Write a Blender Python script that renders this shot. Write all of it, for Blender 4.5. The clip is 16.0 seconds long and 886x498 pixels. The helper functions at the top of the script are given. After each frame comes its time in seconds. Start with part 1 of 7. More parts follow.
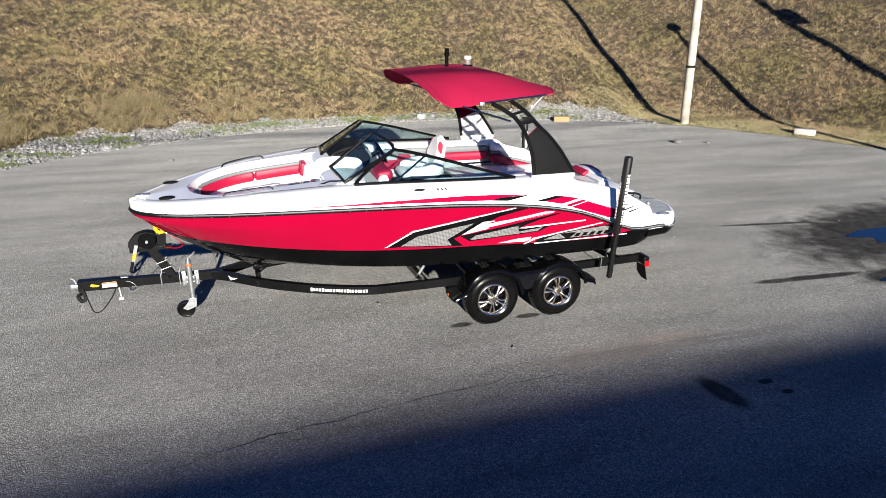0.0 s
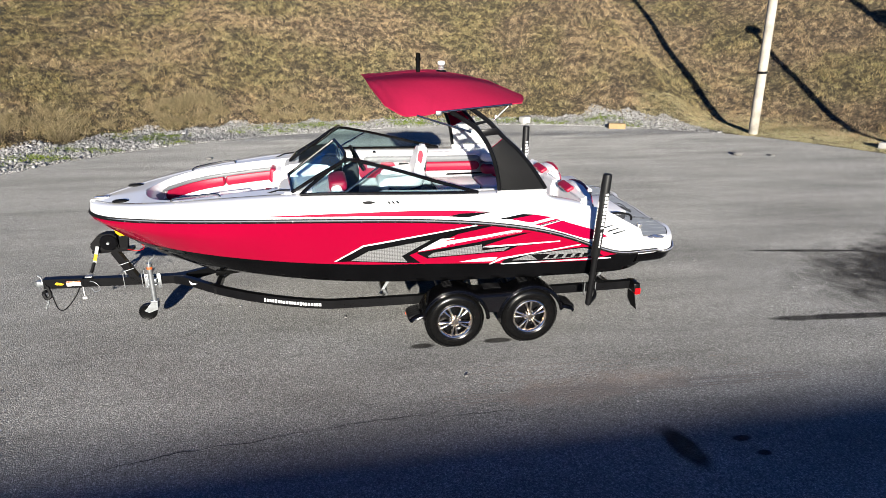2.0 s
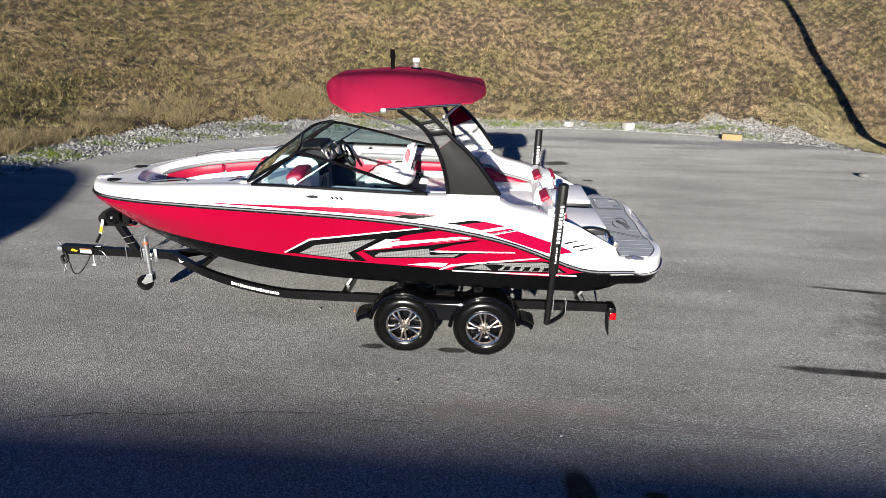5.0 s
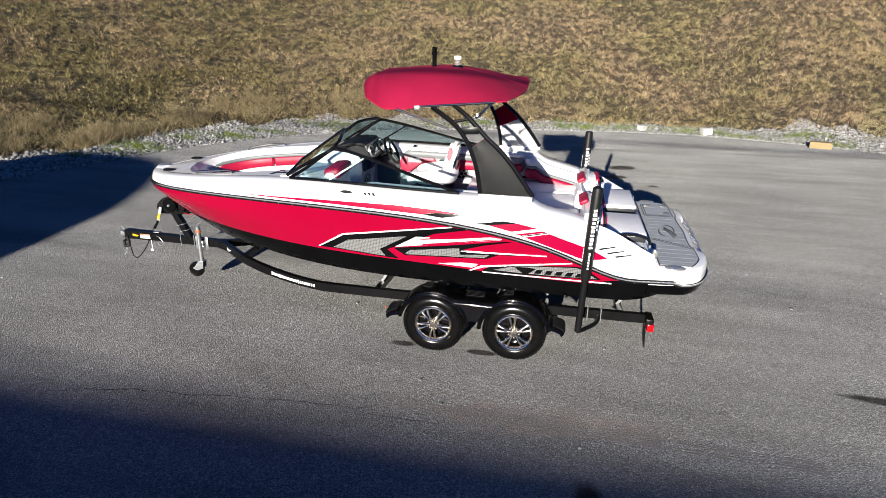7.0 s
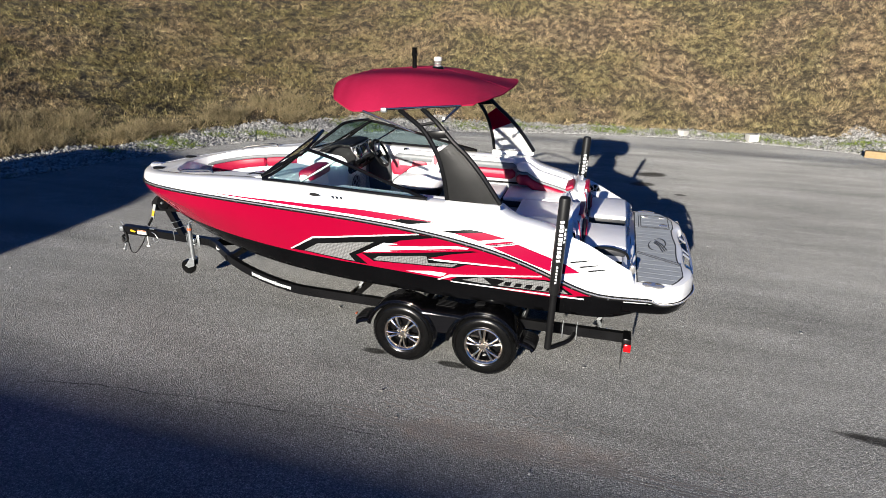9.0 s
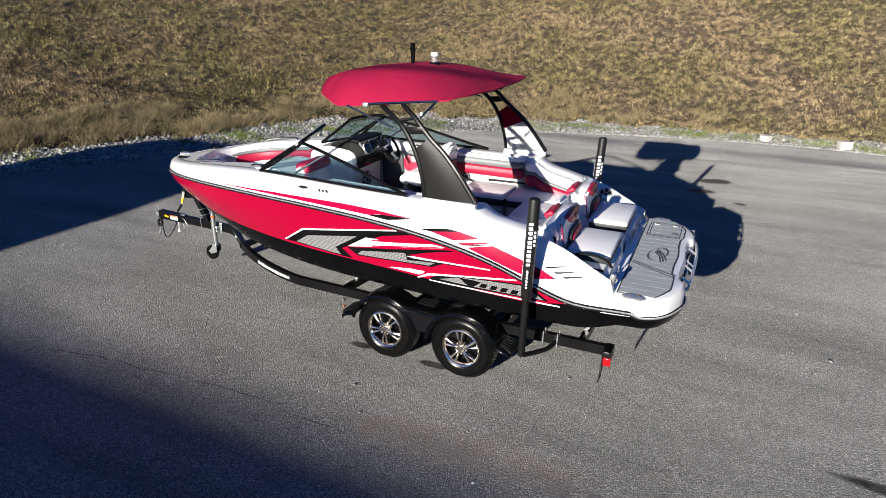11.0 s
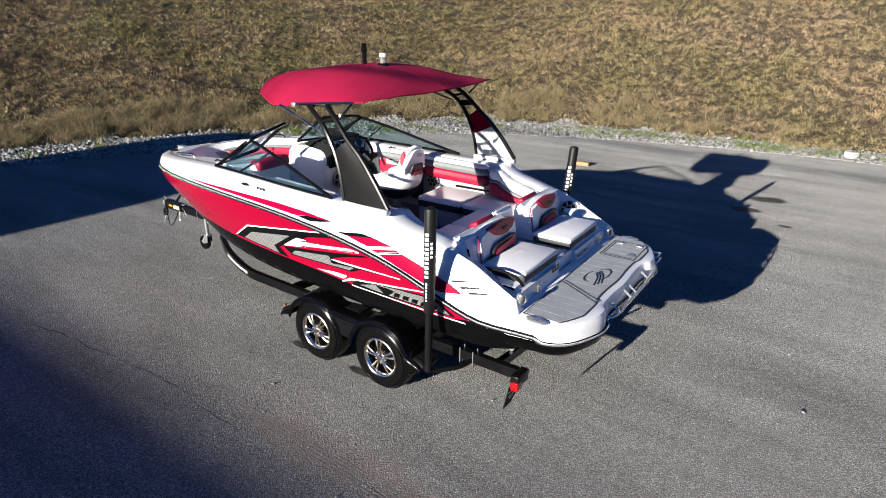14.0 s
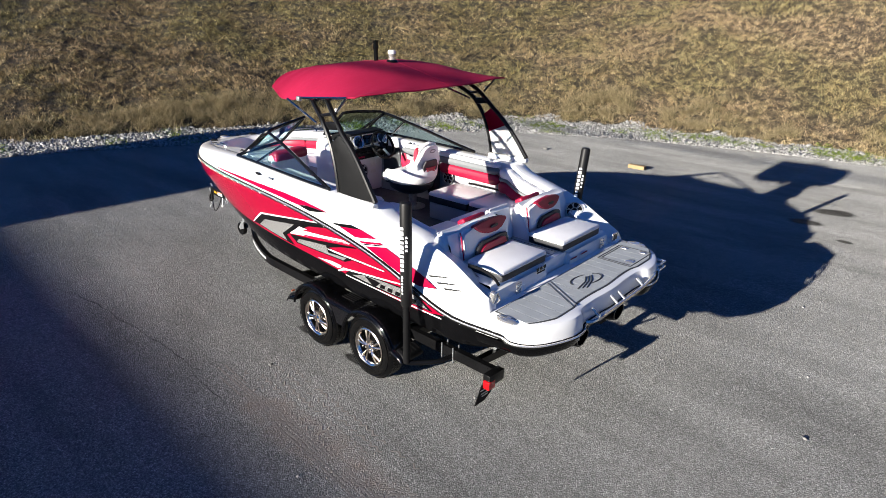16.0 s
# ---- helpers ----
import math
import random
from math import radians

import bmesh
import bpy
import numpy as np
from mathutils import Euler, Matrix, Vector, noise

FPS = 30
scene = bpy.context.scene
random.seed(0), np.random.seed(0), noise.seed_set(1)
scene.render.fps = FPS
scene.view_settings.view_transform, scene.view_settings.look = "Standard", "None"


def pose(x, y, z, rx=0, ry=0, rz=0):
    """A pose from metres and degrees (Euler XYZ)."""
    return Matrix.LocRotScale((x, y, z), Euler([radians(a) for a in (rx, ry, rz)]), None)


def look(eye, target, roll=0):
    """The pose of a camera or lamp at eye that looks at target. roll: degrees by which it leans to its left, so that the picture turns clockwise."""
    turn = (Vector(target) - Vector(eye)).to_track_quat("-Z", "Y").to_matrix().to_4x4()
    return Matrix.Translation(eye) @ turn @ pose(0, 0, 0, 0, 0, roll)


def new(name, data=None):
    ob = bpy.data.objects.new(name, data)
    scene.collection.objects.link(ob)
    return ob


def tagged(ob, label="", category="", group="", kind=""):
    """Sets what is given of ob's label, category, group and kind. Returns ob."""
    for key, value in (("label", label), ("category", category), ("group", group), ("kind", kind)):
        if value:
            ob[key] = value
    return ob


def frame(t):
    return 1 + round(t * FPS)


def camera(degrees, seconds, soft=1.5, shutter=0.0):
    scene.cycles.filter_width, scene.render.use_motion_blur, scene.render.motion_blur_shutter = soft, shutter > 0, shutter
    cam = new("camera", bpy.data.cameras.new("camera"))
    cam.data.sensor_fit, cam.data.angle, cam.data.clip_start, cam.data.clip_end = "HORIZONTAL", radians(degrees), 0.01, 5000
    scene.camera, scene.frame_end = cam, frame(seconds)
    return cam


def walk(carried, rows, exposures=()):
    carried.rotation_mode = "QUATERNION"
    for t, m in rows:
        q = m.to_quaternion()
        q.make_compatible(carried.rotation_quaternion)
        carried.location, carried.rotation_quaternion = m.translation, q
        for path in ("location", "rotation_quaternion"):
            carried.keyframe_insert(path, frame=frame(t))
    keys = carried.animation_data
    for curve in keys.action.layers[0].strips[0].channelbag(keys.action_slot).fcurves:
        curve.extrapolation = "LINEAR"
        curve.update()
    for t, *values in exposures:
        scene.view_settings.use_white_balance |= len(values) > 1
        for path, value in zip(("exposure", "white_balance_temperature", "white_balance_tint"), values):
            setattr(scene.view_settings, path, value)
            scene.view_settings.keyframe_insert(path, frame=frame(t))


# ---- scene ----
cam = camera(72.7, 16.0, soft=0.6)
PATH = [
    (0, (-3.128, -7.208, 3.447), (-2.529, -5.434, 2.746), 1.0),
    (0.5, (-2.767, -7.224, 3.453), (-2.216, -5.434, 2.753), 1.0),
    (1, (-2.396, -7.169, 3.457), (-1.9, -5.363, 2.755), 1.0),
    (1.5, (-2.034, -7.117, 3.485), (-1.608, -5.293, 2.784), 1.0),
    (2, (-1.714, -7.1, 3.479), (-1.365, -5.259, 2.779), 1.0),
    (2.5, (-1.404, -7.138, 3.467), (-1.123, -5.286, 2.767), 1.1),
    (3, (-1.091, -7.154, 3.451), (-0.89, -5.291, 2.751), 1.1),
    (3.2, (-0.966, -7.137, 3.45), (-0.796, -5.272, 2.747), 1.2),
    (5.3, (0.445, -7.012, 3.47), (0.284, -5.147, 2.764), 1.1),
    (5.5, (0.488, -7.006, 3.471), (0.295, -5.144, 2.765), 1.0),
    (6, (0.589, -6.971, 3.454), (0.33, -5.117, 2.749), 1.1),
    (6.5, (0.677, -6.923, 3.44), (0.371, -5.077, 2.735), 1.1),
    (7, (0.783, -6.9, 3.434), (0.425, -5.064, 2.728), 1.2),
    (7.5, (0.987, -6.854, 3.428), (0.588, -5.026, 2.722), 1.1),
    (8, (1.14, -6.75, 3.431), (0.706, -4.93, 2.725), 1.2),
    (8.5, (1.333, -6.598, 3.436), (0.851, -4.79, 2.729), 1.1),
    (9, (1.569, -6.468, 3.44), (1.039, -4.674, 2.733), 1.2),
    (9.2, (1.672, -6.419, 3.444), (1.117, -4.633, 2.736), 1.0),
    (11.3, (2.73, -5.935, 3.409), (1.893, -4.264, 2.696), 1.1),
    (11.5, (2.858, -5.898, 3.409), (2.004, -4.235, 2.696), 1.2),
    (12, (3.166, -5.735, 3.411), (2.271, -4.095, 2.698), 1.1),
    (12.5, (3.431, -5.494, 3.414), (2.502, -3.873, 2.701), 1.1),
    (13, (3.616, -5.323, 3.411), (2.643, -3.726, 2.701), 1.1),
    (13.5, (3.764, -5.145, 3.415), (2.731, -3.588, 2.702), 1.2),
    (14, (3.878, -4.957, 3.426), (2.796, -3.434, 2.712), 1.2),
    (14.5, (4.001, -4.855, 3.406), (2.863, -3.374, 2.692), 1.2),
    (15, (4.214, -4.725, 3.401), (3.035, -3.278, 2.682), 1.3),
    (15.5, (4.401, -4.569, 3.418), (3.169, -3.167, 2.698), 1.3),
    (16, (4.579, -4.457, 3.436), (3.295, -3.105, 2.713), 1.3),
]
walk(cam, [(t, look(eye, target, roll)) for t, eye, target, roll in PATH],
     [(0.0, 1.12), (3.0, 1.06), (5.5, 1.0), (9.0, 0.98), (12.0, 1.06), (14.0, 1.12), (16.0, 1.27)])

# ---- light ----
SUN_AZ, SUN_EL = 83.5, 12.6          # where the shadows point, and the sun's height, in degrees
SUN_POWER, SKY_POWER = 5.0, 0.036
world = bpy.data.worlds.new("sky")
scene.world = world
world.use_nodes = True
wn = world.node_tree
sky = wn.nodes.new("ShaderNodeTexSky")
sky.sky_type, sky.sun_disc = "NISHITA", False
sky.sun_elevation, sky.sun_rotation = radians(SUN_EL), radians(90 - (SUN_AZ + 180))
sky.air_density, sky.dust_density, sky.ozone_density = 1.0, 0.0, 6.0
wn.nodes["Background"].inputs["Strength"].default_value = SKY_POWER
tint = wn.nodes.new("ShaderNodeMix")
tint.data_type, tint.blend_type = "RGBA", "MULTIPLY"
tint.inputs[0].default_value, tint.inputs[7].default_value = 1.0, (0.46, 0.84, 1.32, 1)     # the camera's daylight balance
wn.links.new(sky.outputs["Color"], tint.inputs[6])
wn.links.new(tint.outputs[2], wn.nodes["Background"].inputs["Color"])
ray = Vector((math.cos(radians(SUN_AZ)) * math.cos(radians(SUN_EL)), math.sin(radians(SUN_AZ)) * math.cos(radians(SUN_EL)), -math.sin(radians(SUN_EL))))
sun = new("sun", bpy.data.lights.new("sun", "SUN"))
sun.data.energy, sun.data.angle, sun.data.color = SUN_POWER, radians(0.53), (1.0, 0.945, 0.845)
sun.matrix_world = look(Vector((0, 0, 30)) - ray * 20, Vector((0, 0, 30)))
scene.view_settings.exposure = 1.05

# ---- materials ----
def tree(name):
    m = bpy.data.materials.new(name)
    m.use_nodes = True
    return m, m.node_tree, m.node_tree.nodes["Principled BSDF"]


def node(t, kind, **sets):
    n = t.nodes.new(kind)
    for key, value in sets.items():
        if key in n.inputs:
            n.inputs[key].default_value = value
    return n


def noise_of(t, scale, detail=4.0, stretch=(1, 1, 1)):
    co, mp = t.nodes.new("ShaderNodeTexCoord"), t.nodes.new("ShaderNodeMapping")
    mp.inputs["Scale"].default_value = stretch
    nz = node(t, "ShaderNodeTexNoise", Scale=scale, Detail=detail)
    t.links.new(co.outputs["Object"], mp.inputs["Vector"])
    t.links.new(mp.outputs["Vector"], nz.inputs["Vector"])
    return nz.outputs["Fac"]


def ramp(t, fac, stops):
    r = t.nodes.new("ShaderNodeValToRGB")
    while len(r.color_ramp.elements) < len(stops):
        r.color_ramp.elements.new(0.5)
    for e, (at, c) in zip(r.color_ramp.elements, stops):
        e.position, e.color = at, (*c, 1) if len(c) == 3 else c
    t.links.new(fac, r.inputs["Fac"])
    return r.outputs["Color"]


def grey(v):
    return (v, v, v)


def mix(t, fac, a, b, blend="MIX"):
    m = t.nodes.new("ShaderNodeMix")
    m.data_type, m.blend_type = "RGBA", blend
    for value, socket in ((fac, m.inputs[0]), (a, m.inputs[6]), (b, m.inputs[7])):
        if hasattr(value, "links"):
            t.links.new(value, socket)
        else:
            socket.default_value = value if isinstance(value, float) else (*value, 1)
    return m.outputs[2]


def bump(t, shader, height, strength, distance):
    bm_ = node(t, "ShaderNodeBump", Strength=strength, Distance=distance)
    t.links.new(height, bm_.inputs["Height"])
    t.links.new(bm_.outputs["Normal"], shader.inputs["Normal"])


def surface(name, colour, rough=0.5, metal=0.0, vary=0.12, scale=6.0, grain=0.0, grain_scale=300.0, coat=0.0, spec=0.5, rvary=0.03):
    """A painted, moulded or woven surface: broad uneven tone, fine grain, slight unevenness of the gloss."""
    m, t, s = tree(name)
    broad, fine = noise_of(t, scale, 5), noise_of(t, scale * 9, 3)
    lo, hi = [c * (1 - vary) for c in colour], [min(1, c * (1 + vary)) for c in colour]
    col = ramp(t, broad, ((0.3, lo), (0.7, hi)))
    col = mix(t, ramp(t, fine, ((0.35, grey(0)), (0.65, grey(0.35)))), col, tuple(c * (1 - vary * 0.8) for c in colour))
    t.links.new(col, s.inputs["Base Color"])
    t.links.new(ramp(t, fine, ((0.3, grey(max(0.02, rough - rvary))), (0.7, grey(min(1, rough + rvary))))), s.inputs["Roughness"])
    s.inputs["Metallic"].default_value, s.inputs["Coat Weight"].default_value = metal, coat
    s.inputs["Coat Roughness"].default_value, s.inputs["Specular IOR Level"].default_value = 0.04, spec
    if grain:
        bump(t, s, noise_of(t, grain_scale, 3), grain, 0.002)
    return m


RED_GEL = surface("red_gelcoat", (0.3, 0.0015, 0.024), 0.14, vary=0.04, scale=1.5, coat=0.5, spec=0.3, rvary=0.02)
WHITE_GEL = surface("white_gelcoat", (0.84, 0.84, 0.845), 0.16, vary=0.03, scale=1.2, coat=0.3, rvary=0.01)
BLACK_GEL = surface("black_gelcoat", (0.003, 0.003, 0.0034), 0.1, vary=0.3, scale=2.0, spec=0.12, rvary=0.02)
RED_VINYL = surface("red_decal", (0.29, 0.0012, 0.032), 0.3, vary=0.03, scale=2.0, spec=0.04, rvary=0.005)
BLACK_VINYL = surface("black_decal", (0.005, 0.005, 0.0055), 0.12, vary=0.25, scale=3.0, spec=0.2, rvary=0.01)
WHITE_VINYL = surface("white_decal", (0.8, 0.8, 0.8), 0.3, vary=0.03, scale=3.0, coat=0.4)
BLACK_PAINT = surface("black_trailer_paint", (0.005, 0.005, 0.0055), 0.3, vary=0.3, scale=7.0, spec=0.25)
SATIN = surface("graphite_satin_panel", (0.02, 0.02, 0.021), 0.4, vary=0.08, scale=2.0, spec=0.25, rvary=0.01)
BLACK_PLASTIC = surface("black_plastic", (0.007, 0.007, 0.0075), 0.5, vary=0.25, scale=8.0, spec=0.12)
GLOSS_PLASTIC = surface("glossy_black_plastic", (0.005, 0.005, 0.0055), 0.16, vary=0.3, scale=6.0, spec=0.25)
RUBBER = surface("tyre_rubber", (0.004, 0.004, 0.004), 0.2, vary=0.35, scale=14.0, spec=0.35, rvary=0.06)
CHROME = surface("chrome", (0.7, 0.68, 0.65), 0.16, metal=0.75, vary=0.05, scale=9.0, rvary=0.05)
POLISHED = surface("polished_aluminium", (0.4, 0.385, 0.36), 0.16, metal=1.0, vary=0.04, scale=9.0)
MACHINED = surface("machined_aluminium", (0.9, 0.82, 0.72), 0.21, metal=1.0, vary=0.08, scale=20.0)
GALVANISED = surface("galvanised_steel", (0.42, 0.44, 0.45), 0.42, metal=0.8, vary=0.2, scale=30.0, grain=0.2)
CANVAS = surface("red_canvas", (0.32, 0.007, 0.042), 0.8, vary=0.08, scale=3.0, grain=0.25, grain_scale=420, spec=0.2)
WHITE_SEAT = surface("white_seat_vinyl", (0.83, 0.82, 0.83), 0.45, vary=0.05, scale=5.0, grain=0.25, grain_scale=260)
GREY_SEAT = surface("grey_seat_vinyl", (0.17, 0.18, 0.19), 0.5, vary=0.1, scale=5.0, grain=0.25, grain_scale=260)
DARK_SEAT = surface("charcoal_seat_vinyl", (0.022, 0.023, 0.027), 0.5, vary=0.15, scale=5.0, grain=0.25, grain_scale=260)
RED_SEAT = surface("red_seat_vinyl", (0.34, 0.004, 0.034), 0.45, vary=0.07, scale=5.0, grain=0.25, grain_scale=260)
LINER = surface("grey_liner", (0.36, 0.36, 0.37), 0.5, vary=0.06, scale=4.0)
FLOOR_MAT = surface("dark_cockpit_flooring", (0.07, 0.075, 0.08), 0.8, vary=0.2, scale=9.0, grain=0.4, grain_scale=240)
FOAM = surface("grey_deck_foam", (0.36, 0.38, 0.395), 0.75, vary=0.1, scale=7.0, grain=0.35, grain_scale=350)
FOAM_DARK = surface("dark_foam_groove", (0.045, 0.048, 0.052), 0.8, vary=0.15, scale=9.0)
PAD_COVER = surface("black_pole_cover", (0.008, 0.008, 0.0085), 0.5, vary=0.2, scale=12.0, grain=0.2, grain_scale=90, spec=0.3)
YELLOW = surface("yellow_plastic", (0.62, 0.36, 0.01), 0.4, vary=0.2, scale=30.0)
RED_LENS = surface("red_lens", (0.55, 0.006, 0.01), 0.15, vary=0.1, scale=30.0, coat=0.8)
SCREEN = surface("dark_glass_screen", (0.01, 0.014, 0.02), 0.08, vary=0.2, scale=6.0)
CARPET = surface("black_bunk_carpet", (0.012, 0.012, 0.013), 0.95, vary=0.3, scale=40.0, grain=0.6, grain_scale=300)
PAPER = surface("white_label", (0.75, 0.74, 0.71), 0.5, vary=0.06, scale=30.0)
ORANGE = surface("orange_label", (0.7, 0.14, 0.04), 0.5, vary=0.1, scale=30.0)
WOOD_POLE = surface("weathered_pole_wood", (0.44, 0.4, 0.33), 0.85, vary=0.35, scale=2.0, grain=0.6, grain_scale=60)
ROCK = surface("grey_rock", (0.17, 0.165, 0.155), 0.9, vary=0.2, scale=12.0, grain=0.6, grain_scale=90)
CONCRETE = surface("pale_concrete", (0.5, 0.48, 0.44), 0.9, vary=0.15, scale=9.0, grain=0.6, grain_scale=90)
TAN_BLOCK = surface("tan_block", (0.33, 0.235, 0.12), 0.9, vary=0.15, scale=9.0, grain=0.5, grain_scale=90)
BLOCK_GREY = surface("block_grey", (0.35, 0.35, 0.34), 0.6, vary=0.1, scale=2.0)


def glass_material(name, tint):
    m, t, s = tree(name)
    s.inputs["Base Color"].default_value, s.inputs["Roughness"].default_value = (*tint, 1), 0.02
    s.inputs["Transmission Weight"].default_value, s.inputs["IOR"].default_value = 1.0, 1.05
    s.inputs["Coat Weight"].default_value, s.inputs["Coat Roughness"].default_value = 0.45, 0.02
    return m


GLASS = glass_material("smoked_windscreen_glass", (0.53, 0.72, 0.74))
PUDDLE = surface("puddle_water", (0.01, 0.012, 0.016), 0.03, vary=0.2, scale=1.0, rvary=0.02)


def grille_material():
    """Silver mesh: a honeycomb of small dark cells on a silver ground."""
    m, t, s = tree("silver_mesh_decal")
    co, cut, flat = t.nodes.new("ShaderNodeTexCoord"), t.nodes.new("ShaderNodeSeparateXYZ"), t.nodes.new("ShaderNodeCombineXYZ")
    t.links.new(co.outputs["Object"], cut.inputs[0])
    t.links.new(cut.outputs["X"], flat.inputs["X"])
    t.links.new(cut.outputs["Z"], flat.inputs["Y"])
    v = node(t, "ShaderNodeTexVoronoi", Scale=58.0, Randomness=0.15)
    v.voronoi_dimensions, v.feature = "2D", "DISTANCE_TO_EDGE"
    t.links.new(flat.outputs[0], v.inputs["Vector"])
    t.links.new(ramp(t, v.outputs["Distance"], ((0.05, (0.05, 0.05, 0.05)), (0.16, (0.32, 0.32, 0.32)))), s.inputs["Base Color"])
    s.inputs["Roughness"].default_value, s.inputs["Metallic"].default_value = 0.4, 0.25
    return m


MESH_VINYL = grille_material()


def spot(t, x, y, rx, ry, wobble, turn=0.0):
    """A mask, 1 inside an uneven oval on the ground, 0 outside."""
    co, mp = t.nodes.new("ShaderNodeTexCoord"), t.nodes.new("ShaderNodeMapping")
    mp.vector_type = "TEXTURE"
    mp.inputs["Location"].default_value, mp.inputs["Scale"].default_value = (x, y, 0), (rx, ry, 1)
    mp.inputs["Rotation"].default_value = (0, 0, radians(turn))
    t.links.new(co.outputs["Object"], mp.inputs["Vector"])
    ln = t.nodes.new("ShaderNodeVectorMath")
    ln.operation = "LENGTH"
    t.links.new(mp.outputs["Vector"], ln.inputs[0])
    ad = t.nodes.new("ShaderNodeMath")
    ad.operation = "MULTIPLY_ADD"
    t.links.new(noise_of(t, 2.6, 9), ad.inputs[0])
    ad.inputs[1].default_value = wobble
    t.links.new(ln.outputs["Value"], ad.inputs[2])
    return ramp(t, ad.outputs[0], ((0.62 + wobble * 0.1, grey(1)), (min(1.0, 0.86 + wobble * 0.1), grey(0))))


def cells(t, scale, spread=1.0):
    """Stones set in a binder: the distance from each one's middle, and a random grey of its own."""
    v = node(t, "ShaderNodeTexVoronoi", Scale=scale, Randomness=spread)
    co = t.nodes.new("ShaderNodeTexCoord")
    t.links.new(co.outputs["Object"], v.inputs["Vector"])
    cut = t.nodes.new("ShaderNodeSeparateColor")
    t.links.new(v.outputs["Color"], cut.inputs[0])
    return v.outputs["Distance"], cut.outputs[0]


def asphalt_material():
    m, t, s = tree("worn_asphalt")
    fine, mid, broad, coarse = noise_of(t, 150, 3), noise_of(t, 9, 6), noise_of(t, 0.45, 6), noise_of(t, 38, 4)
    streak = noise_of(t, 1.4, 6, (0.22, 1.6, 1))
    stone, tone = cells(t, 82)
    col = ramp(t, tone, ((0.0, (0.171, 0.17, 0.163)), (0.55, (0.279, 0.278, 0.268)), (0.9, (0.365, 0.362, 0.349)), (1.0, (0.48, 0.47, 0.45))))
    col = mix(t, 1.0, col, ramp(t, stone, ((0.25, grey(1.12)), (0.62, grey(0.62)))), "MULTIPLY")
    col = mix(t, 1.0, col, ramp(t, fine, ((0.3, grey(0.8)), (0.7, grey(1.2)))), "MULTIPLY")
    col = mix(t, 1.0, col, ramp(t, coarse, ((0.3, grey(0.78)), (0.5, grey(1.0)), (0.7, grey(1.22)))), "MULTIPLY")
    col = mix(t, ramp(t, broad, ((0.35, grey(0)), (0.68, grey(0.75)))), col, mix(t, 0.3, col, (0.29, 0.28, 0.262)))
    col = mix(t, ramp(t, streak, ((0.48, grey(0)), (0.66, grey(0.5)))), col, mix(t, 0.5, col, (0.085, 0.083, 0.08)))
    col = mix(t, ramp(t, mid, ((0.52, grey(0)), (0.75, grey(0.3)))), col, (0.085, 0.083, 0.078))
    sweep = noise_of(t, 0.9, 7, (0.35, 1.2, 1))
    col = mix(t, 1.0, col, ramp(t, sweep, ((0.32, grey(0.8)), (0.5, grey(1.0)), (0.68, grey(1.16)))), "MULTIPLY")
    # pale scuffed patches
    for x, y, rx, ry, turn in ((1.9, 11.6, 0.9, 0.28, 8), (3.4, 12.6, 0.8, 0.22, -6), (-3.2, 12.2, 0.8, 0.25, 12), (5.9, 12.1, 0.9, 0.2, -4), (0.1, 12.9, 0.7, 0.2, 0)):
        pale = mix(t, 1.0, spot(t, x, y, rx, ry, 0.6, turn), ramp(t, noise_of(t, 4, 6), ((0.35, grey(0.1)), (0.65, grey(0.6)))), "MULTIPLY")
        col = mix(t, pale, col, (0.36, 0.35, 0.33))
    # dried mud where wheels have passed
    mud = mix(t, 1.0, spot(t, 0.9, -2.15, 2.1, 0.42, 0.5, 4), ramp(t, noise_of(t, 6, 6), ((0.35, grey(0.15)), (0.7, grey(0.75)))), "MULTIPLY")
    col = mix(t, mud, col, (0.22, 0.18, 0.155))
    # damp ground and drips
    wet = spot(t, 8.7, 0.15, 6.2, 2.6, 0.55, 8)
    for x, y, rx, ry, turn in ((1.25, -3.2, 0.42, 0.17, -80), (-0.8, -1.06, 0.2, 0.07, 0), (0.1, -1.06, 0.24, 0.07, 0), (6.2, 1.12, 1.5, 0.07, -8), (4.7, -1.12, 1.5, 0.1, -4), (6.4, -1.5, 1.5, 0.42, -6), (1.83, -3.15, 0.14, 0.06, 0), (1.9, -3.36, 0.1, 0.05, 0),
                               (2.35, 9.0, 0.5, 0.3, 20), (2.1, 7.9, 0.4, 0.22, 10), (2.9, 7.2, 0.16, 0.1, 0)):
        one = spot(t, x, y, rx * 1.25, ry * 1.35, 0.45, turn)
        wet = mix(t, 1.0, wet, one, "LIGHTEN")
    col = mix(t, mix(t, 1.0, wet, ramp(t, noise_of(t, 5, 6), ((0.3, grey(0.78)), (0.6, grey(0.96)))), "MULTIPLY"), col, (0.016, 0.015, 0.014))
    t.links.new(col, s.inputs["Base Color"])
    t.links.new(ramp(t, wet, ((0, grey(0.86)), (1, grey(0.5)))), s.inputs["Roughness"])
    s.inputs["Specular IOR Level"].default_value = 0.06
    relief = mix(t, 0.5, ramp(t, stone, ((0.1, grey(1)), (0.7, grey(0)))), coarse)
    bump(t, s, mix(t, 0.2, relief, fine), 1.0, 0.0125)
    s.inputs["Diffuse Roughness"].default_value = 1.0
    return m


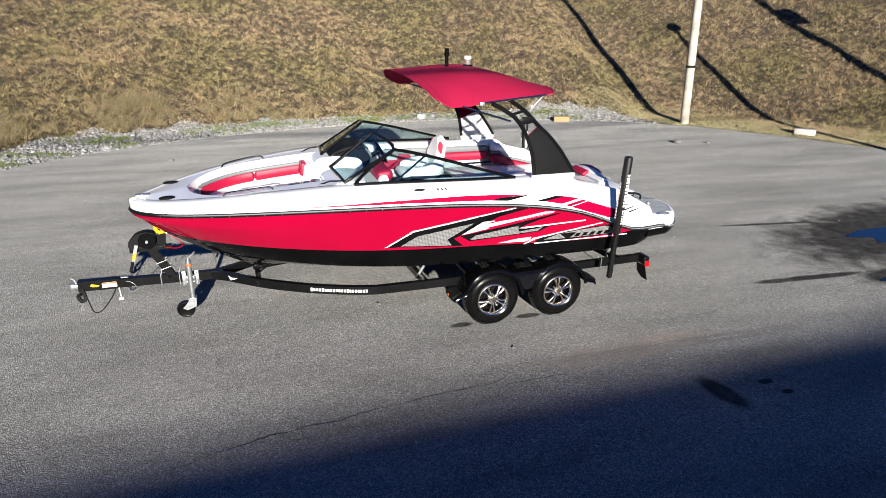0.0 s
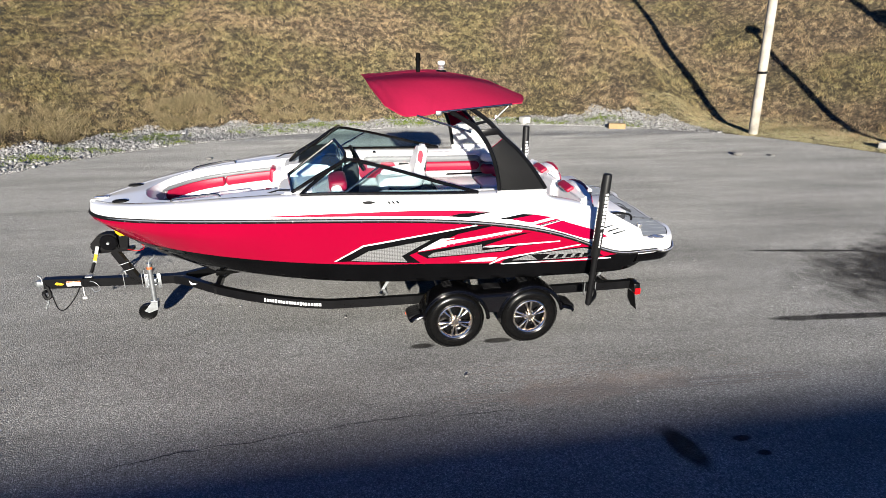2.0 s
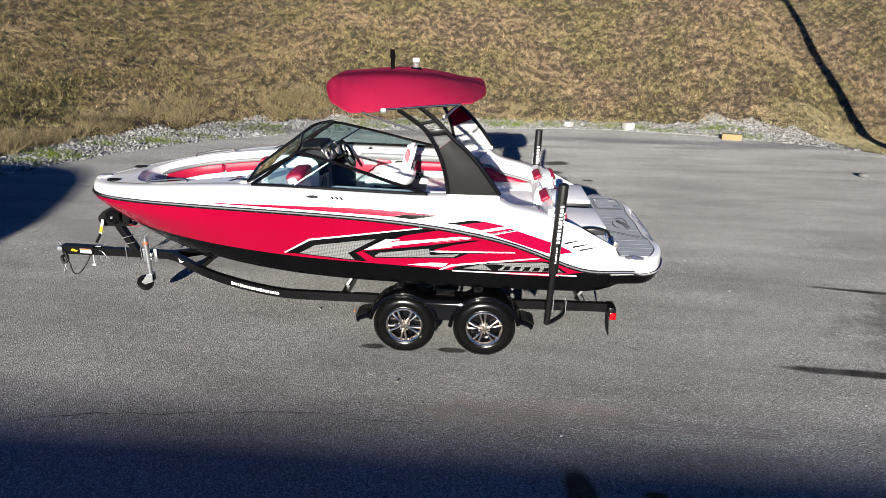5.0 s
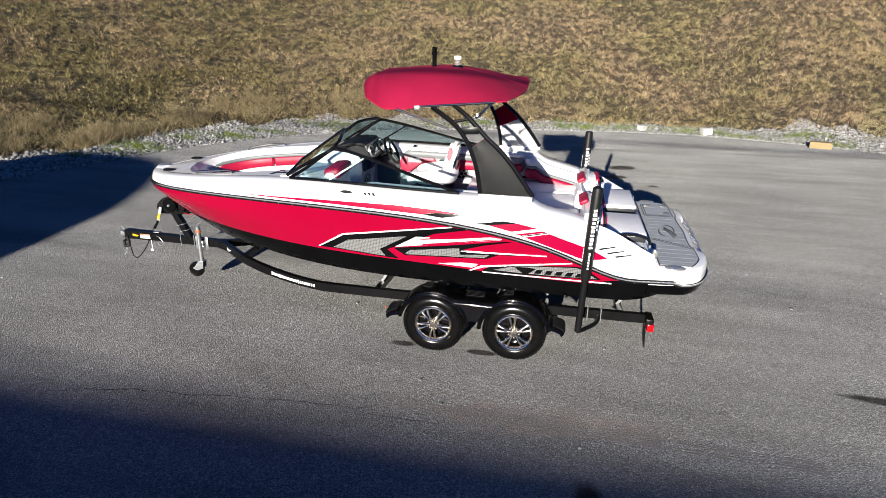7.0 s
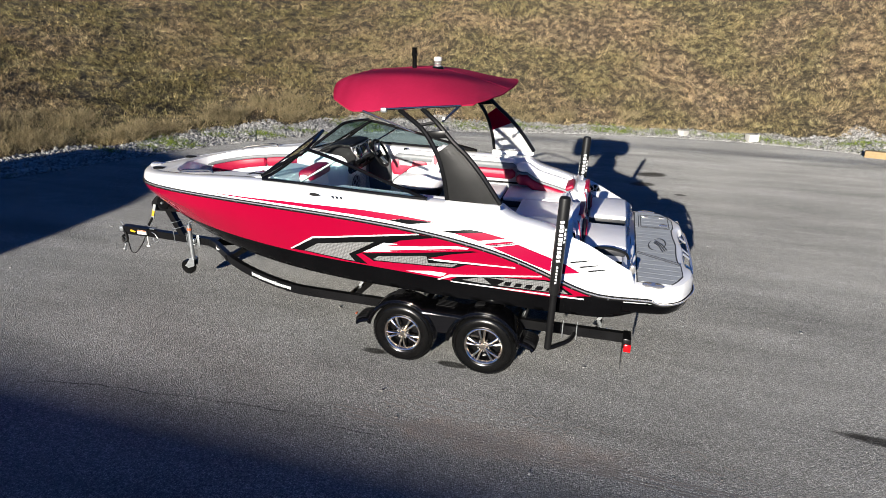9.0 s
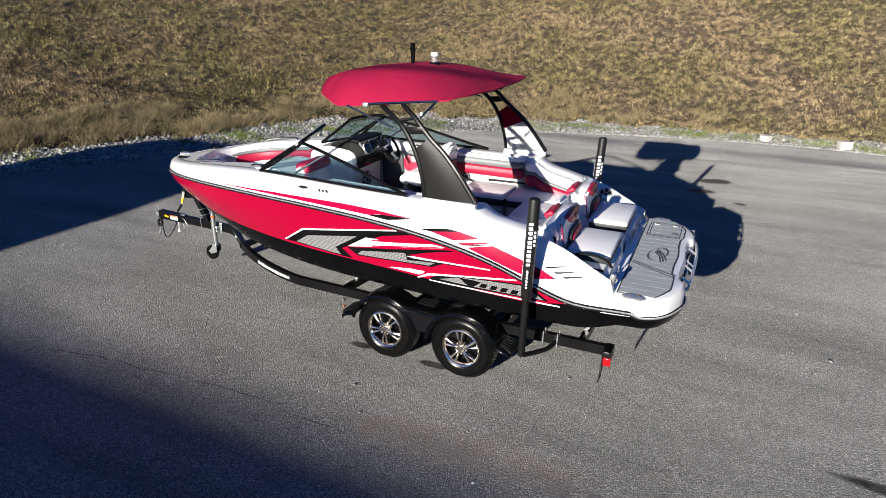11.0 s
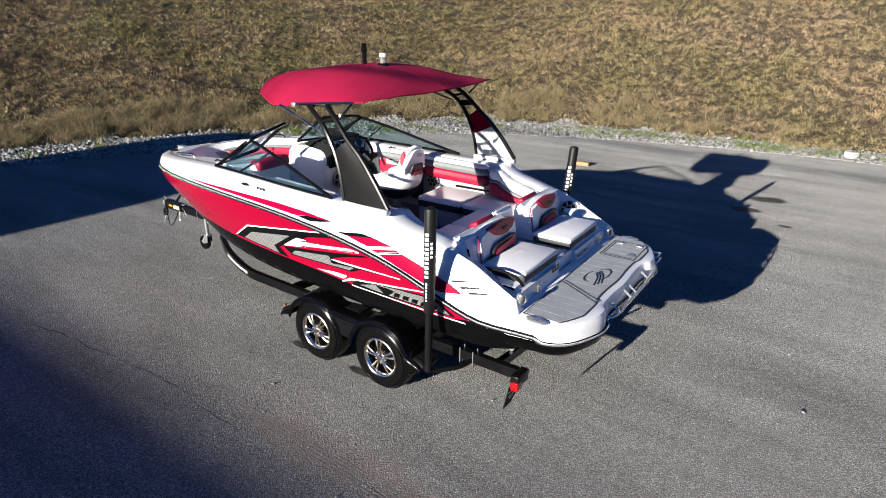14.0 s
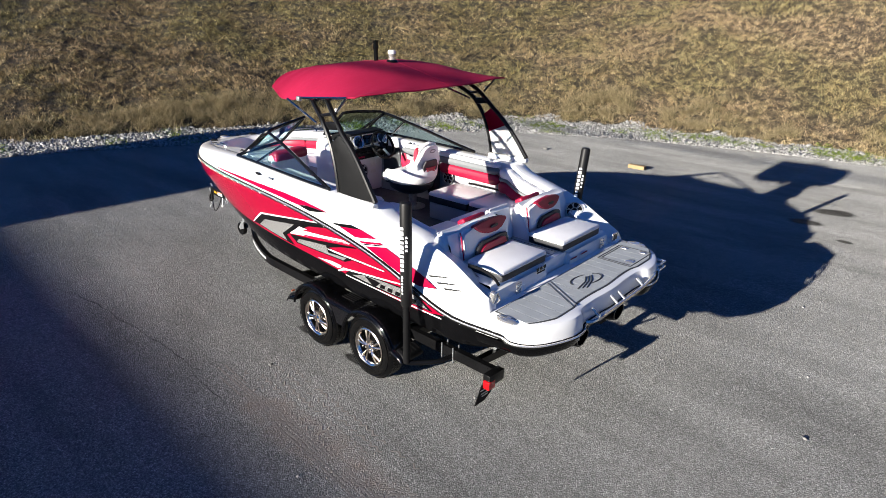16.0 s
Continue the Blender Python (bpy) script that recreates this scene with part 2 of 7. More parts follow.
def bank_tone(t, col):
    """Broad patches of the bank: reddish straw, pale straw, olive; a duller growth to the west, the shade among its
    weeds darkened in.
    """
    col = mix(t, ramp(t, noise_of(t, 0.33, 5), ((0.42, grey(0)), (0.6, grey(0.65)))), col, mix(t, 1.0, col, (0.72, 0.84, 0.6), "MULTIPLY"))
    col = mix(t, ramp(t, noise_of(t, 0.9, 5), ((0.5, grey(0)), (0.7, grey(0.28)))), col, mix(t, 1.0, col, (0.46, 0.38, 0.34), "MULTIPLY"))
    col = mix(t, ramp(t, noise_of(t, 2.2, 4), ((0.45, grey(0)), (0.75, grey(0.5)))), col, mix(t, 1.0, col, (1.6, 1.48, 1.36), "MULTIPLY"))
    co, cut = t.nodes.new("ShaderNodeTexCoord"), t.nodes.new("ShaderNodeSeparateXYZ")
    t.links.new(co.outputs["Object"], cut.inputs[0])
    span = t.nodes.new("ShaderNodeMapRange")
    span.inputs["From Min"].default_value, span.inputs["From Max"].default_value = -3.0, -13.0
    t.links.new(cut.outputs["X"], span.inputs["Value"])
    west = mix(t, 1.0, span.outputs["Result"], ramp(t, noise_of(t, 1.1, 6), ((0.3, grey(0.25)), (0.6, grey(1.0)))), "MULTIPLY")
    col = mix(t, west, col, mix(t, 1.0, col, (0.5, 0.51, 0.46), "MULTIPLY"))
    # tuft tone and finer mottling, shaded gaps coloured in; worn smooth east, rank west
    tuft, fleck = noise_of(t, 5.5, 4), noise_of(t, 17, 3)
    smooth = mix(t, 1.0, ramp(t, tuft, ((0.3, grey(0.86)), (0.5, grey(1.0)), (0.68, grey(1.13)))), ramp(t, fleck, ((0.34, grey(0.7)), (0.5, grey(1.0)), (0.66, grey(1.26)))), "MULTIPLY")
    rank = mix(t, 1.0, ramp(t, tuft, ((0.32, grey(0.45)), (0.5, grey(1.0)), (0.66, grey(1.6)))), ramp(t, fleck, ((0.34, grey(0.3)), (0.5, grey(1.0)), (0.66, grey(1.8)))), "MULTIPLY")
    return mix(t, 1.0, col, mix(t, span.outputs["Result"], smooth, rank), "MULTIPLY")


def soil_material():
    m, t, s = tree("dry_grass_soil")
    a, c = noise_of(t, 9, 7), noise_of(t, 40, 4)
    col = ramp(t, a, ((0.34, (0.022, 0.016, 0.009)), (0.52, (0.085, 0.062, 0.036)), (0.7, (0.24, 0.185, 0.112))))
    col = mix(t, ramp(t, c, ((0.4, grey(0)), (0.7, grey(0.5)))), col, (0.03, 0.022, 0.012))
    t.links.new(bank_tone(t, col), s.inputs["Base Color"])
    s.inputs["Roughness"].default_value = 0.95
    bump(t, s, mix(t, 0.5, a, c), 1.0, 0.12)
    return m


def island_material(name, stops, rough, bank=False):
    """For joined small pieces: each takes its own tone."""
    m, t, s = tree(name)
    g = t.nodes.new("ShaderNodeNewGeometry")
    col = ramp(t, g.outputs["Random Per Island"], stops)
    if bank:
        col = bank_tone(t, col)
    t.links.new(col, s.inputs["Base Color"])
    s.inputs["Roughness"].default_value, s.inputs["Specular IOR Level"].default_value = rough, 0.2
    return m


ASPHALT, SOIL = asphalt_material(), soil_material()
STONE = island_material("crushed_limestone", ((0.0, (0.12, 0.118, 0.112)), (0.4, (0.25, 0.245, 0.235)), (1.0, (0.42, 0.41, 0.395))), 0.85)
BLADE = island_material("dry_grass_blades", ((0.0, (0.076, 0.052, 0.028)), (0.3, (0.26, 0.182, 0.1)), (0.65, (0.44, 0.328, 0.194)), (0.9, (0.6, 0.48, 0.315)), (1.0, (0.2, 0.2, 0.065))), 0.8, True)
TALL = island_material("tall_straw_blades", ((0.0, (0.035, 0.028, 0.014)), (0.35, (0.14, 0.105, 0.056)), (0.75, (0.28, 0.22, 0.125)), (1.0, (0.48, 0.39, 0.24))), 0.8)
TUSSOCK = island_material("tussock_blades", ((0.0, (0.05, 0.045, 0.02)), (0.35, (0.17, 0.135, 0.07)), (0.75, (0.36, 0.285, 0.16)), (1.0, (0.56, 0.46, 0.28))), 0.8)
LAWN = island_material("mown_grass_blades", ((0.0, (0.16, 0.15, 0.06)), (0.4, (0.38, 0.32, 0.18)), (0.8, (0.56, 0.49, 0.32)), (1.0, (0.26, 0.28, 0.1))), 0.8)
WEED = island_material("green_weeds", ((0.0, (0.05, 0.09, 0.015)), (0.5, (0.12, 0.17, 0.025)), (1.0, (0.25, 0.28, 0.05))), 0.7)

# ---- building blocks ----
def part(name, bm, material, parent, label="", smooth=True):
    """Links a bmesh as one mesh object under a thing or a part."""
    me = bpy.data.meshes.new(name)
    bmesh.ops.recalc_face_normals(bm, faces=bm.faces)
    bm.to_mesh(me)
    bm.free()
    if smooth:
        me.polygons.foreach_set("use_smooth", [True] * len(me.polygons))
        me.set_sharp_from_angle(angle=radians(38))
    for one in material if isinstance(material, (list, tuple)) else (material,):
        me.materials.append(one)
    ob = new(name, me)
    if parent is not None:
        ob.parent = parent
    if label:
        tagged(ob, label)
    return ob


def thing(name, place, label, category, group="", kind=""):
    ob = new(name)
    ob.empty_display_size = 0.2
    ob.location = place
    return tagged(ob, label, category, group, kind)


def tube(bm, pts, r, n=8, closed=False, taper=None):
    """A round bar along pts."""
    pts = [Vector(p) for p in pts]
    rings, side = [], None
    for i, p in enumerate(pts):
        a, b = pts[i - 1] if i or closed else p, pts[(i + 1) % len(pts)] if i + 1 < len(pts) or closed else p
        d = (b - a).normalized()
        if side is None:
            side = d.cross(Vector((0, 0, 1)) if abs(d.z) < 0.9 else Vector((0, 1, 0))).normalized()
        side = (side - d * side.dot(d)).normalized()
        up, rr = d.cross(side), r if taper is None else taper[i]
        rings.append([bm.verts.new(p + (side * math.cos(k * math.tau / n) + up * math.sin(k * math.tau / n)) * rr) for k in range(n)])
    m = len(rings)
    for i in range(m if closed else m - 1):
        for k in range(n):
            bm.faces.new((rings[i][k], rings[i][(k + 1) % n], rings[(i + 1) % m][(k + 1) % n], rings[(i + 1) % m][k]))
    if not closed:
        bm.faces.new(rings[0][::-1]), bm.faces.new(rings[-1])


def box(bm, c, size, m=None, bevel=0.0, seg=2):
    """A box with rounded edges: centre, size, and a turn."""
    before = set(bm.verts)
    bmesh.ops.create_cube(bm, size=1, matrix=Matrix.Translation(c) @ (m or Matrix()) @ Matrix.Diagonal((*size, 1)))
    if bevel:
        vs = [v for v in bm.verts if v not in before]
        bmesh.ops.bevel(bm, geom=list({e for v in vs for e in v.link_edges}), offset=bevel, segments=seg, affect="EDGES", profile=0.5)


def turn(axis, degrees):
    return Matrix.Rotation(radians(degrees), 4, axis)


def sheet(bm, f, nu, nv):
    """A grid of f(u, v) with u, v from 0 to 1."""
    vs = [[bm.verts.new(f(i / nu, j / nv)) for j in range(nv + 1)] for i in range(nu + 1)]
    for i in range(nu):
        for j in range(nv):
            q = [vs[i][j], vs[i + 1][j], vs[i + 1][j + 1], vs[i][j + 1]]
            if len({tuple(round(c, 5) for c in v.co) for v in q}) == 4:
                bm.faces.new(q)
            else:
                u = []
                for v in q:
                    if all((v.co - w.co).length > 1e-5 for w in u):
                        u.append(v)
                if len(u) == 3:
                    bm.faces.new(u)
    return vs


def slab(bm, poly, lift, low, high):
    """A plate from a flat outline: lift(a, b, h) puts each corner in place at the heights low and high."""
    lo, hi = [bm.verts.new(lift(a, b, low)) for a, b in poly], [bm.verts.new(lift(a, b, high)) for a, b in poly]
    bm.faces.new(lo[::-1]), bm.faces.new(hi)
    for i in range(len(poly)):
        j = (i + 1) % len(poly)
        bm.faces.new((lo[i], lo[j], hi[j], hi[i]))


def lathe(bm, profile, n=28, m=None):
    """Turns (radius, height) pairs about the local y axis."""
    m = m or Matrix()
    rings = [[bm.verts.new(m @ Vector((r * math.cos(k * math.tau / n), h, r * math.sin(k * math.tau / n)))) for k in range(n)] for r, h in profile]
    for a, b in zip(rings, rings[1:]):
        for k in range(n):
            bm.faces.new((a[k], a[(k + 1) % n], b[(k + 1) % n], b[k]))
    return rings


def cushion(bm, c, size, m=None, bevel=0.045):
    box(bm, c, size, m, min(bevel, 0.45 * min(size)), 3)


def mesh_of(name, verts, faces, material, parent=None, smooth=False):
    me = bpy.data.meshes.new(name)
    me.from_pydata(verts, [], faces)
    if smooth:
        me.polygons.foreach_set("use_smooth", [True] * len(me.polygons))
    me.materials.append(material)
    ob = new(name, me)
    if parent is not None:
        ob.parent = parent
    return ob


# ---- ground ----
EDGE = [(-30, -16.5), (-15.5, -9), (-13.2, -1.5), (-12.5, 0.9), (-11.4, 3.1), (-10.2, 6.8), (-8.8, 9.5), (-6.6, 11.6), (-3.6, 13.2), (0.2, 14.4), (4.7, 15.0), (9.0, 14.0),
        (12.7, 11.9), (14.8, 8.6), (15.9, 6.0), (17.5, 1.0), (22, -5), (34, -9), (34, -16.5)]


def rounded(poly, times=2):
    for _ in range(times):
        poly = [(poly[i][0] * (1 - f) + poly[(i + 1) % len(poly)][0] * f, poly[i][1] * (1 - f) + poly[(i + 1) % len(poly)][1] * f) for i in range(len(poly)) for f in (0.25, 0.75)]
    return poly


EDGE = rounded(EDGE, 2)


def outside(x, y):
    """Metres from the edge of the asphalt, minus inside it."""
    x, y = np.asarray(x, float), np.asarray(y, float)
    best, inside = np.full(x.shape, 1e9), np.zeros(x.shape, bool)
    for (ax, ay), (bx, by) in zip(EDGE, EDGE[1:] + EDGE[:1]):
        dx, dy = bx - ax, by - ay
        u = np.clip(((x - ax) * dx + (y - ay) * dy) / (dx * dx + dy * dy), 0, 1)
        best = np.minimum(best, np.hypot(x - ax - u * dx, y - ay - u * dy))
        if ay != by:
            inside ^= ((ay > y) != (by > y)) & (x < ax + (y - ay) * dx / dy)
    return np.where(inside, -best, best)


def height(x, y):
    """The lie of the land: a verge round the asphalt, then a bank that rises from it."""
    x, y = np.asarray(x, float), np.asarray(y, float)
    d = outside(x, y)
    toe = 1.2 - 0.5 * np.clip((x - 6) / 4, 0, 1) + 1.35 * np.clip((x - 11.7) / 1.3, 0, 1) + 0.5 * np.clip((x - 14) / 2, 0, 1)
    slope = 0.33 + 0.13 * np.clip((x + 12) / 8, 0, 1) + 0.06 * np.clip((x - 2) / 8, 0, 1) + 0.07 * np.clip((x - 14) / 3, 0, 1)
    rise = np.clip(d - toe, 0, None)
    front = np.clip((y + 12) / 8, 0, 1) * (1 - np.clip((x - 12) / 4, 0, 1) * (1 - np.clip((y - 3) / 5, 0, 1)))
    z = 0.1 * np.clip(d / toe, 0, 1) + slope * (np.minimum(rise, 45 - 36 * np.clip((x - 11) / 7, 0, 1)) + 0.35 * (np.exp(-rise / 0.35) - 1)) * front
    z = z + 0.10 * np.sin(x * 0.9 + 0.5 * y) * np.sin(y * 0.7 - 0.3 * x) * np.clip(rise / 4, 0, 1) * front
    z = z + 0.035 * np.sin(x * 4.1 + 1.7 * np.sin(y * 2.3)) * np.sin(y * 3.7 + np.sin(x * 2.9)) * np.clip(rise / 1.5, 0, 1) * front
    return np.where(d < 0, -0.03, z)


gx = np.concatenate([np.linspace(-1200, -45, 12), np.linspace(-40, -26, 15)[:-1], np.linspace(-26, 26, 300), np.linspace(27, 45, 14), np.linspace(60, 1200, 12)])
gy = np.concatenate([np.linspace(-1200, -30, 12), np.linspace(-25, 1, 30)[:-1], np.linspace(1, 42, 240), np.linspace(43, 70, 14), np.linspace(90, 1200, 12)])
GX, GY = np.meshgrid(gx, gy, indexing="ij")
GZ = height(GX, GY)
ny = len(gy)
ground = mesh_of("ground", np.stack([GX, GY, GZ], -1).reshape(-1, 3).tolist(),
                 [(i * ny + j, (i + 1) * ny + j, (i + 1) * ny + j + 1, i * ny + j + 1) for i in range(len(gx) - 1) for j in range(ny - 1)], SOIL, smooth=True)
tagged(ground, "dry brown grassy bank and soil round the asphalt", "ground", kind="structure")

bm = bmesh.new()
slab(bm, EDGE, lambda a, b, h: (a, b, h), -0.1, 0.0)
pavement = part("pavement", bm, ASPHALT, None, smooth=False)
tagged(pavement, "worn grey asphalt with damp stains and dried mud", "pavement", kind="structure")

# low unseen blocks behind the camera, fitted to the shadows on the asphalt
bm = bmesh.new()
box(bm, (12.4, -34.4, 3.231), (46.0, 6.0, 6.462))
box(bm, (12.4, -34.4, 6.487), (45.9, 6.0, 0.05))
box(bm, (-27.6, -34.4, 3.231), (19.4, 6.0, 6.462))
shed = part("building", bm, BLOCK_GREY, None, smooth=False)
tagged(shed, "unseen long flat-roofed building, sized to its shadow on the asphalt", "building")
# stand-in outline, worked back from the edge of the western shadow
bm = bmesh.new()
slab(bm, [(-14.85, 0), (-9.0, 0), (-9.05, 3.6), (-9.35, 4.1), (-9.75, 4.55), (-10.4, 4.9), (-11.2, 5.24), (-11.9, 5.4), (-13.0, 5.5), (-14.1, 5.5), (-14.6, 5.35), (-14.85, 5.0)], lambda a, b, h: (a, h, b), -23.4, -17.4)
west_shade_block = part("building", bm, BLOCK_GREY, None, smooth=False)
tagged(west_shade_block, "unseen round-topped block, shaped to cast the western shadow", "building")

# ---- the boat's lines ----
RAIL_X = (-4.4, -3.6, -2.6, -1.6, -0.6, 0.3, 0.8, 1.2, 1.5, 1.8, 2.4)
RAIL_Z = (1.443, 1.529, 1.582, 1.581, 1.538, 1.426, 1.292, 1.131, 1.035, 1.021, 0.989)
BOW, BEAM, FULL, ROUND, TUCK = -4.341, 1.275, 3.25, 1.592, 0.228


def spline(xk, yk):
    """A smooth curve through knots."""
    xk, yk = np.array(xk, float), np.array(yk, float)
    n, h = len(xk), np.diff(xk)
    A, r = np.eye(n), np.zeros(n)
    for i in range(1, n - 1):
        A[i, i - 1:i + 2] = h[i - 1], 2 * (h[i - 1] + h[i]), h[i]
        r[i] = 6 * ((yk[i + 1] - yk[i]) / h[i] - (yk[i] - yk[i - 1]) / h[i - 1])
    k = np.linalg.solve(A, r)

    def at(x):
        i = int(np.clip(np.searchsorted(xk, x) - 1, 0, n - 2))
        u = x - xk[i]
        return float(yk[i] + u * ((yk[i + 1] - yk[i]) / h[i] - h[i] * (2 * k[i] + k[i + 1]) / 6) + u * u * k[i] / 2 + u ** 3 * (k[i + 1] - k[i]) / (6 * h[i]))
    return at


rail_z = spline(RAIL_X, RAIL_Z)
paint_low = spline((-3.9, -3.2, -2.4, -1.5, -0.5, 0.5, 1.45), (1.225, 1.167, 1.113, 1.065, 1.03, 0.986, 0.97))
chine_z = spline((-4.3, -3.8, -3.2, -2.4, -1.2, 0.5, 2.2), (1.36, 1.12, 0.98, 0.89, 0.83, 0.8, 0.8))
gunwale_raw = spline((-4.4, -3.9, -3.4, -2.8, -2.1, -1.2, -0.2, 0.5), (1.55, 1.625, 1.695, 1.765, 1.815, 1.812, 1.79, 1.79))
gunwale_aft = spline((0.5, 0.62, 0.8, 1.05, 1.25, 1.4, 1.55, 1.68, 1.8), (1.80, 1.72, 1.665, 1.605, 1.548, 1.483, 1.402, 1.333, 1.272))


def gunwale_z(x):
    if x < 0.5:
        return gunwale_raw(x)
    return gunwale_aft(x) if x < 1.8 else max(1.272 - (x - 1.8) * 3.2, 1.175)


def inward(x):
    """How far the side deck falls towards the inside, abaft the cockpit."""
    f = min(max((x - 0.98) / 0.3, 0), 1)
    return 0.085 * f * f * (3 - 2 * f) * (1 if x < 1.75 else max(0, (1.83 - x) / 0.08))


def stem_x(z):
    d = max(1.42 - z, 0)
    return BOW + 1.1 * d + 0.6 * d * d


def half(x, z):
    """Half-breadth of the hull at the station x and the height z."""
    d = max(1.42 - z, 0)
    u = min(max((-0.6 - x) / (-0.6 - min(stem_x(z), -0.7)), 0), 1)
    b = (BEAM - 0.18 * min(max(rail_z(x) - z, -0.1), 1)) * max(1 - u ** max(FULL - 1.2 * d, 1.8), 0) ** (1 / max(ROUND - 0.4 * d, 1.1))
    return b - (max(x + 0.3, 0) / 2.6) ** 2 * TUCK


def topside(x, z):
    """Half-breadth of the white topside above the rail."""
    return max(half(x, rail_z(x)) - 0.27 * (z - rail_z(x)), 0.0)


def paint_z(x):
    if x > 1.2:
        f = min((x - 1.2) / 0.3, 1)
        return paint_low(min(x, 1.45)) * (1 - f) + rail_z(x) * f
    return paint_low(x) if x > -3.9 else paint_low(-3.9) + (-3.9 - x) * 0.24


def keel_z(x):
    lo, hi = 0.62, 1.42
    if x > stem_x(lo):
        return lo
    for _ in range(30):
        mid = (lo + hi) / 2
        lo, hi = (lo, mid) if stem_x(mid) < x else (mid, hi)
    return lo


def band(bm, upper, lower, end, side, nu=90, nv=8):
    """The hull's skin between two heights, from the stem to a station."""
    def f(u, v):
        zf = lambda x: upper(x) * (1 - v) + lower(x) * v
        x0 = BOW
        for _ in range(25):
            x0 = stem_x(zf(x0))
        x = x0 + (end - x0) * u ** 1.7
        z = zf(x)
        return Vector((x, side * (half(x, z) if u else 0), z))
    sheet(bm, f, nu, nv)


boat = thing("motorboat", (0, 0, 0), "red and white bowrider motorboat with red canvas top", "boat")
# it lists a little to port and sits askew on its bunks
boat.matrix_basis = Matrix.Translation((0, -1.09, 1.45)) @ Matrix.Rotation(radians(1.2), 4, "Z") @ Matrix.Rotation(radians(1.45), 4, "X") @ Matrix.Translation((0, 1.15, -1.45))
FINER, SWEEP = 0.0334, 0.0175       # the plan narrows towards the bow by this share of its breadth, and its middle line runs askew, metre by metre

bm = bmesh.new()
for side in (-1, 1):
    band(bm, rail_z, paint_z, 1.5, side)
bmesh.ops.remove_doubles(bm, verts=bm.verts, dist=0.0008)
part("hull_side", bm, RED_GEL, boat, "glossy red gelcoat topsides")

STERN = 2.02
bm = bmesh.new()
for side in (-1, 1):
    low = lambda x: min(max(chine_z(x), keel_z(x) + 0.004), paint_z(x) - 0.01)
    band(bm, lambda x: paint_z(x), low, STERN, side, 90, 4)

    def bottom(u, v):
        x0 = BOW
        for _ in range(25):
            x0 = stem_x(low(x0))
        x = x0 + (STERN - x0) * u ** 1.7
        b, z, k = half(x, low(x)) if u else 0, low(x), keel_z(x)
        step = 0.018 * math.sin(v * math.pi * 3) * min(1, u * 4)
        return Vector((x, side * b * (1 - v), z * (1 - v) + min(k, z) * v - abs(step)))
    sheet(bm, bottom, 60, 9)
    prof = [(half(STERN, z), z) for z in np.linspace(rail_z(STERN), chine_z(STERN), 5)] + [(0, keel_z(STERN))]
    for (b1, z1), (b2, z2) in zip(prof, prof[1:]):
        bm.faces.new([bm.verts.new(p) for p in ((STERN, side * b1, z1), (STERN, side * b2, z2), (STERN, 0, z2), (STERN, 0, z1)) if not (p[1] == 0 and p[2] == z2 == prof[-1][1] and b2 == 0 and p != (STERN, 0, z2))][:4])
bmesh.ops.remove_doubles(bm, verts=bm.verts, dist=0.0008)
for v in bm.verts:              # the chines tuck in and up at the stern
    f = min(max((v.co.x - 1.5) / 0.52, 0), 1) ** 2 * min(max((0.98 - v.co.z) / 0.16, 0), 1) * min(abs(v.co.y) / 0.8, 1)
    v.co.y *= 1 - 0.15 * f
    v.co.z += 0.07 * f
part("hull_bottom", bm, BLACK_GEL, boat, "glossy black lower hull")

# platform outline at the stern, half of it, from the port side round to the middle
AFT = [(1.75, 1.135), (2.0, 1.10), (2.14, 1.075), (2.25, 1.0), (2.33, 0.88), (2.40, 0.70), (2.40, 0.56), (2.355, 0.47), (2.35, 0.25), (2.365, 0.0)]
AFT_PLAN = [(x, -b) for x, b in AFT] + [(x, b) for x, b in AFT[-2::-1]]


def smooth_path(pts, steps=5):
    """A denser path through pts."""
    pts = [Vector(p) for p in pts]
    out = []
    for i in range(len(pts) - 1):
        a, b, c, d = pts[max(i - 1, 0)], pts[i], pts[i + 1], pts[min(i + 2, len(pts) - 1)]
        for k in range(steps):
            t = k / steps
            out.append(0.5 * ((2 * b) + (c - a) * t + (2 * a - 5 * b + 4 * c - d) * t * t + (3 * b - a - 3 * c + d) * t ** 3))
    return out + [pts[-1]]


AFT_SMOOTH = [(v.x, v.y) for v in smooth_path([(x, y, 0) for x, y in AFT_PLAN], 4)]


def inset(path, d):
    out = []
    for i, (x, y) in enumerate(path):
        a, b = path[max(i - 1, 0)], path[min(i + 1, len(path) - 1)]
        tx, ty = b[0] - a[0], b[1] - a[1]
        n = math.hypot(tx, ty) or 1
        out.append((x - ty / n * d, y + tx / n * d))
    return out


def aft_wall(bm, levels):
    """A wall round the platform from (height, inset) levels."""
    rows = [[bm.verts.new((x, y, z)) for x, y in inset(AFT_SMOOTH, d)] for z, d in levels]
    for a, b in zip(rows, rows[1:]):
        for i in range(len(a) - 1):
            bm.faces.new((a[i], a[i + 1], b[i + 1], b[i]))
    return rows


bm = bmesh.new()
rows = aft_wall(bm, ((0.86, 0.16), (0.87, 0.06), (0.905, 0.025), (0.985, 0.004)))
bm.faces.new(rows[0])
part("transom_skirt", bm, BLACK_GEL, boat, "black moulded underside of the swim platform")

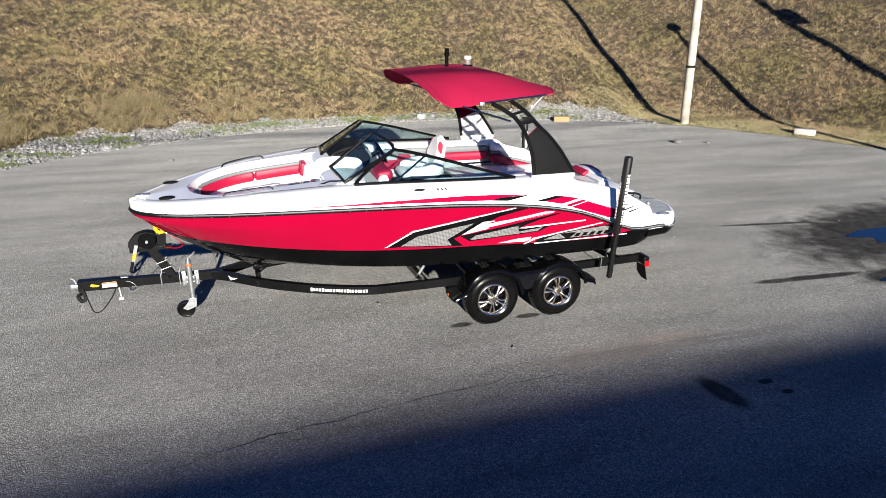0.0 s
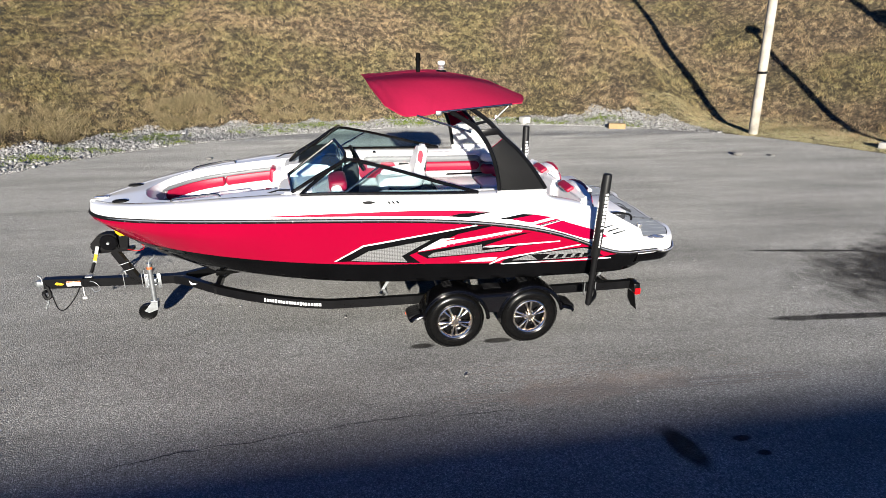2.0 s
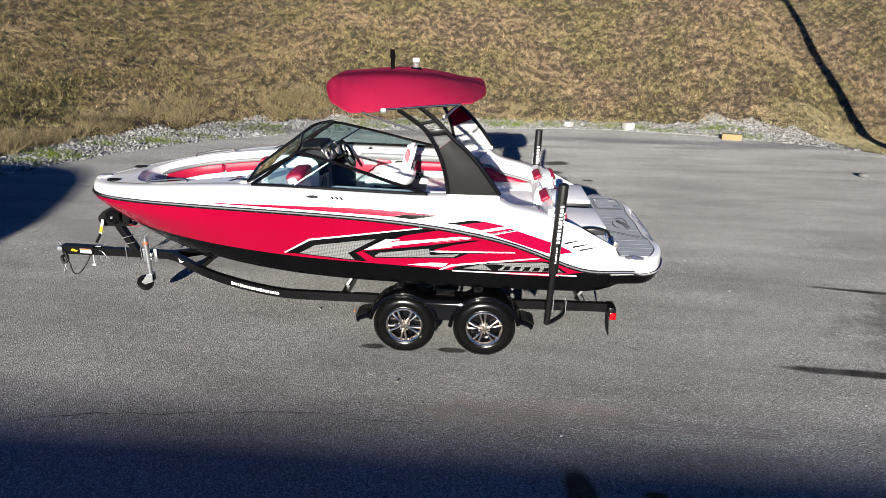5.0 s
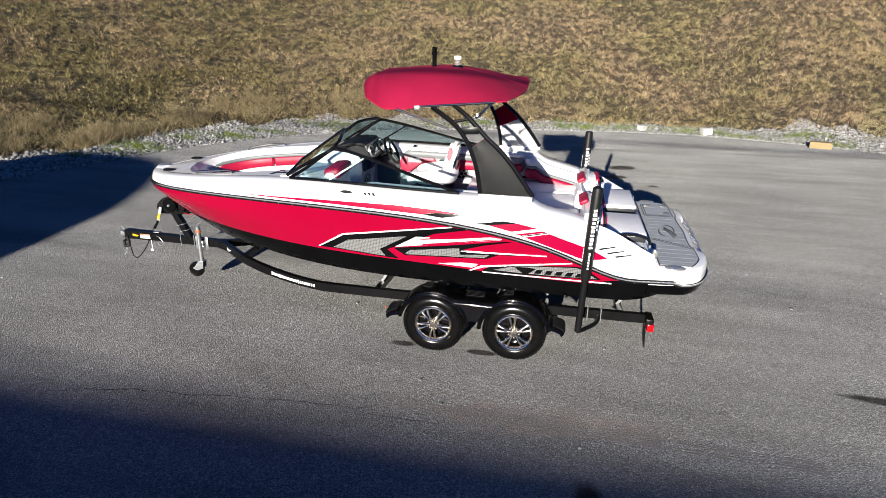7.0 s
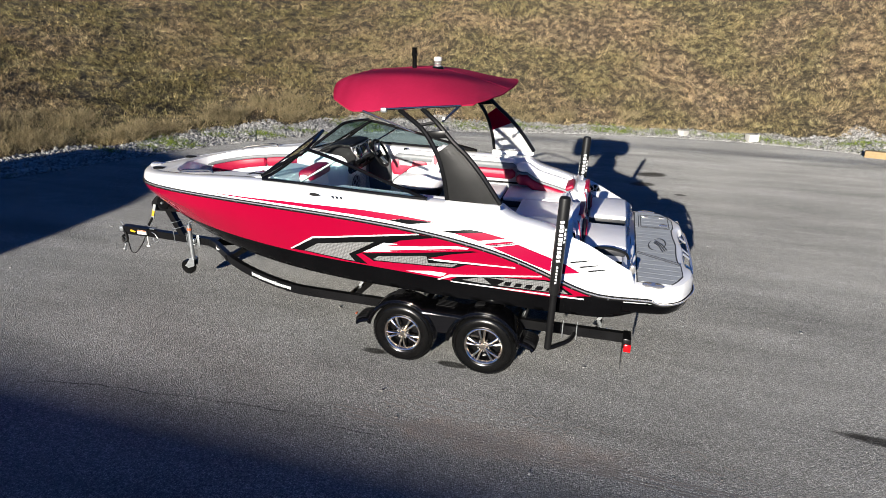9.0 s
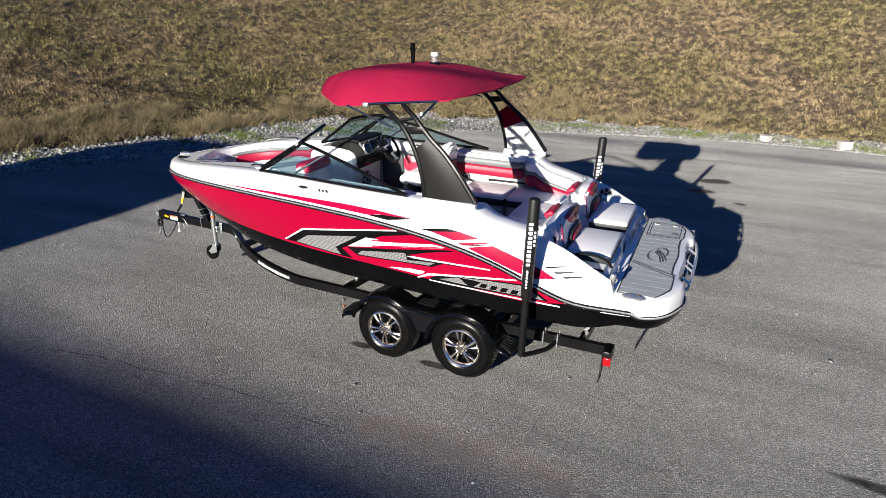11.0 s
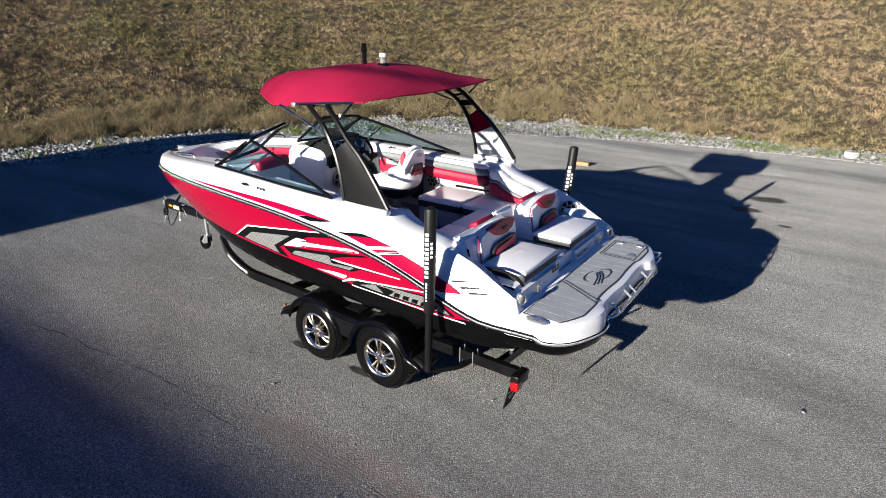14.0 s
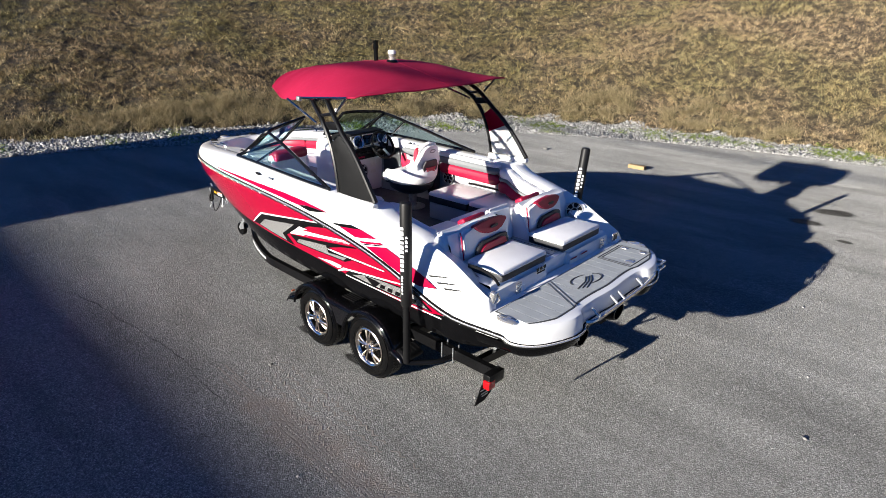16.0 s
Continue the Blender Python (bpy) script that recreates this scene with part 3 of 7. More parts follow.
# ---- white deck ----
def gunwale_side(bm, side):
    """Topside, rounded edge, side deck and coaming, port or starboard."""
    def f(u, v):
        x = BOW + (1.83 - BOW) * u ** 1.5
        zr, zg = rail_z(x) + 0.004, gunwale_z(x)
        w = min(max((x - 1.45) / 0.38, 0), 1)
        inner = max(topside(x, zg) - 0.2 * (1 - w) - 0.1 * w, 0)
        pts = []
        for k in range(7):
            z = zr + (zg - 0.03 - zr) * k / 6
            bulge = 0.012 * math.sin(math.pi * k / 6)
            pts.append((topside(x, z) + bulge if u else 0, z))
        b = topside(x, zg)
        pts += [(max(b - 0.008, 0), zg - 0.01), (max(b - 0.035 + 0.12 * inward(x), 0), zg + 0.003), (inner + 0.03, zg + 0.008 - 0.9 * inward(x)), (inner, zg - inward(x)), (inner - 0.008, zg - 0.02 - inward(x)), (inner - 0.012, zg - 0.12 - inward(x))]
        b_, z_ = pts[round(v * 12)]
        return Vector((x, side * max(b_, 0), z_))
    sheet(bm, f, 240, 12)


def opening(x):
    """Half-breadth of the bow well's opening in the deck."""
    return 0.0 if x < -3.74 else 0.74 * (1 - (1 - min((x + 3.74) / 0.75, 1)) ** 2.6) ** 0.6


bm = bmesh.new()
for side in (-1, 1):
    gunwale_side(bm, side)

    def foredeck(u, v):
        x = -4.32 + 2.37 * u
        z = gunwale_z(x) + 0.006
        outer, inner = max(topside(x, z) - 0.19, 0), min(opening(x), max(topside(x, z) - 0.19, 0))
        crown = 0.03 * (1 - v) * (1 if x < -3.74 else 0)
        return Vector((x, side * (outer * v + inner * (1 - v)), z + crown * 0.4))
    sheet(bm, foredeck, 70, 6)

    def lip(u, v):
        x = -3.74 + 1.55 * u ** 1.5
        z = gunwale_z(x) + 0.006
        i = min(opening(x), topside(x, z) - 0.19)
        return Vector((x + 0.02 * v * (1 - min(1, u * 4)), side * max(i - 0.02 * v, 0), z + 0.012 * math.sin(v * math.pi) - 0.2 * v))
    sheet(bm, lip, 50, 5)
bmesh.ops.remove_doubles(bm, verts=bm.verts, dist=0.0006)
rows = aft_wall(bm, ((1.0, 0.004), (1.06, 0.008), (1.13, 0.012), (1.162, 0.03), (1.172, 0.06)))
bm.faces.new(rows[-1])
part("deck", bm, WHITE_GEL, boat, "glossy white gelcoat deck and gunwales")

# rub rail: black moulding with a bright insert
def rail_path(side, out=0.0):
    pts = []
    for u in np.linspace(0, 1, 90):
        x = BOW + (2.0 - BOW) * u ** 1.7
        pts.append((x, side * (half(x, rail_z(x)) + out if u else 0), rail_z(x) + 0.012))
    return pts


AFT_RAIL = [(x, y, 1.0) for x, y in AFT_SMOOTH if x > 2.02]
full_rail = rail_path(-1)[::-1][:-1] + rail_path(1)
bm = bmesh.new()
tube(bm, full_rail, 0.023, 8)
tube(bm, [(2.0, -half(2.0, 1.0) - 0.003, rail_z(2.0) + 0.012)] + AFT_RAIL + [(2.0, half(2.0, 1.0) + 0.003, rail_z(2.0) + 0.012)], 0.02, 8)
part("rub_rail", bm, BLACK_PLASTIC, boat, "black rub rail")
bm = bmesh.new()
tube(bm, [(x, y * 1.0 + (0.016 if y > 0 else -0.016 if y < 0 else 0), z + 0.008) for x, y, z in full_rail if x > -4.2 and y < 0][::-1], 0.0085, 6)
tube(bm, [(x, y + 0.016, z + 0.008) for x, y, z in full_rail if x > -4.2 and y > 0], 0.0085, 6)
tube(bm, [(2.0, -half(2.0, 1.0) - 0.019, rail_z(2.0) + 0.02)] + [(x, y, 1.011) for x, y in inset(AFT_SMOOTH, -0.016) if x > 2.06] + [(2.0, half(2.0, 1.0) + 0.019, rail_z(2.0) + 0.02)], 0.0085, 6)
part("rail_insert", bm, CHROME, boat, "bright metal insert of the rub rail")
for x in np.arange(-4.0, 2.0, 0.17):
    for side in (-1, 1):
        bm = bmesh.new()
        bmesh.ops.create_uvsphere(bm, u_segments=6, v_segments=4, radius=0.006, matrix=Matrix.Translation((x, side * (half(x, rail_z(x)) + 0.024), rail_z(x) + 0.006)))
        part("rail_screw", bm, CHROME, boat)

# ---- hull graphics ----
def graphic(name, poly, material, top=False, lift=0.003, label=""):
    """A thin vinyl shape on both sides of the hull, from its outline in (x, z)."""
    for side in (-1, 1):
        bm = bmesh.new()
        vs = [bm.verts.new((x, 0, z)) for x, z in poly]
        face = bm.faces.new(vs)
        bmesh.ops.triangulate(bm, faces=[face])
        for _ in range(5):
            long = [e for e in bm.edges if e.calc_length() > 0.06]
            if long:
                bmesh.ops.subdivide_edges(bm, edges=long, cuts=1)
                bmesh.ops.triangulate(bm, faces=bm.faces[:])
        for v in bm.verts:
            x, z = v.co.x, v.co.z
            if top:
                k = (z - rail_z(x)) / max(gunwale_z(x) - 0.03 - rail_z(x), 0.05)
                b = topside(x, z) + 0.012 * math.sin(math.pi * min(max(k, 0), 1))
            else:
                b = half(x, z)
            v.co.y = side * (b + lift + (0.012 if top else 0.001))
        part(name, bm, material, boat, label)


graphic("hull_graphic", [(-1.737, 1.104), (-1.432, 1.294), (-0.229, 1.49), (-0.069, 1.477), (-0.688, 1.34), (-0.947, 1.159), (-0.827, 1.058), (-1.049, 1.068), (-1.583, 1.105)], BLACK_VINYL, label="black arrow-shaped hull graphic")
graphic("mesh_graphic", [(-1.568, 1.115), (-1.382, 1.229), (-0.852, 1.32), (-0.722, 1.34), (-1.029, 1.155), (-0.967, 1.075)], MESH_VINYL, lift=0.0055, label="silver honeycomb hull graphic")
graphic("hull_stripe", [(-1.745, 1.111), (-1.438, 1.303), (-0.237, 1.502), (-0.235, 1.488), (-1.429, 1.285), (-1.719, 1.109)], WHITE_VINYL, lift=0.006, label="thin white hull stripe")
graphic("hull_graphic", [(-0.875, 1.186), (-0.335, 1.267), (0.301, 1.381), (0.375, 1.38), (-0.07, 1.276), (-0.136, 1.241), (0.243, 1.217), (0.113, 1.156), (-0.755, 1.109)], BLACK_VINYL, label="black hull graphic")
graphic("hull_stripe", [(-0.858, 1.204), (-0.618, 1.346), (-0.47, 1.353), (-0.482, 1.34), (-0.59, 1.335), (-0.601, 1.311), (-0.183, 1.365), (0.149, 1.417), (0.272, 1.409), (0.255, 1.394), (-0.365, 1.287), (-0.818, 1.206)], WHITE_VINYL, lift=0.006, label="white swoosh hull stripe")
graphic("hull_accent", [(-0.56, 1.268), (-0.36, 1.302), (0.2, 1.398), (0.24, 1.395), (-0.34, 1.292), (-0.55, 1.256)], RED_VINYL, lift=0.0085, label="red accent in the white stripe")
graphic("mesh_graphic", [(-0.752, 1.131), (-0.694, 1.177), (-0.167, 1.258), (-0.227, 1.191), (-0.154, 1.18), (0.156, 1.212), (0.091, 1.167), (-0.724, 1.123)], MESH_VINYL, lift=0.0055, label="silver honeycomb hull graphic")
graphic("hull_graphic", [(-0.17, 1.212), (-0.06, 1.226), (0.4, 1.236), (0.42, 1.226), (-0.05, 1.205)], BLACK_VINYL, lift=0.0055, label="black hull graphic")
graphic("hull_stripe", [(-0.162, 1.226), (-0.079, 1.239), (0.725, 1.261), (0.728, 1.248), (-0.061, 1.217)], WHITE_VINYL, lift=0.008, label="thin white hull stripe")
graphic("hull_stripe", [(-0.404, 1.047), (-0.141, 1.086), (0.032, 1.087), (0.008, 1.057), (-0.033, 1.037)], WHITE_VINYL, label="white wedge hull stripe")
graphic("hull_stripe", [(-0.065, 1.001), (0.063, 1.075), (0.978, 1.201), (0.987, 1.188), (0.09, 1.054), (-0.041, 0.999)], WHITE_VINYL, label="thin white hull stripe")
graphic("hull_graphic", [(0.078, 1.02), (0.152, 1.066), (0.501, 1.121), (1.019, 1.16), (1.1, 1.155), (1.29, 1.025), (0.105, 0.996)], BLACK_VINYL, label="black hull graphic")
graphic("mesh_graphic", [(0.192, 1.036), (0.383, 1.095), (0.6, 1.12), (1.022, 1.147), (1.1, 1.13), (1.24, 1.035), (0.457, 1.026)], MESH_VINYL, lift=0.0055, label="silver honeycomb hull graphic")
graphic("hull_stripe", [(0.075, 1.005), (1.388, 1.003), (1.392, 0.987), (0.083, 0.992)], WHITE_VINYL, lift=0.0055, label="thin white hull stripe")
graphic("name_mark", [(0.405, 1.098), (0.55, 1.103), (0.53, 1.062), (0.58, 1.088), (0.63, 1.092), (0.524, 1.006)], BLACK_VINYL, lift=0.009, label="black chevron mark")
for k in range(5):
    x = 0.61 + 0.103 * k
    graphic("name_mark", [(x, 1.036), (x + 0.026, 1.083), (x + 0.09, 1.087), (x + 0.066, 1.038)], BLACK_VINYL, lift=0.009, label="black slanted lettering bar")
graphic("deck_stripe", [(-2.696, 1.644), (-2.23, 1.658), (-1.747, 1.672), (-1.239, 1.677), (-0.839, 1.677), (-0.48, 1.664), (-0.08, 1.634), (-0.425, 1.63), (-0.55, 1.607), (-0.978, 1.624), (-1.498, 1.64), (-1.992, 1.647)], RED_VINYL, True, label="long tapering red deck stripe")
graphic("deck_graphic", [(-0.55, 1.605), (-0.425, 1.629), (-0.07, 1.632), (-0.342, 1.587)], BLACK_VINYL, True, lift=0.003, label="black end of the deck stripe")
graphic("deck_graphic", [(-0.005, 1.554), (0.271, 1.592), (0.408, 1.577), (0.124, 1.546)], BLACK_VINYL, True, label="black deck graphic")
graphic("deck_stripe", [(0.124, 1.546), (0.408, 1.577), (0.613, 1.535), (0.357, 1.494)], RED_VINYL, True, label="red deck graphic")
graphic("deck_stripe", [(0.403, 1.472), (0.661, 1.512), (0.7, 1.5), (0.455, 1.46)], RED_VINYL, True, label="thin red deck graphic")
graphic("deck_graphic", [(0.455, 1.457), (0.7, 1.497), (0.715, 1.492), (0.47, 1.452)], BLACK_VINYL, True, label="thin black deck line")
graphic("deck_stripe", [(0.496, 1.444), (0.735, 1.487), (1.141, 1.348), (1.183, 1.33), (1.327, 1.255), (1.15, 1.239), (1.046, 1.258)], RED_VINYL, True, label="broad red deck graphic")
for x, z in ((1.22, 1.35), (1.306, 1.31), (1.387, 1.276)):
    graphic("gill_vent", [(x, z + 0.004), (x + 0.186, z + 0.024), (x + 0.165, z + 0.014), (x + 0.025, z - 0.008)], BLACK_PLASTIC, True, lift=0.004, label="black gill-shaped side vent")
graphic("maker_badge", [(-1.442, 1.772), (-1.40, 1.784), (-1.368, 1.786), (-1.33, 1.781), (-1.297, 1.768), (-1.34, 1.758), (-1.37, 1.755), (-1.41, 1.76)], BLACK_PLASTIC, True, label="small oval metal badge")
for k in range(3):
    graphic("model_badge", [(-1.185 + 0.045 * k, 1.776), (-1.165 + 0.045 * k, 1.777), (-1.145 + 0.045 * k, 1.754), (-1.16 + 0.045 * k, 1.752)], BLACK_VINYL, True, label="small black badge bar")

# ---- inside of the boat ----
def well(x):
    """Half-breadth of the inside of the bow well and the cockpit."""
    if x < -2.25:
        return max(min(opening(x), topside(x, gunwale_z(x)) - 0.19) - 0.02, 0.02)
    return topside(x, gunwale_z(x)) - 0.215


bm = bmesh.new()
sheet(bm, lambda u, v: Vector((-3.72 + 5.5 * u, (2 * v - 1) * min(well(-3.72 + 5.5 * u) + 0.02, 0.98), 1.1)), 30, 6)
part("cockpit_floor", bm, FLOOR_MAT, boat, "dark textured cockpit floor")

for side, word in ((-1, "port"), (1, "starboard")):
    bm = bmesh.new()
    sheet(bm, lambda u, v: Vector((-3.72 + 5.5 * u, side * (well(-3.72 + 5.5 * u) - 0.02 * v), (gunwale_z(-3.72 + 5.5 * u) - 0.1) * (1 - v) + 1.1 * v)), 60, 3)
    part("side_liner", bm, LINER, boat, "pale grey inner side panel")


def bolster(name, x0, x1, side, low, high, thick, material, label, end=0.06):
    """A padded strip along the inside, its edges set below the gunwale."""
    bm = bmesh.new()

    def f(u, v):
        x = x0 + (x1 - x0) * u
        a = v * math.tau
        w = min(1, min(u, 1 - u) * (x1 - x0) / end) ** 0.5
        z = gunwale_z(x) + (low + high) / 2 + (high - low) / 2 * math.copysign(abs(math.sin(a)) ** 0.6, math.sin(a)) * (0.4 + 0.6 * w)
        return Vector((x, side * (well(x) - thick / 2 - thick / 2 * math.copysign(abs(math.cos(a)) ** 0.6, math.cos(a)) * (0.3 + 0.7 * w)), z))
    vs = sheet(bm, f, 26, 14)
    for ring in (vs[0], vs[-1]):
        bm.faces.new(ring[:-1])
    part(name, bm, material, boat, label)


for side in (-1, 1):
    bolster("bow_bolster", -3.62, -2.33, side, -0.075, -0.01, 0.07, WHITE_SEAT, "white padded bow coaming")
    bolster("bow_piping", -3.64, -2.33, side, -0.115, -0.07, 0.085, GREY_SEAT, "grey piping of the bow coaming")
    bolster("bow_backrest", -3.62, -2.99, side, -0.235, -0.11, 0.065, RED_SEAT, "red padded bow backrest", 0.02)
    bolster("bow_backrest", -2.985, -2.36, side, -0.235, -0.11, 0.065, RED_SEAT, "red padded bow backrest", 0.02)
    bolster("lower_bolster", -3.56, -2.36, side, -0.36, -0.235, 0.05, WHITE_SEAT, "white lower bow backrest")
    bolster("coaming_pad", -1.25, 0.35, side, -0.055, 0.0, 0.09, WHITE_SEAT, "white padded side coaming")
    bolster("coaming_piping", -1.25, 0.35, side, -0.14, -0.05, 0.095, GREY_SEAT, "grey padded band of the side coaming")
    bolster("side_backrest", -0.6, 0.35, side, -0.265, -0.135, 0.1, RED_SEAT, "red padded side backrest")
    bolster("coaming_pad", 0.37, 1.12, side, -0.15, -0.03, 0.12, WHITE_SEAT, "white padded rear coaming")
    bolster("coaming_piping", 0.37, 1.1, side, -0.18, -0.145, 0.13, GREY_SEAT, "grey piping of the rear coaming")
    bolster("side_backrest", 0.37, 1.1, side, -0.32, -0.18, 0.14, RED_SEAT, "red padded rear corner backrest")

# bow seats
for side in (-1, 1):
    bm = bmesh.new()

    def bow_seat(u, v):
        x = -3.5 + 1.15 * u
        w = max(well(x) - 0.02, 0.1)
        inner = max(w - 0.36, 0.02 + 0.1 * u)
        y = (w, w, w - 0.03, inner + 0.03, inner)[round(v * 4)]
        return Vector((x, side * y, (1.38, 1.40, 1.425, 1.425, 1.38)[round(v * 4)]))
    sheet(bm, bow_seat, 20, 4)
    part("bow_seat_cushion", bm, WHITE_SEAT, boat, "white bow seat cushion")
    bm = bmesh.new()
    sheet(bm, lambda u, v: Vector((-3.5 + 1.15 * u, side * max(well(-3.5 + 1.15 * u) - 0.385, 0.03 + 0.1 * u), 1.385 - 0.285 * v)), 14, 2)
    part("bow_seat_base", bm, LINER, boat, "pale moulded bow seat base")
    # backrests against the consoles
    bm = bmesh.new()
    cushion(bm, (-2.36, side * 0.55, 1.56), (0.11, 0.36, 0.36), turn("Y", 8))
    back = part("bow_lounge_back", bm, WHITE_SEAT, boat, "white bow lounge backrest")
    bm = bmesh.new()
    cushion(bm, (-2.405, side * 0.55, 1.67), (0.07, 0.24, 0.17), turn("Y", 8), 0.025)
    part("red_panel", bm, RED_SEAT, back, "red vinyl panel")
bm = bmesh.new()
cushion(bm, (-3.55, 0, 1.4), (0.2, 0.36, 0.06))
part("bow_filler_cushion", bm, WHITE_SEAT, boat, "white bow tip cushion")


def speaker(name, place, facing, r, parent=boat):
    """A round speaker with a spoked grille, facing along a direction."""
    m = Matrix.Translation(place) @ Vector((0, 1, 0)).rotation_difference(Vector(facing)).to_matrix().to_4x4()
    bm = bmesh.new()
    lathe(bm, ((0.001, 0.006), (r * 0.9, 0.006), (r * 0.92, 0.0), (r, -0.004)), 24, m)
    body = part(name, bm, BLACK_PLASTIC, parent, "round black speaker")
    bm = bmesh.new()
    ring = [m @ Vector((r * 0.95 * math.cos(a), 0.008, r * 0.95 * math.sin(a))) for a in np.linspace(0, math.tau, 24, endpoint=False)]
    tube(bm, ring, r * 0.06, 6, True)
    tube(bm, [m @ Vector((r * 0.35 * math.cos(a), 0.014, r * 0.35 * math.sin(a))) for a in np.linspace(0, math.tau, 16, endpoint=False)], r * 0.06, 6, True)
    for k in range(6):
        a = k * math.tau / 6
        tube(bm, [m @ Vector((r * f * math.cos(a + s), 0.014, r * f * math.sin(a + s))) for f, s in ((0.35, 0), (0.92, 0.12))], r * 0.05, 5)
        tube(bm, [m @ Vector((r * f * math.cos(a + s), 0.014, r * f * math.sin(a + s))) for f, s in ((0.35, 0), (0.92, -0.12))], r * 0.05, 5)
    part("grille", bm, GALVANISED, body, "silver spoked speaker grille")


speaker("speaker", (-3.05, 0.345, 1.27), (0, -1, 0), 0.085)

# consoles between bow and cockpit
for side in (-1, 1):
    bm = bmesh.new()
    prof = [(-2.34, 1.1), (-2.3, 1.76), (-2.22, 1.825), (-2.0, 1.84), (-1.72, 1.80), (-1.66, 1.72), (-1.7, 1.1)]
    slab(bm, prof, lambda a, b, h: (a, side * h, b), 0.3, 0.98)
    bmesh.ops.bevel(bm, geom=bm.edges[:], offset=0.02, segments=2, affect="EDGES")
    part("console", bm, WHITE_GEL, boat, "white moulded console")
bm = bmesh.new()
slab(bm, [(-2.12, 1.8), (-2.06, 1.86), (-1.9, 1.925), (-1.72, 1.95), (-1.6, 1.93), (-1.57, 1.89), (-1.6, 1.8), (-1.54, 1.68), (-1.6, 1.58), (-1.9, 1.58)], lambda a, b, h: (a, h, b), 0.33, 0.99)
bmesh.ops.bevel(bm, geom=bm.edges[:], offset=0.035, segments=3, affect="EDGES")
dash = part("dashboard", bm, BLACK_PLASTIC, boat, "black moulded helm dashboard")
bm = bmesh.new()
box(bm, (-1.59, 0.65, 1.835), (0.02, 0.62, 0.17), turn("Y", -20), 0.008)
part("instrument_panel", bm, GREY_SEAT, dash, "grey instrument panel")
bm = bmesh.new()
box(bm, (-1.578, 0.645, 1.845), (0.02, 0.22, 0.13), turn("Y", -20), 0.008)
display = part("display", bm, SCREEN, dash, "dark glass display")
bm = bmesh.new()
tube(bm, [Matrix.Translation((-1.566, 0.645, 1.849)) @ turn("Y", -20) @ Vector((0, a, b)) for a, b in ((-0.115, -0.068), (0.115, -0.068), (0.115, 0.068), (-0.115, 0.068))], 0.006, 6, True)
part("bezel", bm, GALVANISED, display, "pale metal bezel")
for y in (0.435, 0.86):
    m = Matrix.Translation((-1.572, y, 1.835)) @ Vector((0, 1, 0)).rotation_difference(Vector((0.93, 0, 0.36))).to_matrix().to_4x4()
    bm = bmesh.new()
    lathe(bm, ((0.001, 0.012), (0.062, 0.012), (0.07, 0.022), (0.082, 0.022), (0.086, 0.0)), 24, m)
    part("gauge", bm, CHROME, dash, "round dial gauge with a metal rim")
    bm = bmesh.new()
    lathe(bm, ((0.001, 0.018), (0.058, 0.018), (0.06, 0.01)), 20, m)
    part("gauge_face", bm, SCREEN, dash, "dark gauge face")
for k in range(6):
    bm = bmesh.new()
    box(bm, (-1.545, 0.42 + 0.035 * k, 1.69), (0.012, 0.022, 0.03), turn("Y", -20), 0.003)
    part("switch", bm, GLOSS_PLASTIC, dash)
bm = bmesh.new()
box(bm, (-1.545, 0.75, 1.69), (0.012, 0.12, 0.05), turn("Y", -20), 0.004)
part("stereo", bm, GLOSS_PLASTIC, dash, "glossy black radio")
bm = bmesh.new()
box(bm, (-1.558, 0.45, 1.635), (0.014, 0.16, 0.02), turn("Y", -20), 0.003)
part("trim_strip", bm, RED_VINYL, dash, "red trim strip")

wheel_m = Matrix.Translation((-1.36, 0.68, 1.8)) @ turn("Y", 62)
steering = new("steering_wheel")
steering.parent = boat
steering.matrix_basis = wheel_m
bm = bmesh.new()
tube(bm, [(0.175 * math.cos(a), 0.175 * math.sin(a), 0) for a in np.linspace(0, math.tau, 28, endpoint=False)], 0.018, 8, True)
part("rim", bm, BLACK_PLASTIC, steering, "black padded rim")
for a in (0.3, 2.4, 4.45):
    bm = bmesh.new()
    tube(bm, [(0, 0, -0.03), (0.09 * math.cos(a), 0.09 * math.sin(a), -0.015), (0.17 * math.cos(a), 0.17 * math.sin(a), 0)], 0.016, 6)
    part("spoke", bm, GALVANISED, steering, "brushed metal spoke")
bm = bmesh.new()
bmesh.ops.create_cone(bm, cap_ends=True, segments=20, radius1=0.05, radius2=0.045, depth=0.05, matrix=Matrix.Translation((0, 0, -0.02)))
tube(bm, [(0, 0, -0.04), (0, 0, -0.2)], 0.025, 10)
part("hub", bm, GLOSS_PLASTIC, steering, "glossy hub")
bm = bmesh.new()
box(bm, (-1.12, 0.99, 1.65), (0.22, 0.05, 0.17), None, 0.03)
throttle = part("throttle_box", bm, LINER, boat, "grey throttle mount")
bm = bmesh.new()
tube(bm, [(-1.12, 0.955, 1.65), (-1.11, 0.94, 1.78)], 0.014, 8)
box(bm, (-1.11, 0.94, 1.8), (0.05, 0.05, 0.06), None, 0.02)
part("throttle_lever", bm, GLOSS_PLASTIC, throttle, "black throttle lever")
# the shaded recess beside the helm, its darkness put in as a charcoal panel
bolster("kick_panel", -1.64, -1.32, 1, -0.62, -0.1, 0.03, DARK_SEAT, "charcoal panel standing in for the dark recess beside the helm", 0.03)
bolster("seat_end_panel", -0.8, -0.62, 1, -0.6, -0.15, 0.11, DARK_SEAT, "charcoal panel at the end of the bench", 0.03)
bolster("helm_side_pad", -1.32, -0.82, 1, -0.36, -0.15, 0.025, RED_SEAT, "red side panel by the helm", 0.03)
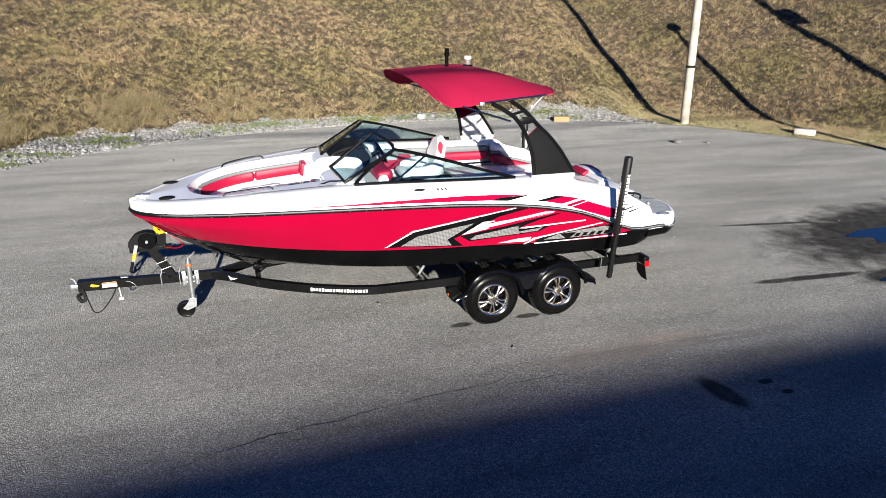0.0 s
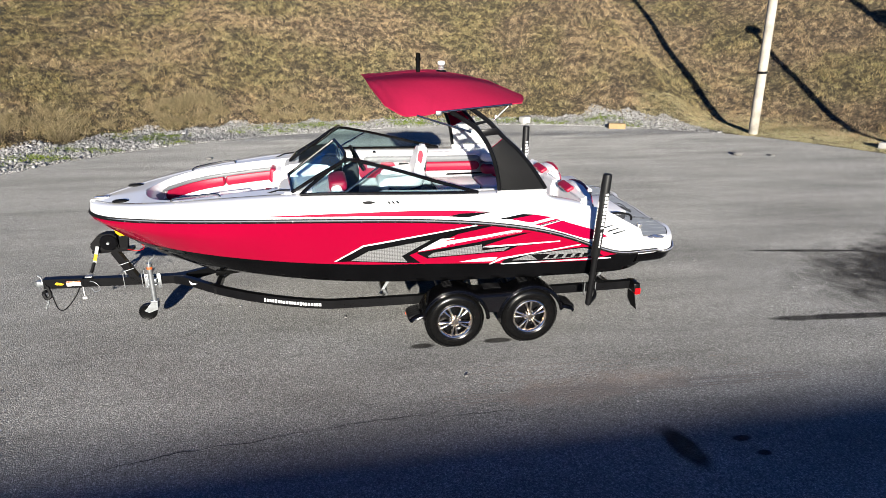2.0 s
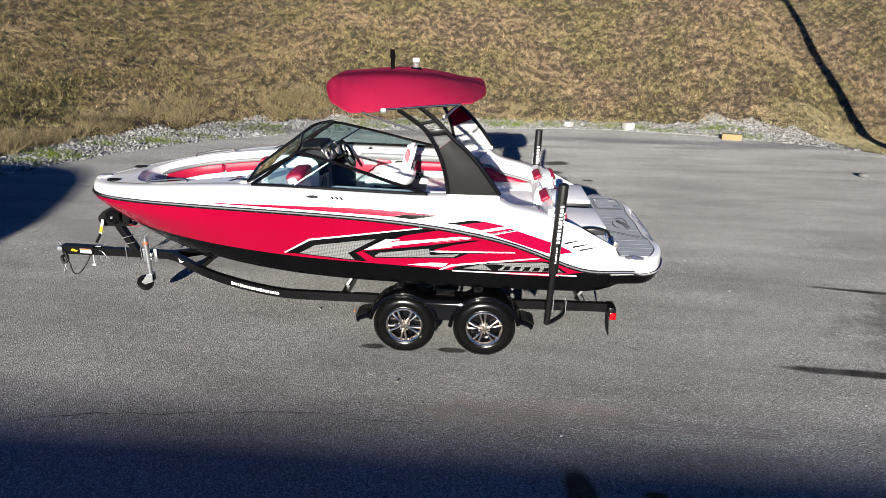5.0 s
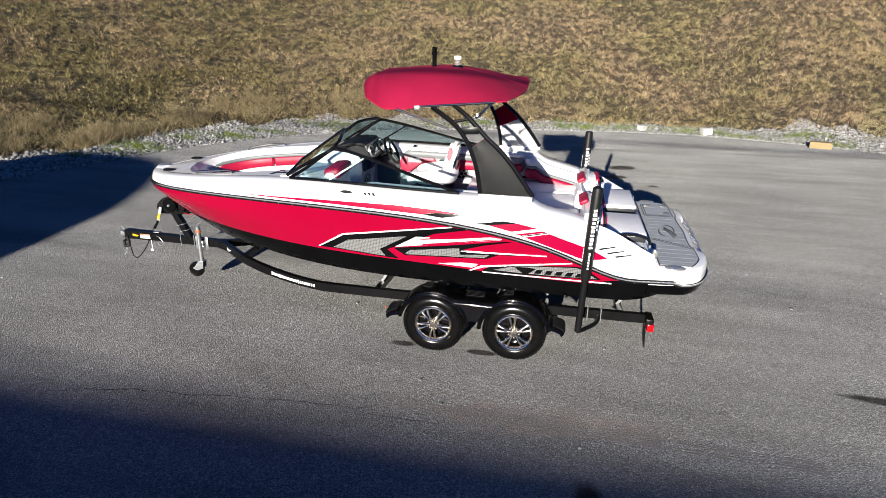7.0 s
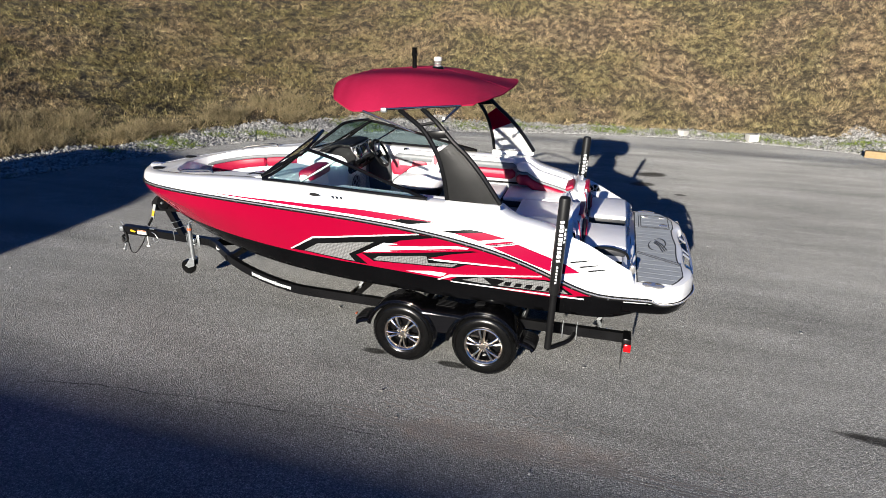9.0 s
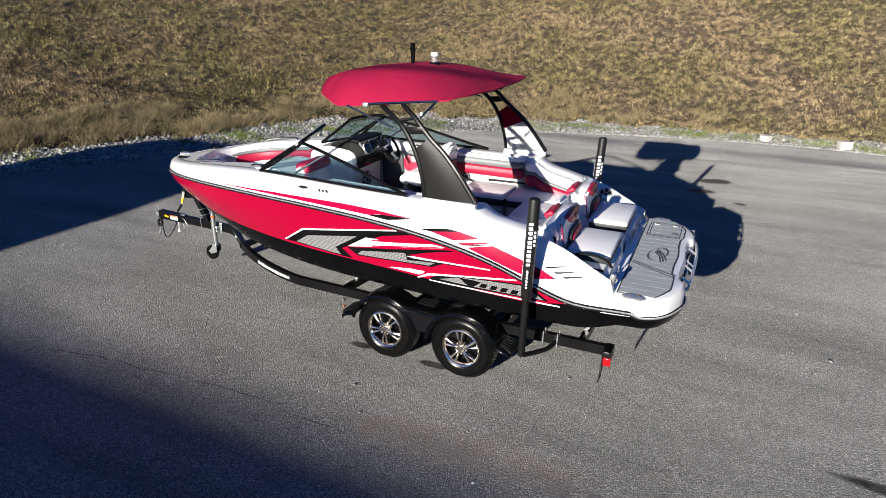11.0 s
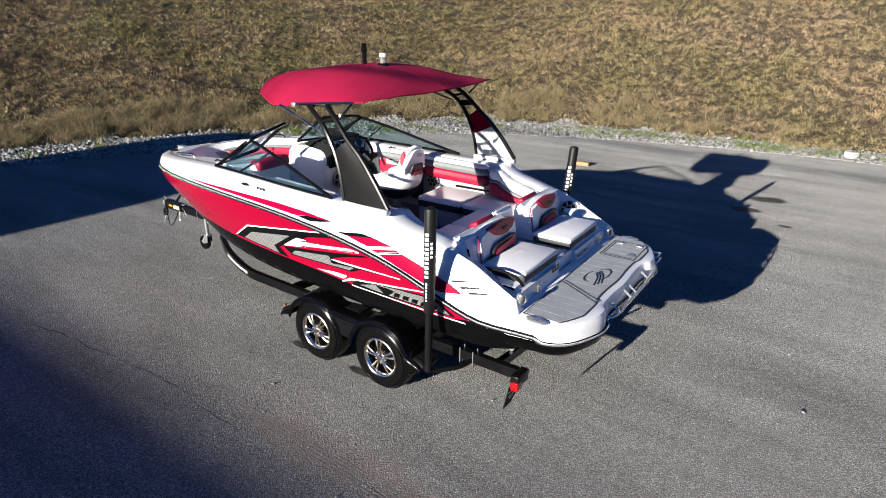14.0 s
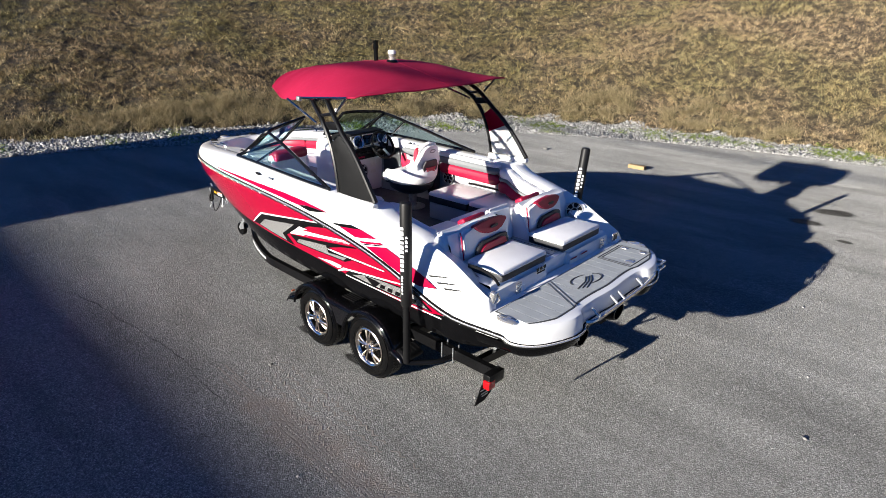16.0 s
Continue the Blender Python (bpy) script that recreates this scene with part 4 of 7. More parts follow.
speaker("speaker", (-1.66, 0.55, 1.4), (1, 0, -0.06), 0.12)
bm = bmesh.new()
for y, z, w, h in ((0.78, 1.5, 0.09, 0.11), (0.78, 1.38, 0.09, 0.05), (0.89, 1.5, 0.08, 0.08)):
    box(bm, (-1.668, y, z), (0.004, w, h))
part("notice", bm, PAPER, boat, "small white safety notices")
# glovebox and companion seat by the port console
bm = bmesh.new()
box(bm, (-1.667, -0.62, 1.5), (0.012, 0.44, 0.3), None, 0.004)
glove = part("glovebox_door", bm, LINER, boat, "grey glovebox door")
bm = bmesh.new()
box(bm, (-1.655, -0.62, 1.61), (0.015, 0.07, 0.02), None, 0.004)
part("latch", bm, CHROME, glove)
lounge = new("companion_seat")
lounge.parent = boat
bm = bmesh.new()
cushion(bm, (-1.36, -0.63, 1.42), (0.56, 0.52, 0.1))
part("seat", bm, WHITE_SEAT, lounge, "white companion seat cushion")
bm = bmesh.new()
box(bm, (-1.36, -0.63, 1.24), (0.54, 0.5, 0.28), None, 0.02)
part("seat_base", bm, LINER, lounge, "pale moulded seat base")
bm = bmesh.new()
cushion(bm, (-1.645, -0.63, 1.66), (0.12, 0.5, 0.42), turn("Y", -10))
part("backrest", bm, WHITE_SEAT, lounge, "white companion backrest")
bm = bmesh.new()
cushion(bm, (-1.655, -0.62, 1.845), (0.19, 0.48, 0.12), turn("Y", -6))
part("headrest", bm, RED_SEAT, lounge, "red vinyl top bolster")

# helm chair
chair = new("helm_seat")
chair.parent = boat
bm = bmesh.new()
tube(bm, [(-0.78, 0.62, 1.1), (-0.78, 0.62, 1.3)], 0.05, 14)
lathe(bm, ((0.16, 0.0), (0.16, 0.012), (0.06, 0.03)), 20, Matrix.Translation((-0.78, 0.62, 1.1)) @ turn("X", 90))
part("pedestal", bm, GALVANISED, chair, "metal pedestal")
bm = bmesh.new()
lathe(bm, ((0.001, -0.1), (0.18, -0.09), (0.27, -0.03), (0.3, 0.05), (0.28, 0.07)), 28, Matrix.Translation((-0.8, 0.62, 1.4)) @ turn("X", 90) @ Matrix.Diagonal((1.0, 1.0, 0.95, 1)))
part("seat_shell", bm, DARK_SEAT, chair, "charcoal seat shell")
bm = bmesh.new()
cushion(bm, (-0.88, 0.62, 1.475), (0.46, 0.46, 0.12), turn("Y", 4), 0.055)
part("seat", bm, WHITE_SEAT, chair, "white vinyl seat")


def wrap(u, v):
    """The bolster that wraps round the back of the seat, low at its two ends."""
    a = math.radians(-150 + 300 * u)
    back = max(math.cos(a), -0.9)
    tall, thick = 0.075 + 0.05 * (back + 0.9) / 1.9, 0.05 + 0.035 * (back + 0.9) / 1.9
    tip = min(1, min(u, 1 - u) / 0.06) ** 0.5
    b = v * math.tau
    r = 0.255 + thick * math.cos(b) * tip + 0.03 * math.sin(b)
    return Vector((-0.81 + r * math.cos(a), 0.62 + r * 1.0 * math.sin(a), 1.47 + 0.6 * tall + tall * math.copysign(abs(math.sin(b)) ** 0.8, math.sin(b)) * tip))


bm = bmesh.new()
vs = sheet(bm, wrap, 40, 16)
for ring in (vs[0], vs[-1]):
    bm.faces.new(ring[:-1])
part("wrap_bolster", bm, WHITE_SEAT, chair, "white sculpted wrap-round bolster")
BACK_OUT = [(-0.5, 0), (-0.47, 0.4), (-0.4, 0.72), (-0.3, 0.9), (-0.14, 0.99), (0.14, 0.99), (0.3, 0.9), (0.4, 0.72), (0.47, 0.4), (0.5, 0)]
chair_m = Matrix.Translation((-0.56, 0.63, 1.56)) @ turn("Y", 9)
bm = bmesh.new()
slab(bm, [(a * 0.43, b * 0.415) for a, b in BACK_OUT], lambda a, b, h: chair_m @ Vector((h - 0.1 * abs(a / 0.2) ** 2 * 0.35, a, b)), -0.06, 0.06)
bmesh.ops.bevel(bm, geom=bm.edges[:], offset=0.035, segments=3, affect="EDGES")
part("backrest", bm, WHITE_SEAT, chair, "white sculpted backrest")
for side in (-1, 1):
    bm = bmesh.new()
    slab(bm, [(0.0, 0.16), (-0.045, 0.2), (-0.06, 0.29), (-0.04, 0.36), (0.0, 0.34), (0.02, 0.25)], lambda a, b, h: chair_m @ Vector((a - 0.02, side * (0.165 + h - 0.16 * (b - 0.12)), b)), 0.0, 0.045)
    bmesh.ops.bevel(bm, geom=bm.edges[:], offset=0.012, segments=2, affect="EDGES")
    part("red_flank", bm, RED_SEAT, chair, "red vinyl backrest flank")
bm = bmesh.new()
slab(bm, [(-0.1, 0.02), (-0.125, 0.13), (-0.09, 0.2), (0.09, 0.2), (0.125, 0.13), (0.1, 0.02)], lambda a, b, h: chair_m @ Vector((0.05 + h - 0.3 * a * a, a, b)), 0.0, 0.02)
part("back_panel", bm, DARK_SEAT, chair, "charcoal back panel")
bm = bmesh.new()
slab(bm, [(-0.06, 0.05), (-0.08, 0.12), (0.08, 0.12), (0.06, 0.05)], lambda a, b, h: chair_m @ Vector((0.068 + h, a, b)), 0.0, 0.012)
part("red_panel", bm, RED_SEAT, chair, "red back panel")
bm = bmesh.new()
tube(bm, [chair_m @ Vector((0.066, 0.045 * math.cos(a), 0.32 + 0.018 * math.sin(a))) for a in np.linspace(0, math.tau, 18, endpoint=False)], 0.004, 5, True)
part("emblem", bm, DARK_SEAT, chair, "small oval stitched emblem")

# lounge along the starboard side and across the stern
def lounge_unit(name, x0, x1, y0, y1, top, label):
    unit = new(name)
    unit.parent = boat
    c, s = ((x0 + x1) / 2, (y0 + y1) / 2), (x1 - x0, y1 - y0)
    bm = bmesh.new()
    box(bm, (*c, (1.1 + top - 0.13) / 2), (s[0] - 0.02, s[1] - 0.02, top - 0.13 - 1.1), None, 0.015)
    part("seat_base", bm, LINER, unit, "pale moulded seat base")
    bm = bmesh.new()
    box(bm, (*c, top - 0.085), (*s, 0.09), None, 0.02)
    part("cushion_side", bm, DARK_SEAT, unit, "charcoal cushion side")
    bm = bmesh.new()
    cushion(bm, (*c, top - 0.03), (s[0] - 0.005, s[1] - 0.005, 0.06), None, 0.025)
    part("cushion", bm, WHITE_SEAT, unit, label)


lounge_unit("side_bench", -0.33, 0.26, 0.42, 0.95, 1.43, "white side bench cushion")
lounge_unit("side_bench", 0.28, 1.06, 0.42, 0.93, 1.43, "white corner bench cushion")
lounge_unit("rear_bench", 0.52, 1.06, -0.16, 0.4, 1.43, "white rear bench cushion")
lounge_unit("rear_bench", 0.52, 1.06, -0.93, -0.18, 1.43, "white rear bench cushion")
speaker("speaker", (-0.474, well(-0.474) - 0.03, 1.47), (0, -1, 0), 0.085)
bm = bmesh.new()
tube(bm, [(-0.1, 0.93, 1.46), (-0.1, 0.9, 1.475), (0.75, 0.9, 1.475), (0.75, 0.93, 1.46)], 0.012, 8)
part("grab_rail", bm, GLOSS_PLASTIC, boat, "black grab rail")

# stern: bulkhead, seat backs facing aft, sun seats, steps
bm = bmesh.new()
for y0, y1 in ((-0.95, -0.16), (0.15, 0.92)):
    prof = [(1.06, 1.1), (1.06, 1.6), (1.09, 1.655), (1.17, 1.66), (1.23, 1.59), (1.27, 1.32), (1.74, 1.31), (1.8, 1.1)]
    slab(bm, prof, lambda a, b, h: (a, h, b), y0, y1)
bmesh.ops.bevel(bm, geom=bm.edges[:], offset=0.04, segments=3, affect="EDGES")
part("stern_moulding", bm, WHITE_GEL, boat, "white moulded stern seat block")
bm = bmesh.new()
box(bm, (1.43, -0.005, 1.2), (0.6, 0.36, 0.2), None, 0.02)
part("stern_step", bm, WHITE_GEL, boat, "white moulded stern walkway")
bm = bmesh.new()
box(bm, (1.4, -0.005, 1.302), (0.56, 0.29, 0.012), None, 0.003)
mat = part("step_mat", bm, FOAM, boat, "grey foam walkway mat")
for y in (-0.085, -0.005, 0.075):
    bm = bmesh.new()
    box(bm, (1.4, y, 1.3085), (0.54, 0.006, 0.002))
    part("groove", bm, FOAM_DARK, mat)
bm = bmesh.new()
slab(bm, [(1.0, 1.1), (1.0, 1.6), (1.04, 1.67), (1.09, 1.66), (1.13, 1.4), (1.14, 1.1)], lambda a, b, h: (a, h, b), -0.21, 0.12)
bmesh.ops.bevel(bm, geom=bm.edges[:], offset=0.03, segments=3, affect="EDGES")
gate = part("aisle_bolster", bm, WHITE_SEAT, boat, "white padded bolster across the walkway")
bm = bmesh.new()
slab(bm, [(-0.07, 0.0), (-0.02, 0.02), (0.03, 0.0), (0.08, 0.015), (0.05, 0.04), (0.0, 0.05), (-0.03, 0.07), (-0.045, 0.04)], lambda a, b, h: (1.108 + h - 0.12 * b, -0.09 + a, 1.54 + b), 0.0, 0.004)
part("emblem", bm, DARK_SEAT, gate, "dark printed emblem")
for side in (-1, 1):
    # moulded quarters between seats and gunwale, closed by an upright end
    bm = bmesh.new()
    rows_ = []
    for x in np.linspace(1.05, 1.8, 26):
        gz = gunwale_z(x) - 0.012 - 1.0 * inward(x)
        yo = topside(x, gunwale_z(x)) - 0.05
        yi = min(0.93 + 0.07 * (x - 1.05), yo - 0.035)
        low = min(1.33, gz - 0.02)
        rows_.append([bm.verts.new((x, side * a, b)) for a, b in ((yi, 1.12), (yi, low), (yi + 0.03, low + (gz - low) * 0.6), (yi * 0.45 + yo * 0.55, gz - 0.002), (yo, gz), (yo, 1.12))])
    for a, b in zip(rows_, rows_[1:]):
        for k in range(6):
            bm.faces.new((a[k], a[(k + 1) % 6], b[(k + 1) % 6], b[k]))
    bm.faces.new(rows_[0]), bm.faces.new(rows_[-1])
    part("quarter_panel", bm, WHITE_GEL, boat, "white moulded stern quarter")
    seat = new("stern_seat")
    seat.parent = boat
    yc, w = (-0.475, 0.6) if side < 0 else (0.435, 0.63)
    bm = bmesh.new()
    box(bm, (1.53, yc, 1.345), (0.4, w + 0.03, 0.085), None, 0.02)
    part("cushion_side", bm, DARK_SEAT, seat, "charcoal cushion side")
    bm = bmesh.new()
    cushion(bm, (1.53, yc, 1.388), (0.405, w + 0.035, 0.05), None, 0.022)
    part("cushion", bm, WHITE_SEAT, seat, "pale vinyl stern seat cushion")
    bw = 0.58 if side > 0 else 0.66
    back_m = Matrix.Translation((1.305, 0.445 if side > 0 else -0.465, 1.4)) @ turn("Y", -10)

    def padded(name, outline, depth, lift, soft, material, parent, label):
        bm = bmesh.new()
        slab(bm, [(a * bw, b * 0.28) for a, b in outline], lambda a, b, h: back_m @ Vector((lift + h - 0.25 * a * a, a, b)), 0.0, depth)
        bmesh.ops.bevel(bm, geom=bm.edges[:], offset=soft, segments=3, affect="EDGES")
        return part(name, bm, material, parent, label)
    back = padded("backrest", [(-0.5, -0.02), (-0.5, 0.7), (-0.45, 0.86), (-0.3, 0.97), (-0.1, 1.02), (0.1, 1.02), (0.3, 0.97), (0.45, 0.86), (0.5, 0.7), (0.5, -0.02)], 0.12, -0.1, 0.028, WHITE_SEAT, seat, "white stern seat backrest")
    padded("headrest", [(-0.3, 0.95), (-0.22, 0.8), (-0.12, 0.64), (0.0, 0.57), (0.18, 0.55), (0.31, 0.62), (0.42, 0.8), (0.43, 0.9), (0.3, 0.99), (0.1, 1.04), (-0.12, 1.03)], 0.052, -0.018, 0.01, RED_SEAT, seat, "red vinyl headrest panel")
    padded("headrest_mark", [(0.02, 0.76), (0.05, 0.71), (0.17, 0.71), (0.2, 0.76), (0.17, 0.81), (0.05, 0.81)], 0.006, 0.032, 0.001, DARK_SEAT, back, "small dark stitched mark")
    padded("lumbar_trim", [(-0.3, 0.0), (-0.26, 0.22), (-0.16, 0.38), (0.26, 0.43), (0.4, 0.36), (0.43, 0.0)], 0.03, 0.004, 0.008, DARK_SEAT, seat, "charcoal lumbar trim")
    padded("lumbar_panel", [(-0.22, 0.04), (-0.18, 0.17), (-0.1, 0.26), (0.24, 0.31), (0.34, 0.25), (0.36, 0.04)], 0.03, 0.013, 0.006, RED_SEAT, seat, "red lumbar panel")
    inner = -0.5
    bm = bmesh.new()
    tube(bm, [back_m @ Vector((0.02 - 0.25 * (inner * bw) ** 2 - 0.02 * k, inner * bw * (1.005 - 0.1 * max(0, b - 0.7)), b * 0.28)) for k, b in ((0, -0.02), (0, 0.3), (0, 0.6), (0.2, 0.78), (0.6, 0.88))], 0.006, 6)
    part("piping", bm, RED_SEAT, seat, "dark red piping")
    bm = bmesh.new()
    cushion(bm, (1.075, yc - side * 0.02, 1.645), (0.1, w * 0.5, 0.05), turn("Y", -30), 0.02)
    part("bulkhead_pad", bm, RED_SEAT, boat, "red padded bulkhead top")
    # hinge plates
    bm = bmesh.new()
    for dz in (0, 0.055):
        box(bm, (1.795, side * 0.68 + 0.04, 1.2 + dz), (0.008, 0.07, 0.045), None, 0.003)
        for dy in (-0.02, 0.02):
            bmesh.ops.create_uvsphere(bm, u_segments=8, v_segments=5, radius=0.007, matrix=Matrix.Translation((1.801, side * 0.68 + 0.04 + dy, 1.2 + dz)))
    part("hinge", bm, CHROME, boat, "bright metal hinge")
    # folded cleat and grab handle
    bm = bmesh.new()
    lathe(bm, ((0.001, 0.012), (0.05, 0.012), (0.062, 0.004), (0.064, -0.004)), 24, Matrix.Translation((2.0, side * 1.05, 1.172)) @ turn("X", 90) @ Matrix.Diagonal((1.6, 1, 0.8, 1)))
    part("cleat", bm, CHROME, boat, "oval polished cleat")
    if side > 0:
        continue
    bm = bmesh.new()
    tube(bm, smooth_path([(1.42, side * 0.86, 1.37), (1.46, side * 0.89, 1.42), (1.6, side * 0.9, 1.43), (1.72, side * 0.9, 1.4), (1.76, side * 0.87, 1.33)], 4), 0.013, 8)
    part("grab_rail", bm, BLACK_PLASTIC, boat, "curved grab rail")
    bm = bmesh.new()
    box(bm, (1.79, side * 0.985, 1.25), (0.05, 0.05, 0.15), turn("Y", 12), 0.012)
    tube(bm, [(1.79, side * 0.95, 1.19), (1.83, side * 0.94, 1.245), (1.81, side * 0.95, 1.3)], 0.011, 8)
    part("stern_handle", bm, CHROME, boat, "polished stern handle")
bm = bmesh.new()
slab(bm, [(1.2, 0.84), (1.25, 0.84), (1.47, 0.98), (1.47, 1.0), (1.2, 1.0)], lambda a, b, h: (a - 0.3 * (h - 1.3), b, h), 1.3, 1.5)
bmesh.ops.bevel(bm, geom=bm.edges[:], offset=0.015, segments=2, affect="EDGES")
part("speaker_pod", bm, WHITE_GEL, boat, "white moulded speaker corner")
speaker("speaker", (1.34, 0.905, 1.44), (0.6, -0.74, 0.3), 0.09)
bm = bmesh.new()
box(bm, (1.806, 0.955, 1.235), (0.012, 0.1, 0.085), None, 0.01)
remote = part("remote_panel", bm, CHROME, boat, "square stern remote panel")
bm = bmesh.new()
box(bm, (1.813, 0.955, 1.235), (0.008, 0.07, 0.06), None, 0.004)
part("remote_face", bm, SCREEN, remote, "dark remote display")
bm = bmesh.new()
for y in (0.02, 0.2):
    box(bm, (1.784, y + 0.2, 1.2), (0.003, 0.12, 0.07))
notice = part("notice", bm, PAPER, boat, "white warning notices")
bm = bmesh.new()
for y in (0.02, 0.2):
    box(bm, (1.787, y + 0.2, 1.228), (0.003, 0.11, 0.012))
part("notice_band", bm, RED_VINYL, notice, "red band of the notice")
bm = bmesh.new()
for k in range(3):
    box(bm, (1.784, -0.36 + 0.05 * k, 1.3), (0.003, 0.035, 0.035), turn("X", 15))
box(bm, (1.784, -0.31, 1.268), (0.003, 0.12, 0.014))
part("maker_mark", bm, BLACK_VINYL, boat, "small dark lettering bars")

# swim platform pads: planks with grooves, clipped to the outline
def aft_x(y):
    best = 2.3
    for (xa, ya), (xb, yb) in zip(AFT_SMOOTH, AFT_SMOOTH[1:]):
        if xa > 2.0 and xb > 2.0 and min(ya, yb) <= y <= max(ya, yb) and ya != yb:
            best = xa + (xb - xa) * (y - ya) / (yb - ya)
    return best


bm = bmesh.new()
outline = [(1.85, y) for y in np.linspace(1.02, -1.02, 12)] + [(min(aft_x(y) - 0.085, 2.29), y) for y in np.linspace(-0.99, 0.99, 40)]
slab(bm, outline, lambda a, b, h: (a, b, h), 1.168, 1.177)
part("pad_base", bm, FOAM_DARK, boat, "dark foam pad edge and grooves")
pitch = 0.106
for k in range(19):
    y0, y1 = -1.007 + pitch * k + 0.002, -1.007 + pitch * (k + 1) - 0.002
    bm = bmesh.new()
    ys = np.linspace(y0, y1, 4)
    poly = [(1.862, y) for y in ys[::-1]] + [(min(aft_x(y) - 0.1, 2.278), y) for y in ys]
    slab(bm, poly, lambda a, b, h: (a, b, h), 1.17, 1.1805)
    part("pad_plank", bm, FOAM, boat, smooth=False)
# an oval with three slanting strokes, cut in the foam
bm = bmesh.new()
oval = lambda a: (2.08 + 0.085 * math.cos(a) + 0.03 * math.sin(a), -0.03 + 0.17 * math.sin(a), 1.181)
for a0, a1 in ((-0.6, 2.2), (2.7, 4.9)):
    tube(bm, [oval(a) for a in np.linspace(a0, a1, 16)], 0.006, 5, taper=[0.003 + 0.005 * math.sin(math.pi * k / 15) for k in range(16)])
for k in range(3):
    tube(bm, [(2.13 + 0.022 * k, -0.24 + 0.035 * k, 1.181), (2.1 + 0.015 * k, -0.08 + 0.03 * k, 1.181), (2.05 + 0.01 * k, 0.01 + 0.03 * k, 1.181)], 0.007, 5)
part("pad_emblem", bm, FOAM_DARK, boat, "dark oval emblem cut in the foam")
for x0, y0, x1, y1 in ((1.9, 0.47, 2.24, 0.47), (1.9, 0.9, 2.24, 0.9), (1.9, 0.47, 1.9, 0.9), (2.24, 0.47, 2.24, 0.9), (1.925, 0.5, 1.925, 0.88), (1.925, 0.5, 2.22, 0.5), (1.87, -0.28, 2.29, -0.5), (1.87, -0.32, 2.28, -0.54)):
    bm = bmesh.new()
    tube(bm, [(x0, y0, 1.181), (x1, y1, 1.181)], 0.005, 5)
    part("pad_seam", bm, FOAM_DARK, boat, "dark foam seam")
for x in (1.975, 2.175):
    bm = bmesh.new()
    box(bm, (x, 0.85, 1.184), (0.07, 0.035, 0.008), None, 0.003)
    part("hatch_hinge", bm, CHROME, boat, "small polished hatch hinge")
bm = bmesh.new()
lathe(bm, ((0.001, 0.01), (0.03, 0.01), (0.045, 0.004)), 20, Matrix.Translation((2.18, 0.58, 1.18)) @ turn("X", 90))
part("hatch_latch", bm, CHROME, boat, "round hatch latch")
# stern rail with stand-offs and folded ladder
bm = bmesh.new()
tube(bm, smooth_path([(2.37, -0.47, 1.04), (2.42, -0.4, 1.045), (2.435, -0.1, 1.06), (2.44, 0.3, 1.07), (2.42, 0.6, 1.085), (2.38, 0.68, 1.09)], 5), 0.016, 8)
stern_rail = part("stern_rail", bm, CHROME, boat, "polished stern grab rail")
for y in (-0.36, -0.06, 0.06, 0.4):
    bm = bmesh.new()
    tube(bm, [(2.35, y, 1.12), (2.43, y, 1.06)], 0.013, 8)
    part("stand_off", bm, CHROME, stern_rail)
bm = bmesh.new()
tube(bm, [(2.3, 0.78, 1.07), (2.38, 0.8, 1.07), (2.38, 0.92, 1.07), (2.24, 0.93, 1.07)], 0.014, 8)
tube(bm, [(2.3, 0.79, 1.13), (2.375, 0.8, 1.125), (2.375, 0.92, 1.125), (2.24, 0.93, 1.12)], 0.012, 8)
part("boarding_ladder", bm, CHROME, boat, "folded polished boarding ladder")
# jet drives under the platform
for y in (-0.3, 0.32):
    bm = bmesh.new()
    lathe(bm, ((0.02, -0.32), (0.13, -0.32), (0.14, -0.1), (0.12, 0.08), (0.09, 0.16), (0.075, 0.16), (0.07, 0.05), (0.001, 0.04)), 24, Matrix.Translation((2.1, y, 0.78)) @ turn("Z", -90) @ turn("X", -6))
    part("jet_nozzle", bm, GLOSS_PLASTIC, boat, "black jet drive nozzle")
bm = bmesh.new()
box(bm, (2.06, 0, 0.80), (0.14, 0.5, 0.14), None, 0.03)
part("drive_bracket", bm, BLACK_PLASTIC, boat, "black drive housing")

# ---- windscreen ----
screen = new("windscreen")
screen.parent = boat


def pane(bm, quad, t=0.006):
    q = [Vector(p) for p in quad]
    n = (q[len(q) // 2] - q[0]).cross(q[-1] - q[0]).normalized() * t / 2
    a, b = [bm.verts.new(p + n) for p in q], [bm.verts.new(p - n) for p in q]
    bm.faces.new(a), bm.faces.new(b[::-1])
    for i in range(len(q)):
        j = (i + 1) % len(q)
        bm.faces.new((a[i], b[i], b[j], a[j]))


